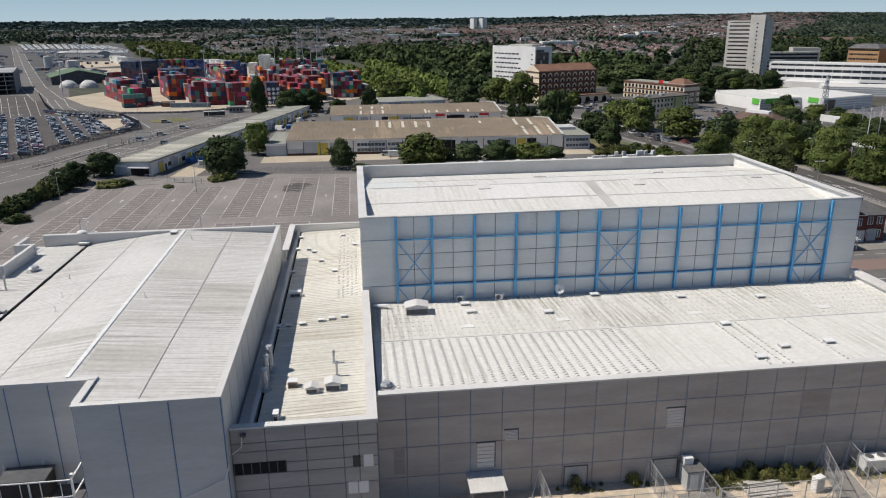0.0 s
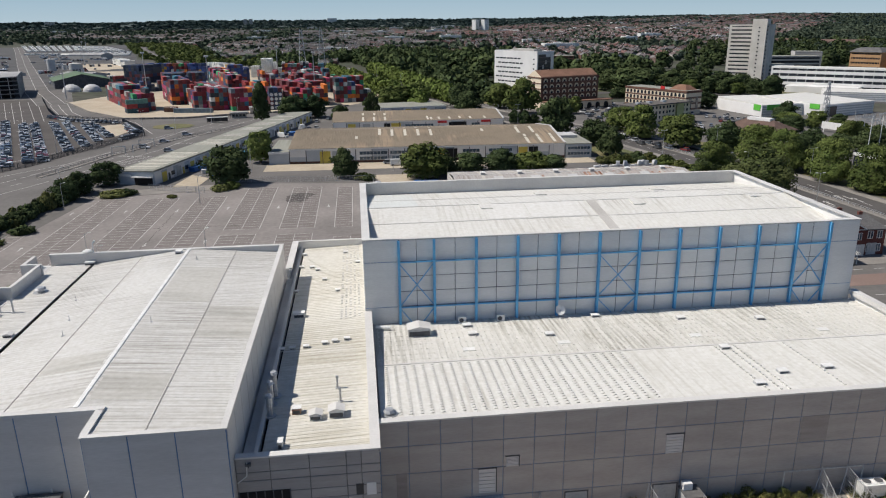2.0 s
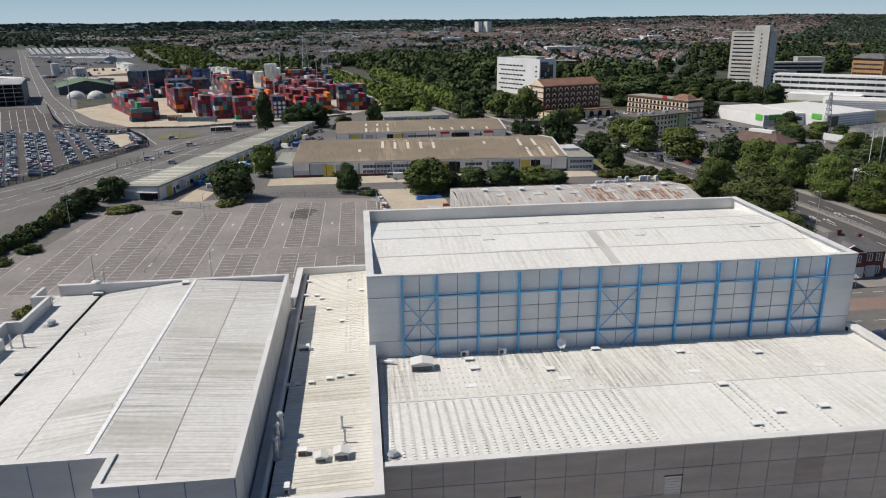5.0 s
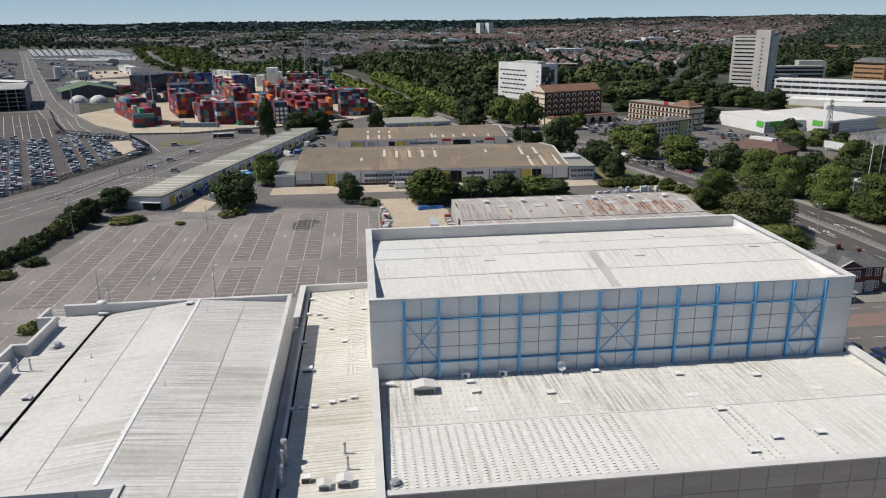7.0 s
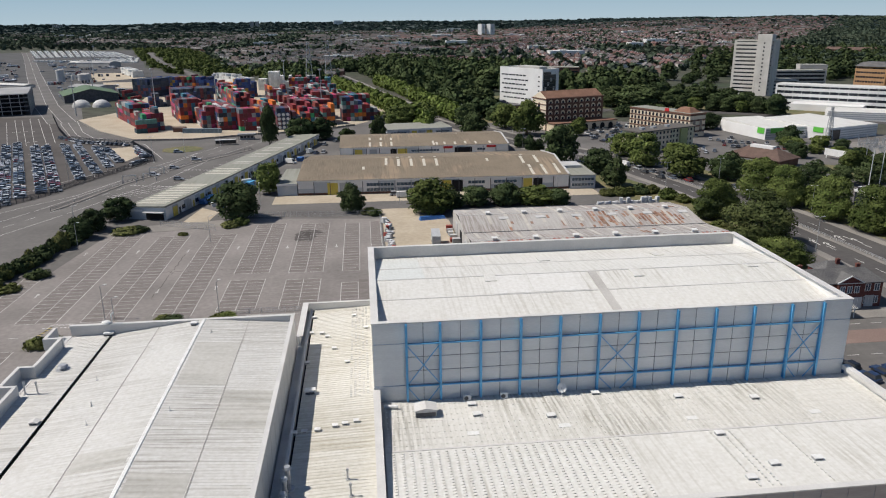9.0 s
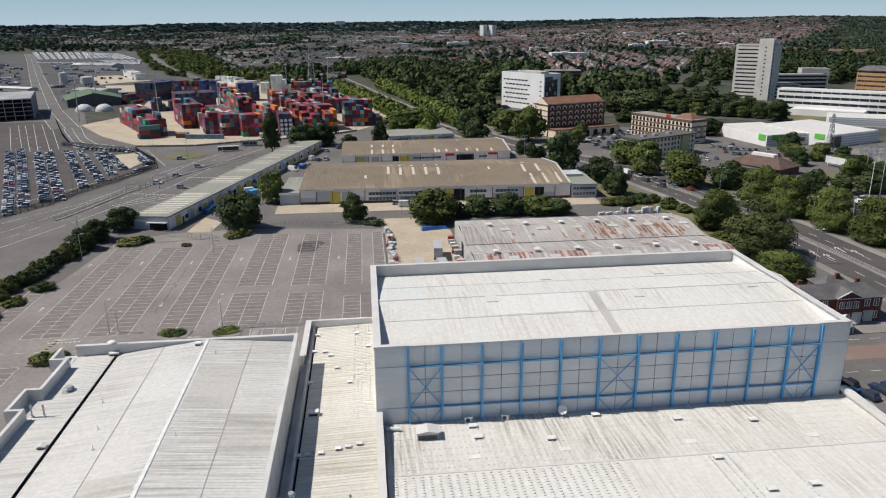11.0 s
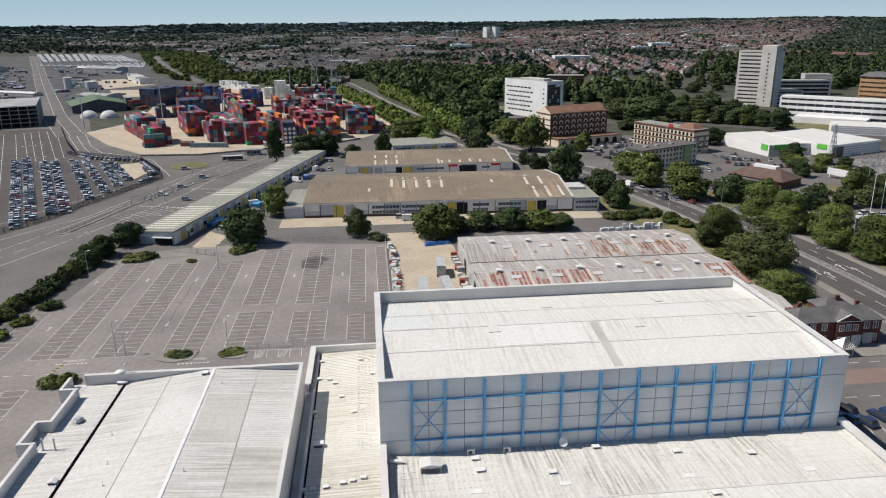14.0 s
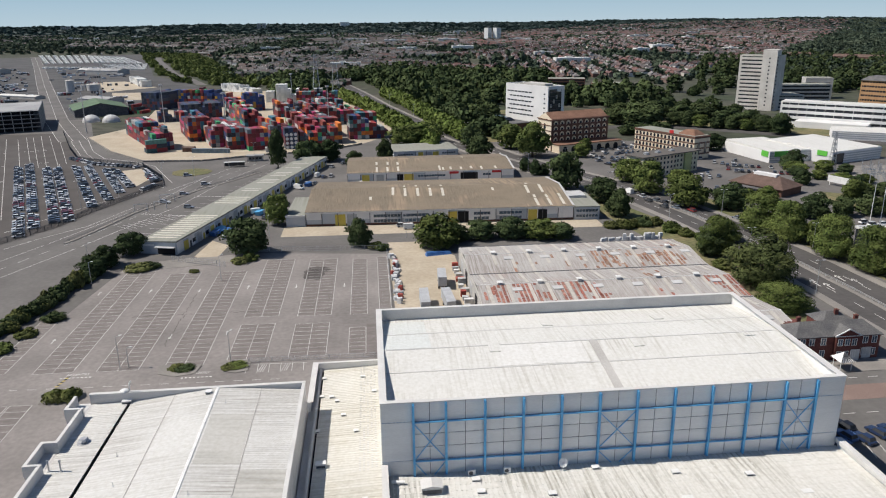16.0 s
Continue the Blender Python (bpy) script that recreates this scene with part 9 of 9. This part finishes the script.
for i in range(46):
    k = _turn.random() ** 2
    plant(52.5 + _turn.uniform(0, 11), 69.8 + _turn.uniform(0, 2.5), 0.3 + 1.1 * k, _turn.uniform(0.25, 0.75), i, 2.0, 2.2, 0.05, WEEDS)
for i in range(16):
    plant(19 + _turn.uniform(0, 15), 71.2 + _turn.uniform(0, 1.2), _turn.uniform(0.2, 0.5), _turn.uniform(0.2, 0.4), i, 2.0, 2.2, 0.05, WEEDS)
sheet("weed_bed", [(52.6, 69.4), (64, 69.0), (64, 72.5), (53.2, 72.5)], 0.1, GRASS, "weedy ground round the cooling plant", "grass")
for x, y, w, d in ((19.2, 68.2, 3.2, 2.4), (23.0, 68.0, 3.4, 2.6), (27.0, 68.3, 2.2, 2.8)):
    sheet("concrete_slab", [(x, y), (x + w, y + 0.1), (x + w - 0.1, y + d), (x + 0.1, y + d - 0.1)], 0.1, PALE_CONCRETE, "worn pale slab in the yard", "pad")
for x, y, turn in ((20.2, 71.9, 2), (36.2, 71.9, 0), (37.6, 69.9, 8)):
    solid("timber_stack", Geo().box(0, 0, 0, 3.4, 0.22, 0.18).box(0.2, 0.26, 0, 3.2, 0.46, 0.16), bpy.data.materials["grey_timber"], "weathered grey beam lying in the yard", "beam", "stacked beams", m=pose(x, y, 0.1, 0, 0, turn))

# ---------------------------------------------------------------- street furniture
def lamp_post(x, y, h, turn, label="slim grey lamp post", heads=1):
    t = thing("street_lamp", pose(x, y, 0.06, 0, 0, turn), label, "street lamp", "street lamps")
    part("pole", Geo().tube((0, 0, 0), (0, 0, h), 0.1, 0.06, 8), GALV, t)
    for s in ((1,) if heads == 1 else (1, -1)):
        a = part("arm", Geo().tube((0, 0, h - 0.05), (s * 0.9, 0, h + 0.08), 0.04, 0.04, 6), GALV, t)
        part("lamp_head", Geo().box(min(s * 0.7, s * 1.4), -0.14, h + 0.04, max(s * 0.7, s * 1.4), 0.14, h + 0.18), WHITE_METAL, a)
    return t


for x, y, h, r in ((-59, 165, 8, 30), (-34, 164.5, 8, 60), (-57.2, 165.5, 5, 0), (-86, 225, 7, 0), (12, 262, 8, 90), (-38, 268, 8, 90), (70, 262, 8, 90)):
    lamp_post(x, y, h, r)
for i in range(1, 12):
    l, r = band(CARRIAGEWAY, -12, 12)
    j = min(i, len(l) - 1)
    lamp_post(*l[j], 10, 180, "tall grey carriageway lamp", 2)
    lamp_post(*r[j], 10, 0, "tall grey carriageway lamp", 2)
for i in range(9):
    lamp_post(-160 + i * 12, 255 + i * 20 + (8 if i % 2 else 0), 12, 0, "tall thin dock lamp", 2)
for x, y in ((-205, 560), (-160, 600), (-98, 520), (-30, 560), (-70, 700), (-260, 760), (-340, 1000), (-420, 1250)):
    t = thing("light_mast", pose(x, y, 0.05), "tall floodlight mast over the docks", "light mast", "light masts")
    part("pole", Geo().tube((0, 0, 0), (0, 0, 30), 0.4, 0.2, 8), GALV, t)
    part("lamp_ring", Geo().tube((0, 0, 29.2), (0, 0, 30.2), 1.4, 1.4, 10), GALV, t)
for x, y in ((186.5, 253.4), (190.3, 252.9)):
    solid("flagpole", Geo().tube((0, 0, 0), (0, 0, 16), 0.16, 0.1, 8), WHITE_METAL, "tall white bare flagpole", "flagpole", "flagpoles", m=pose(x, y, 0.06))


def lattice_mast(x, y, h, w, label):
    t = thing("lattice_mast", pose(x, y, 0.05), label, "mast", "lattice masts")
    k = 8
    for sx, sy in ((-1, -1), (1, -1), (1, 1), (-1, 1)):
        part("leg", Geo().bar((sx * w / 2, sy * w / 2, 0), (sx * w * 0.12, sy * w * 0.12, h), 0.22), GALV, t)
    for i in range(k):
        z0, z1 = h * i / k, h * (i + 1) / k
        a, b = w / 2 * (1 - 0.76 * i / k), w / 2 * (1 - 0.76 * (i + 1) / k)
        g = Geo()
        for p, q in (((-1, -1), (1, -1)), ((1, -1), (1, 1)), ((1, 1), (-1, 1)), ((-1, 1), (-1, -1))):
            g.bar((p[0] * a, p[1] * a, z0), (q[0] * b, q[1] * b, z1), 0.12).bar((q[0] * a, q[1] * a, z0), (p[0] * b, p[1] * b, z1), 0.12)
        part("bracing", g, GALV, t)
    return t


lattice_mast(235, 352, 20, 3.0, "grey lattice phone mast by the shops")
for x, y in ((-52, 770), (-36, 850)):
    m_ = lattice_mast(x, y, 44, 8, "tall grey lattice pylon in the woods")
    for z in (30, 36, 42):
        part("cross_arm", Geo().box(-6, -0.2, z, 6, 0.2, z + 0.3), GALV, m_)
LOT_EDGE = [(-134, 272), (-122, 294), (-118, 312), (-110, 335), (-100, 365), (-105, 380), (-125, 417), (-150, 430), (-169, 444), (-188, 483), (-220, 557)]
fence = thing("palisade_fence", Matrix(), "dark grey palisade fence round the car compound", "fence")
for a, b in zip(LOT_EDGE, LOT_EDGE[1:]):
    n = max(2, int(math.hypot(b[0] - a[0], b[1] - a[1]) / 2.8))
    for i in range(n):
        p, q = Vector(a).lerp(Vector(b), i / n), Vector(a).lerp(Vector(b), (i + 1) / n)
        part("post", Geo().box(p.x - 0.07, p.y - 0.07, 0.05, p.x + 0.07, p.y + 0.07, 2.5), DARK_METAL, fence)
        for z in (0.5, 2.1):
            part("rail", Geo().bar((*p, z), (*q, z), 0.06), DARK_METAL, fence)
        g = Geo()
        for k in range(9):
            r = p.lerp(q, (k + 0.5) / 9)
            g.box(r.x - 0.045, r.y - 0.02, 0.1, r.x + 0.045, r.y + 0.02, 2.4)
        tagged(part("pale_run", g, DARK_METAL, fence), kind="stuff")
ISLAND = [(-111, 270), (-109, 275), (-106, 285), (-99, 312), (-93, 326), (-82, 352), (-67, 376), (-58, 392)]
barrier = thing("traffic_island", Matrix(), "pale kerbed island with a guard rail between the port lanes", "barrier")
for a, b in zip(ISLAND, ISLAND[1:]):
    part("kerb", Geo().bar((*a, 0.12), (*b, 0.12), 1.5, 0.2), PAVING, barrier)
    n = max(2, int(math.hypot(b[0] - a[0], b[1] - a[1]) / 3))
    for i in range(n):
        p = Vector(a).lerp(Vector(b), i / n)
        part("post", Geo().box(p.x - 0.05, p.y - 0.05, 0.2, p.x + 0.05, p.y + 0.05, 1.3), DARK_METAL, barrier)
    for z in (0.7, 1.2):
        part("guard_rail", Geo().bar((*a, z), (*b, z), 0.09), DARK_METAL, barrier)
for x, y, turn, w in ((-99, 313, 20, 5), (-92, 317, 25, 5), (-93, 330, 20, 6)):
    t = thing("lane_gantry", pose(x, y, 0.06, 0, 0, turn), "pale steel height frame over the lorry lanes", "gantry", "lane gantries")
    for u in (0, w):
        part("post", Geo().box(u - 0.15, -0.15, 0, u + 0.15, 0.15, 3.2), GALV, t)
    part("beam", Geo().box(-0.2, -0.12, 3.2, w + 0.2, 0.12, 3.42), GALV, t)
t = thing("bus_shelter", pose(-79.5, 407.5, 0.05, 0, 0, 6), "low grey open shelter beside the roundabout", "shelter")
part("roof", Geo().box(0, 0, 2.6, 11, 3, 2.8), GREY_SHEET, t)
for u in (0.2, 3.6, 7.2, 10.6):
    part("post", Geo().box(u, 0.2, 0, u + 0.2, 0.4, 2.6), DARK_METAL, t)
part("back_panel", Geo().box(0.2, 2.8, 0.3, 10.8, 2.9, 2.3), GLASS_DARK, t)
mesh_fence(4.4, 196, 4.4, 243, 2.0, "wire fence between car park and lorry yard", 4.0, False)
mesh_fence(-44, 251.5, 5, 247, 1.8, "wire fence behind the car park", 4.0, False)
mesh_fence(-30, 164.6, 2, 164.0, 1.2, "low rail along the front bays", 2.6, False)
t = thing("yard_wall", Matrix(), "long low concrete barrier round the container yard", "wall")
EDGE = [(-196, 534), (-160, 470), (-129, 432), (-96, 429), (-62, 444), (-32, 449), (-5, 474)]
for a, b in zip(EDGE, EDGE[1:]):
    n = int(math.hypot(b[0] - a[0], b[1] - a[1]) / 4)
    for i in range(n):
        p = Vector(a).lerp(Vector(b), (i + 0.02) / n)
        q = Vector(a).lerp(Vector(b), (i + 0.95) / n)
        part("barrier", Geo().bar((*p, 0.5), (*q, 0.5), 0.5, 1.0), PAVING, t)

# lorry yard clutter
TRAILER_PAINT = mat("grey_trailer", (0.34, 0.35, 0.36), (0.42, 0.43, 0.44), 0.5, rough=0.6)
for i, (x, y, turn) in enumerate(((13.3, 187.5, 89), (20.2, 187.0, 93), (19.7, 206.3, 87))):
    t = thing("lorry_trailer", pose(x, y, 0.07, 0, 0, turn), "grey box lorry trailer parked in the yard", "trailer", "parked trailers")
    part("box", Geo().box(0, -1.25, 1.1, 11 if i < 2 else 8.5, 1.25, 3.9), TRAILER_PAINT, t)
    part("chassis", Geo().box(0.3, -0.5, 0.8, 10 if i < 2 else 8, 0.5, 1.1), DARK_METAL, t)
    for u in (1.2, 2.5, 7.6):
        for s in (-1, 1):
            part("wheel", Geo().tube((u, s * 0.85, 0.5), (u, s * 1.2, 0.5), 0.5, 0.5, 12), RUBBER, t)
_junk = random.Random(9)
WRAP = [mat("white_wrap", (0.62, 0.62, 0.61), (0.5, 0.5, 0.5), 0.8, rough=0.5), mat("red_crate", (0.32, 0.07, 0.05), (0.25, 0.05, 0.04), 0.8), GREY_DOOR, mat("blue_tarpaulin", (0.03, 0.10, 0.30), (0.05, 0.15, 0.36), 0.8, rough=0.5)]
for i in range(44):
    x, y = 5.2 + _junk.random() * 1.5, 197 + i * 0.95
    w, d, h = _junk.uniform(0.9, 1.8), _junk.uniform(0.9, 1.8), _junk.uniform(0.6, 1.7)
    g = Geo().hull8([(0, 0, 0), (w, 0, 0), (w, d, 0), (0, d, 0), (0.1, 0.1, h), (w - 0.1, 0.06, h), (w - 0.12, d - 0.1, h), (0.08, d - 0.1, h)]).box(0.02, 0.02, -0.0, w - 0.02, d - 0.02, 0.12)
    solid("wrapped_pallet", g, WRAP[(0, 0, 0, 2, 1, 0, 2)[i % 7]], "wrapped pallet load standing along the yard fence", "pallet", "pallet loads", m=pose(x, y, 0.07, 0, 0, _junk.uniform(-25, 25)))
for i in range(12):
    w, d, h = _junk.uniform(1.2, 2.6), _junk.uniform(1.0, 1.8), _junk.uniform(0.8, 1.8)
    solid("yard_crate", Geo().box(0, 0, 0, w, d, h).box(-0.05, -0.05, h, w + 0.05, d + 0.05, h + 0.08), WRAP[(2, 0, 2, 1)[i % 4]], "pale crate by the rusty shed wall", "crate", "crates in the yard", m=pose(24.3 + _junk.random() * 0.6, 190 + i * 3.2 + _junk.random(), 0.07))
solid("blue_sheet_pile", Geo().hull8([(0, 0, 0), (9, 0.6, 0), (9, 3, 0), (0, 2.4, 0), (0.4, 0.6, 1.2), (8.5, 1.1, 0.8), (8.6, 2.4, 0.8), (0.4, 1.9, 1.2)]), WRAP[3], "blue tarpaulin over a low pile", "tarpaulin", m=pose(17.5, 238, 0.07, 0, 0, 8))
for i, (x, y) in enumerate(((-58.4, 271.5), (-57.4, 276.5), (-54.2, 273.5), (-46, 300), (-30, 352))):
    solid("waste_skip", Geo().hull8([(0.5, 0, 0), (4.0, 0, 0), (4.0, 2.2, 0), (0.5, 2.2, 0), (0, 0, 1.7), (4.6, 0, 1.7), (4.6, 2.2, 1.7), (0, 2.2, 1.7)]), WRAP[3] if i % 2 == 0 else BLUE, "blue steel waste skip outside the units", "skip", "waste skips", m=pose(x, y, 0.07, 0, 0, 70))
for i in range(17):
    t = thing("bag_stack", pose(77 + i * 1.25, 235.0 + 0.5 * (i % 2), 0.07, 0, 0, _junk.uniform(-20, 20)), "stack of white bulk bags behind the rusty shed", "bags", "stacked bulk bags")
    for k in range(_junk.choice((4, 4, 5))):
        w = _junk.uniform(0.5, 0.7)
        part("bag", Geo().hull8([(-w, -w, k * 1.25), (w, -w, k * 1.25), (w, w, k * 1.25), (-w, w, k * 1.25), (-w * 0.8, -w * 0.8, k * 1.25 + 1.22), (w * 0.85, -w * 0.8, k * 1.25 + 1.22), (w * 0.8, w * 0.85, k * 1.25 + 1.22), (-w * 0.8, w * 0.8, k * 1.25 + 1.22)]), WRAP[0], t)
solid("hoarding", Geo().box(0, 0, 1.5, 11, 0.3, 4.6).box(1, 0.05, 0, 1.3, 0.25, 1.5).box(9, 0.05, 0, 9.3, 0.25, 1.5), WHITE_METAL, "white roadside hoarding on posts", "hoarding", m=pose(213.8, 322.3, 0.06, 0, 0, -70))
g = Geo()
for i in range(9):
    for j in range(13):
        x, y = 232 + j * 4.4 + i * 2.4, 318 + i * 4.2 + _junk.uniform(-0.6, 0.6)
        h = _junk.uniform(3.0, 6.0)
        g.box(x - 0.12, y - 0.12, 0, x + 0.12, y + 0.12, h)
        if j % 3 == 0:
            g.box(x - 0.1, y - 0.1, h - 0.2, x + 8.8, y + 0.1, h)
tagged(solid("switchyard", g, GALV, "grey field of steel posts and busbars", "switchyard"), kind="stuff")
sheet("gravel_yard", [(228, 314), (296, 312), (318, 360), (248, 362)], 0.075, PAVING, "pale gravel under the switchyard", "yard")
gate = thing("gatehouse", pose(-69.8, 424.6, 0.06, 0, 0, 4), "dark glazed port gatehouse under a flat grey canopy", "gatehouse")
part("wall", Geo().box(0.6, 0.6, 0, 8.4, 3.4, 2.7), GREY_WALL, gate)
part("canopy", Geo().box(-0.4, -0.6, 2.9, 9.4, 4.2, 3.3), GREY_SHEET_ROOF, gate, "flat grey canopy")
for k in range(4):
    part("window", Geo().box(1.0 + k * 1.85, 0.5, 0.9, 2.5 + k * 1.85, 0.58, 2.2), GLASS_DARK, gate)
for u in (0.0, 4.4, 8.8):
    part("post", Geo().box(u, -0.3, 0, u + 0.2, -0.1, 2.9), DARK_METAL, gate)
show = thing("showroom", pose(163.6, 192, 0, 0, 0, 0), "dark glazed showroom with a white roof", "shop")
part("wall", Geo().box(0, 0, 0, 30, 37.2, 6.9), GLASS_DARK, show)
part("roof", Geo().box(-0.3, -0.3, 6.9, 30.3, 37.5, 7.2), WHITE_ROOF, show)
part("parapet", Geo().box(-0.3, -0.3, 7.21, 0.2, 37.5, 7.7), WHITE_METAL, show, "white metal parapet")
part("parapet", Geo().box(0.2, 37.0, 7.21, 30.3, 37.5, 7.7), WHITE_METAL, show, "white metal parapet")
lamp_post(-47, 223, 8, 45)
lamp_post(-91, 238, 9, 45)

sheet("loading_pad", [(-60.6, 248.5), (-53.2, 241.2), (-51.1, 260.0), (-58.2, 266.8)], 0.075, PALE_CONCRETE, "tan concrete pad at the end of the unit terrace", "yard")
mesh_fence(-66.9, 244.3, -57.0, 239.9, 2.0, "wire fence at the end of the unit terrace", 3.0, False)
mesh_fence(-57.0, 239.9, -48.0, 235.9, 2.0, "wire fence at the end of the unit terrace", 3.0, False)
for i, (x, y, c) in enumerate(((-50.5, 262, 3), (-55, 268, 0), (-52.5, 271, 2), (-47.5, 290, 0), (-44.5, 303, 2), (-48.6, 281, 0))):
    solid("pallet_stack", Geo().box(0, 0, 0, 1.4, 1.2, 1.3).box(-0.08, -0.08, 1.3, 1.48, 1.28, 1.42), WRAP[c], "pallet stack outside the unit doors", "pallet", "pallet loads", m=pose(x, y, 0.07, 0, 0, 20 * i))
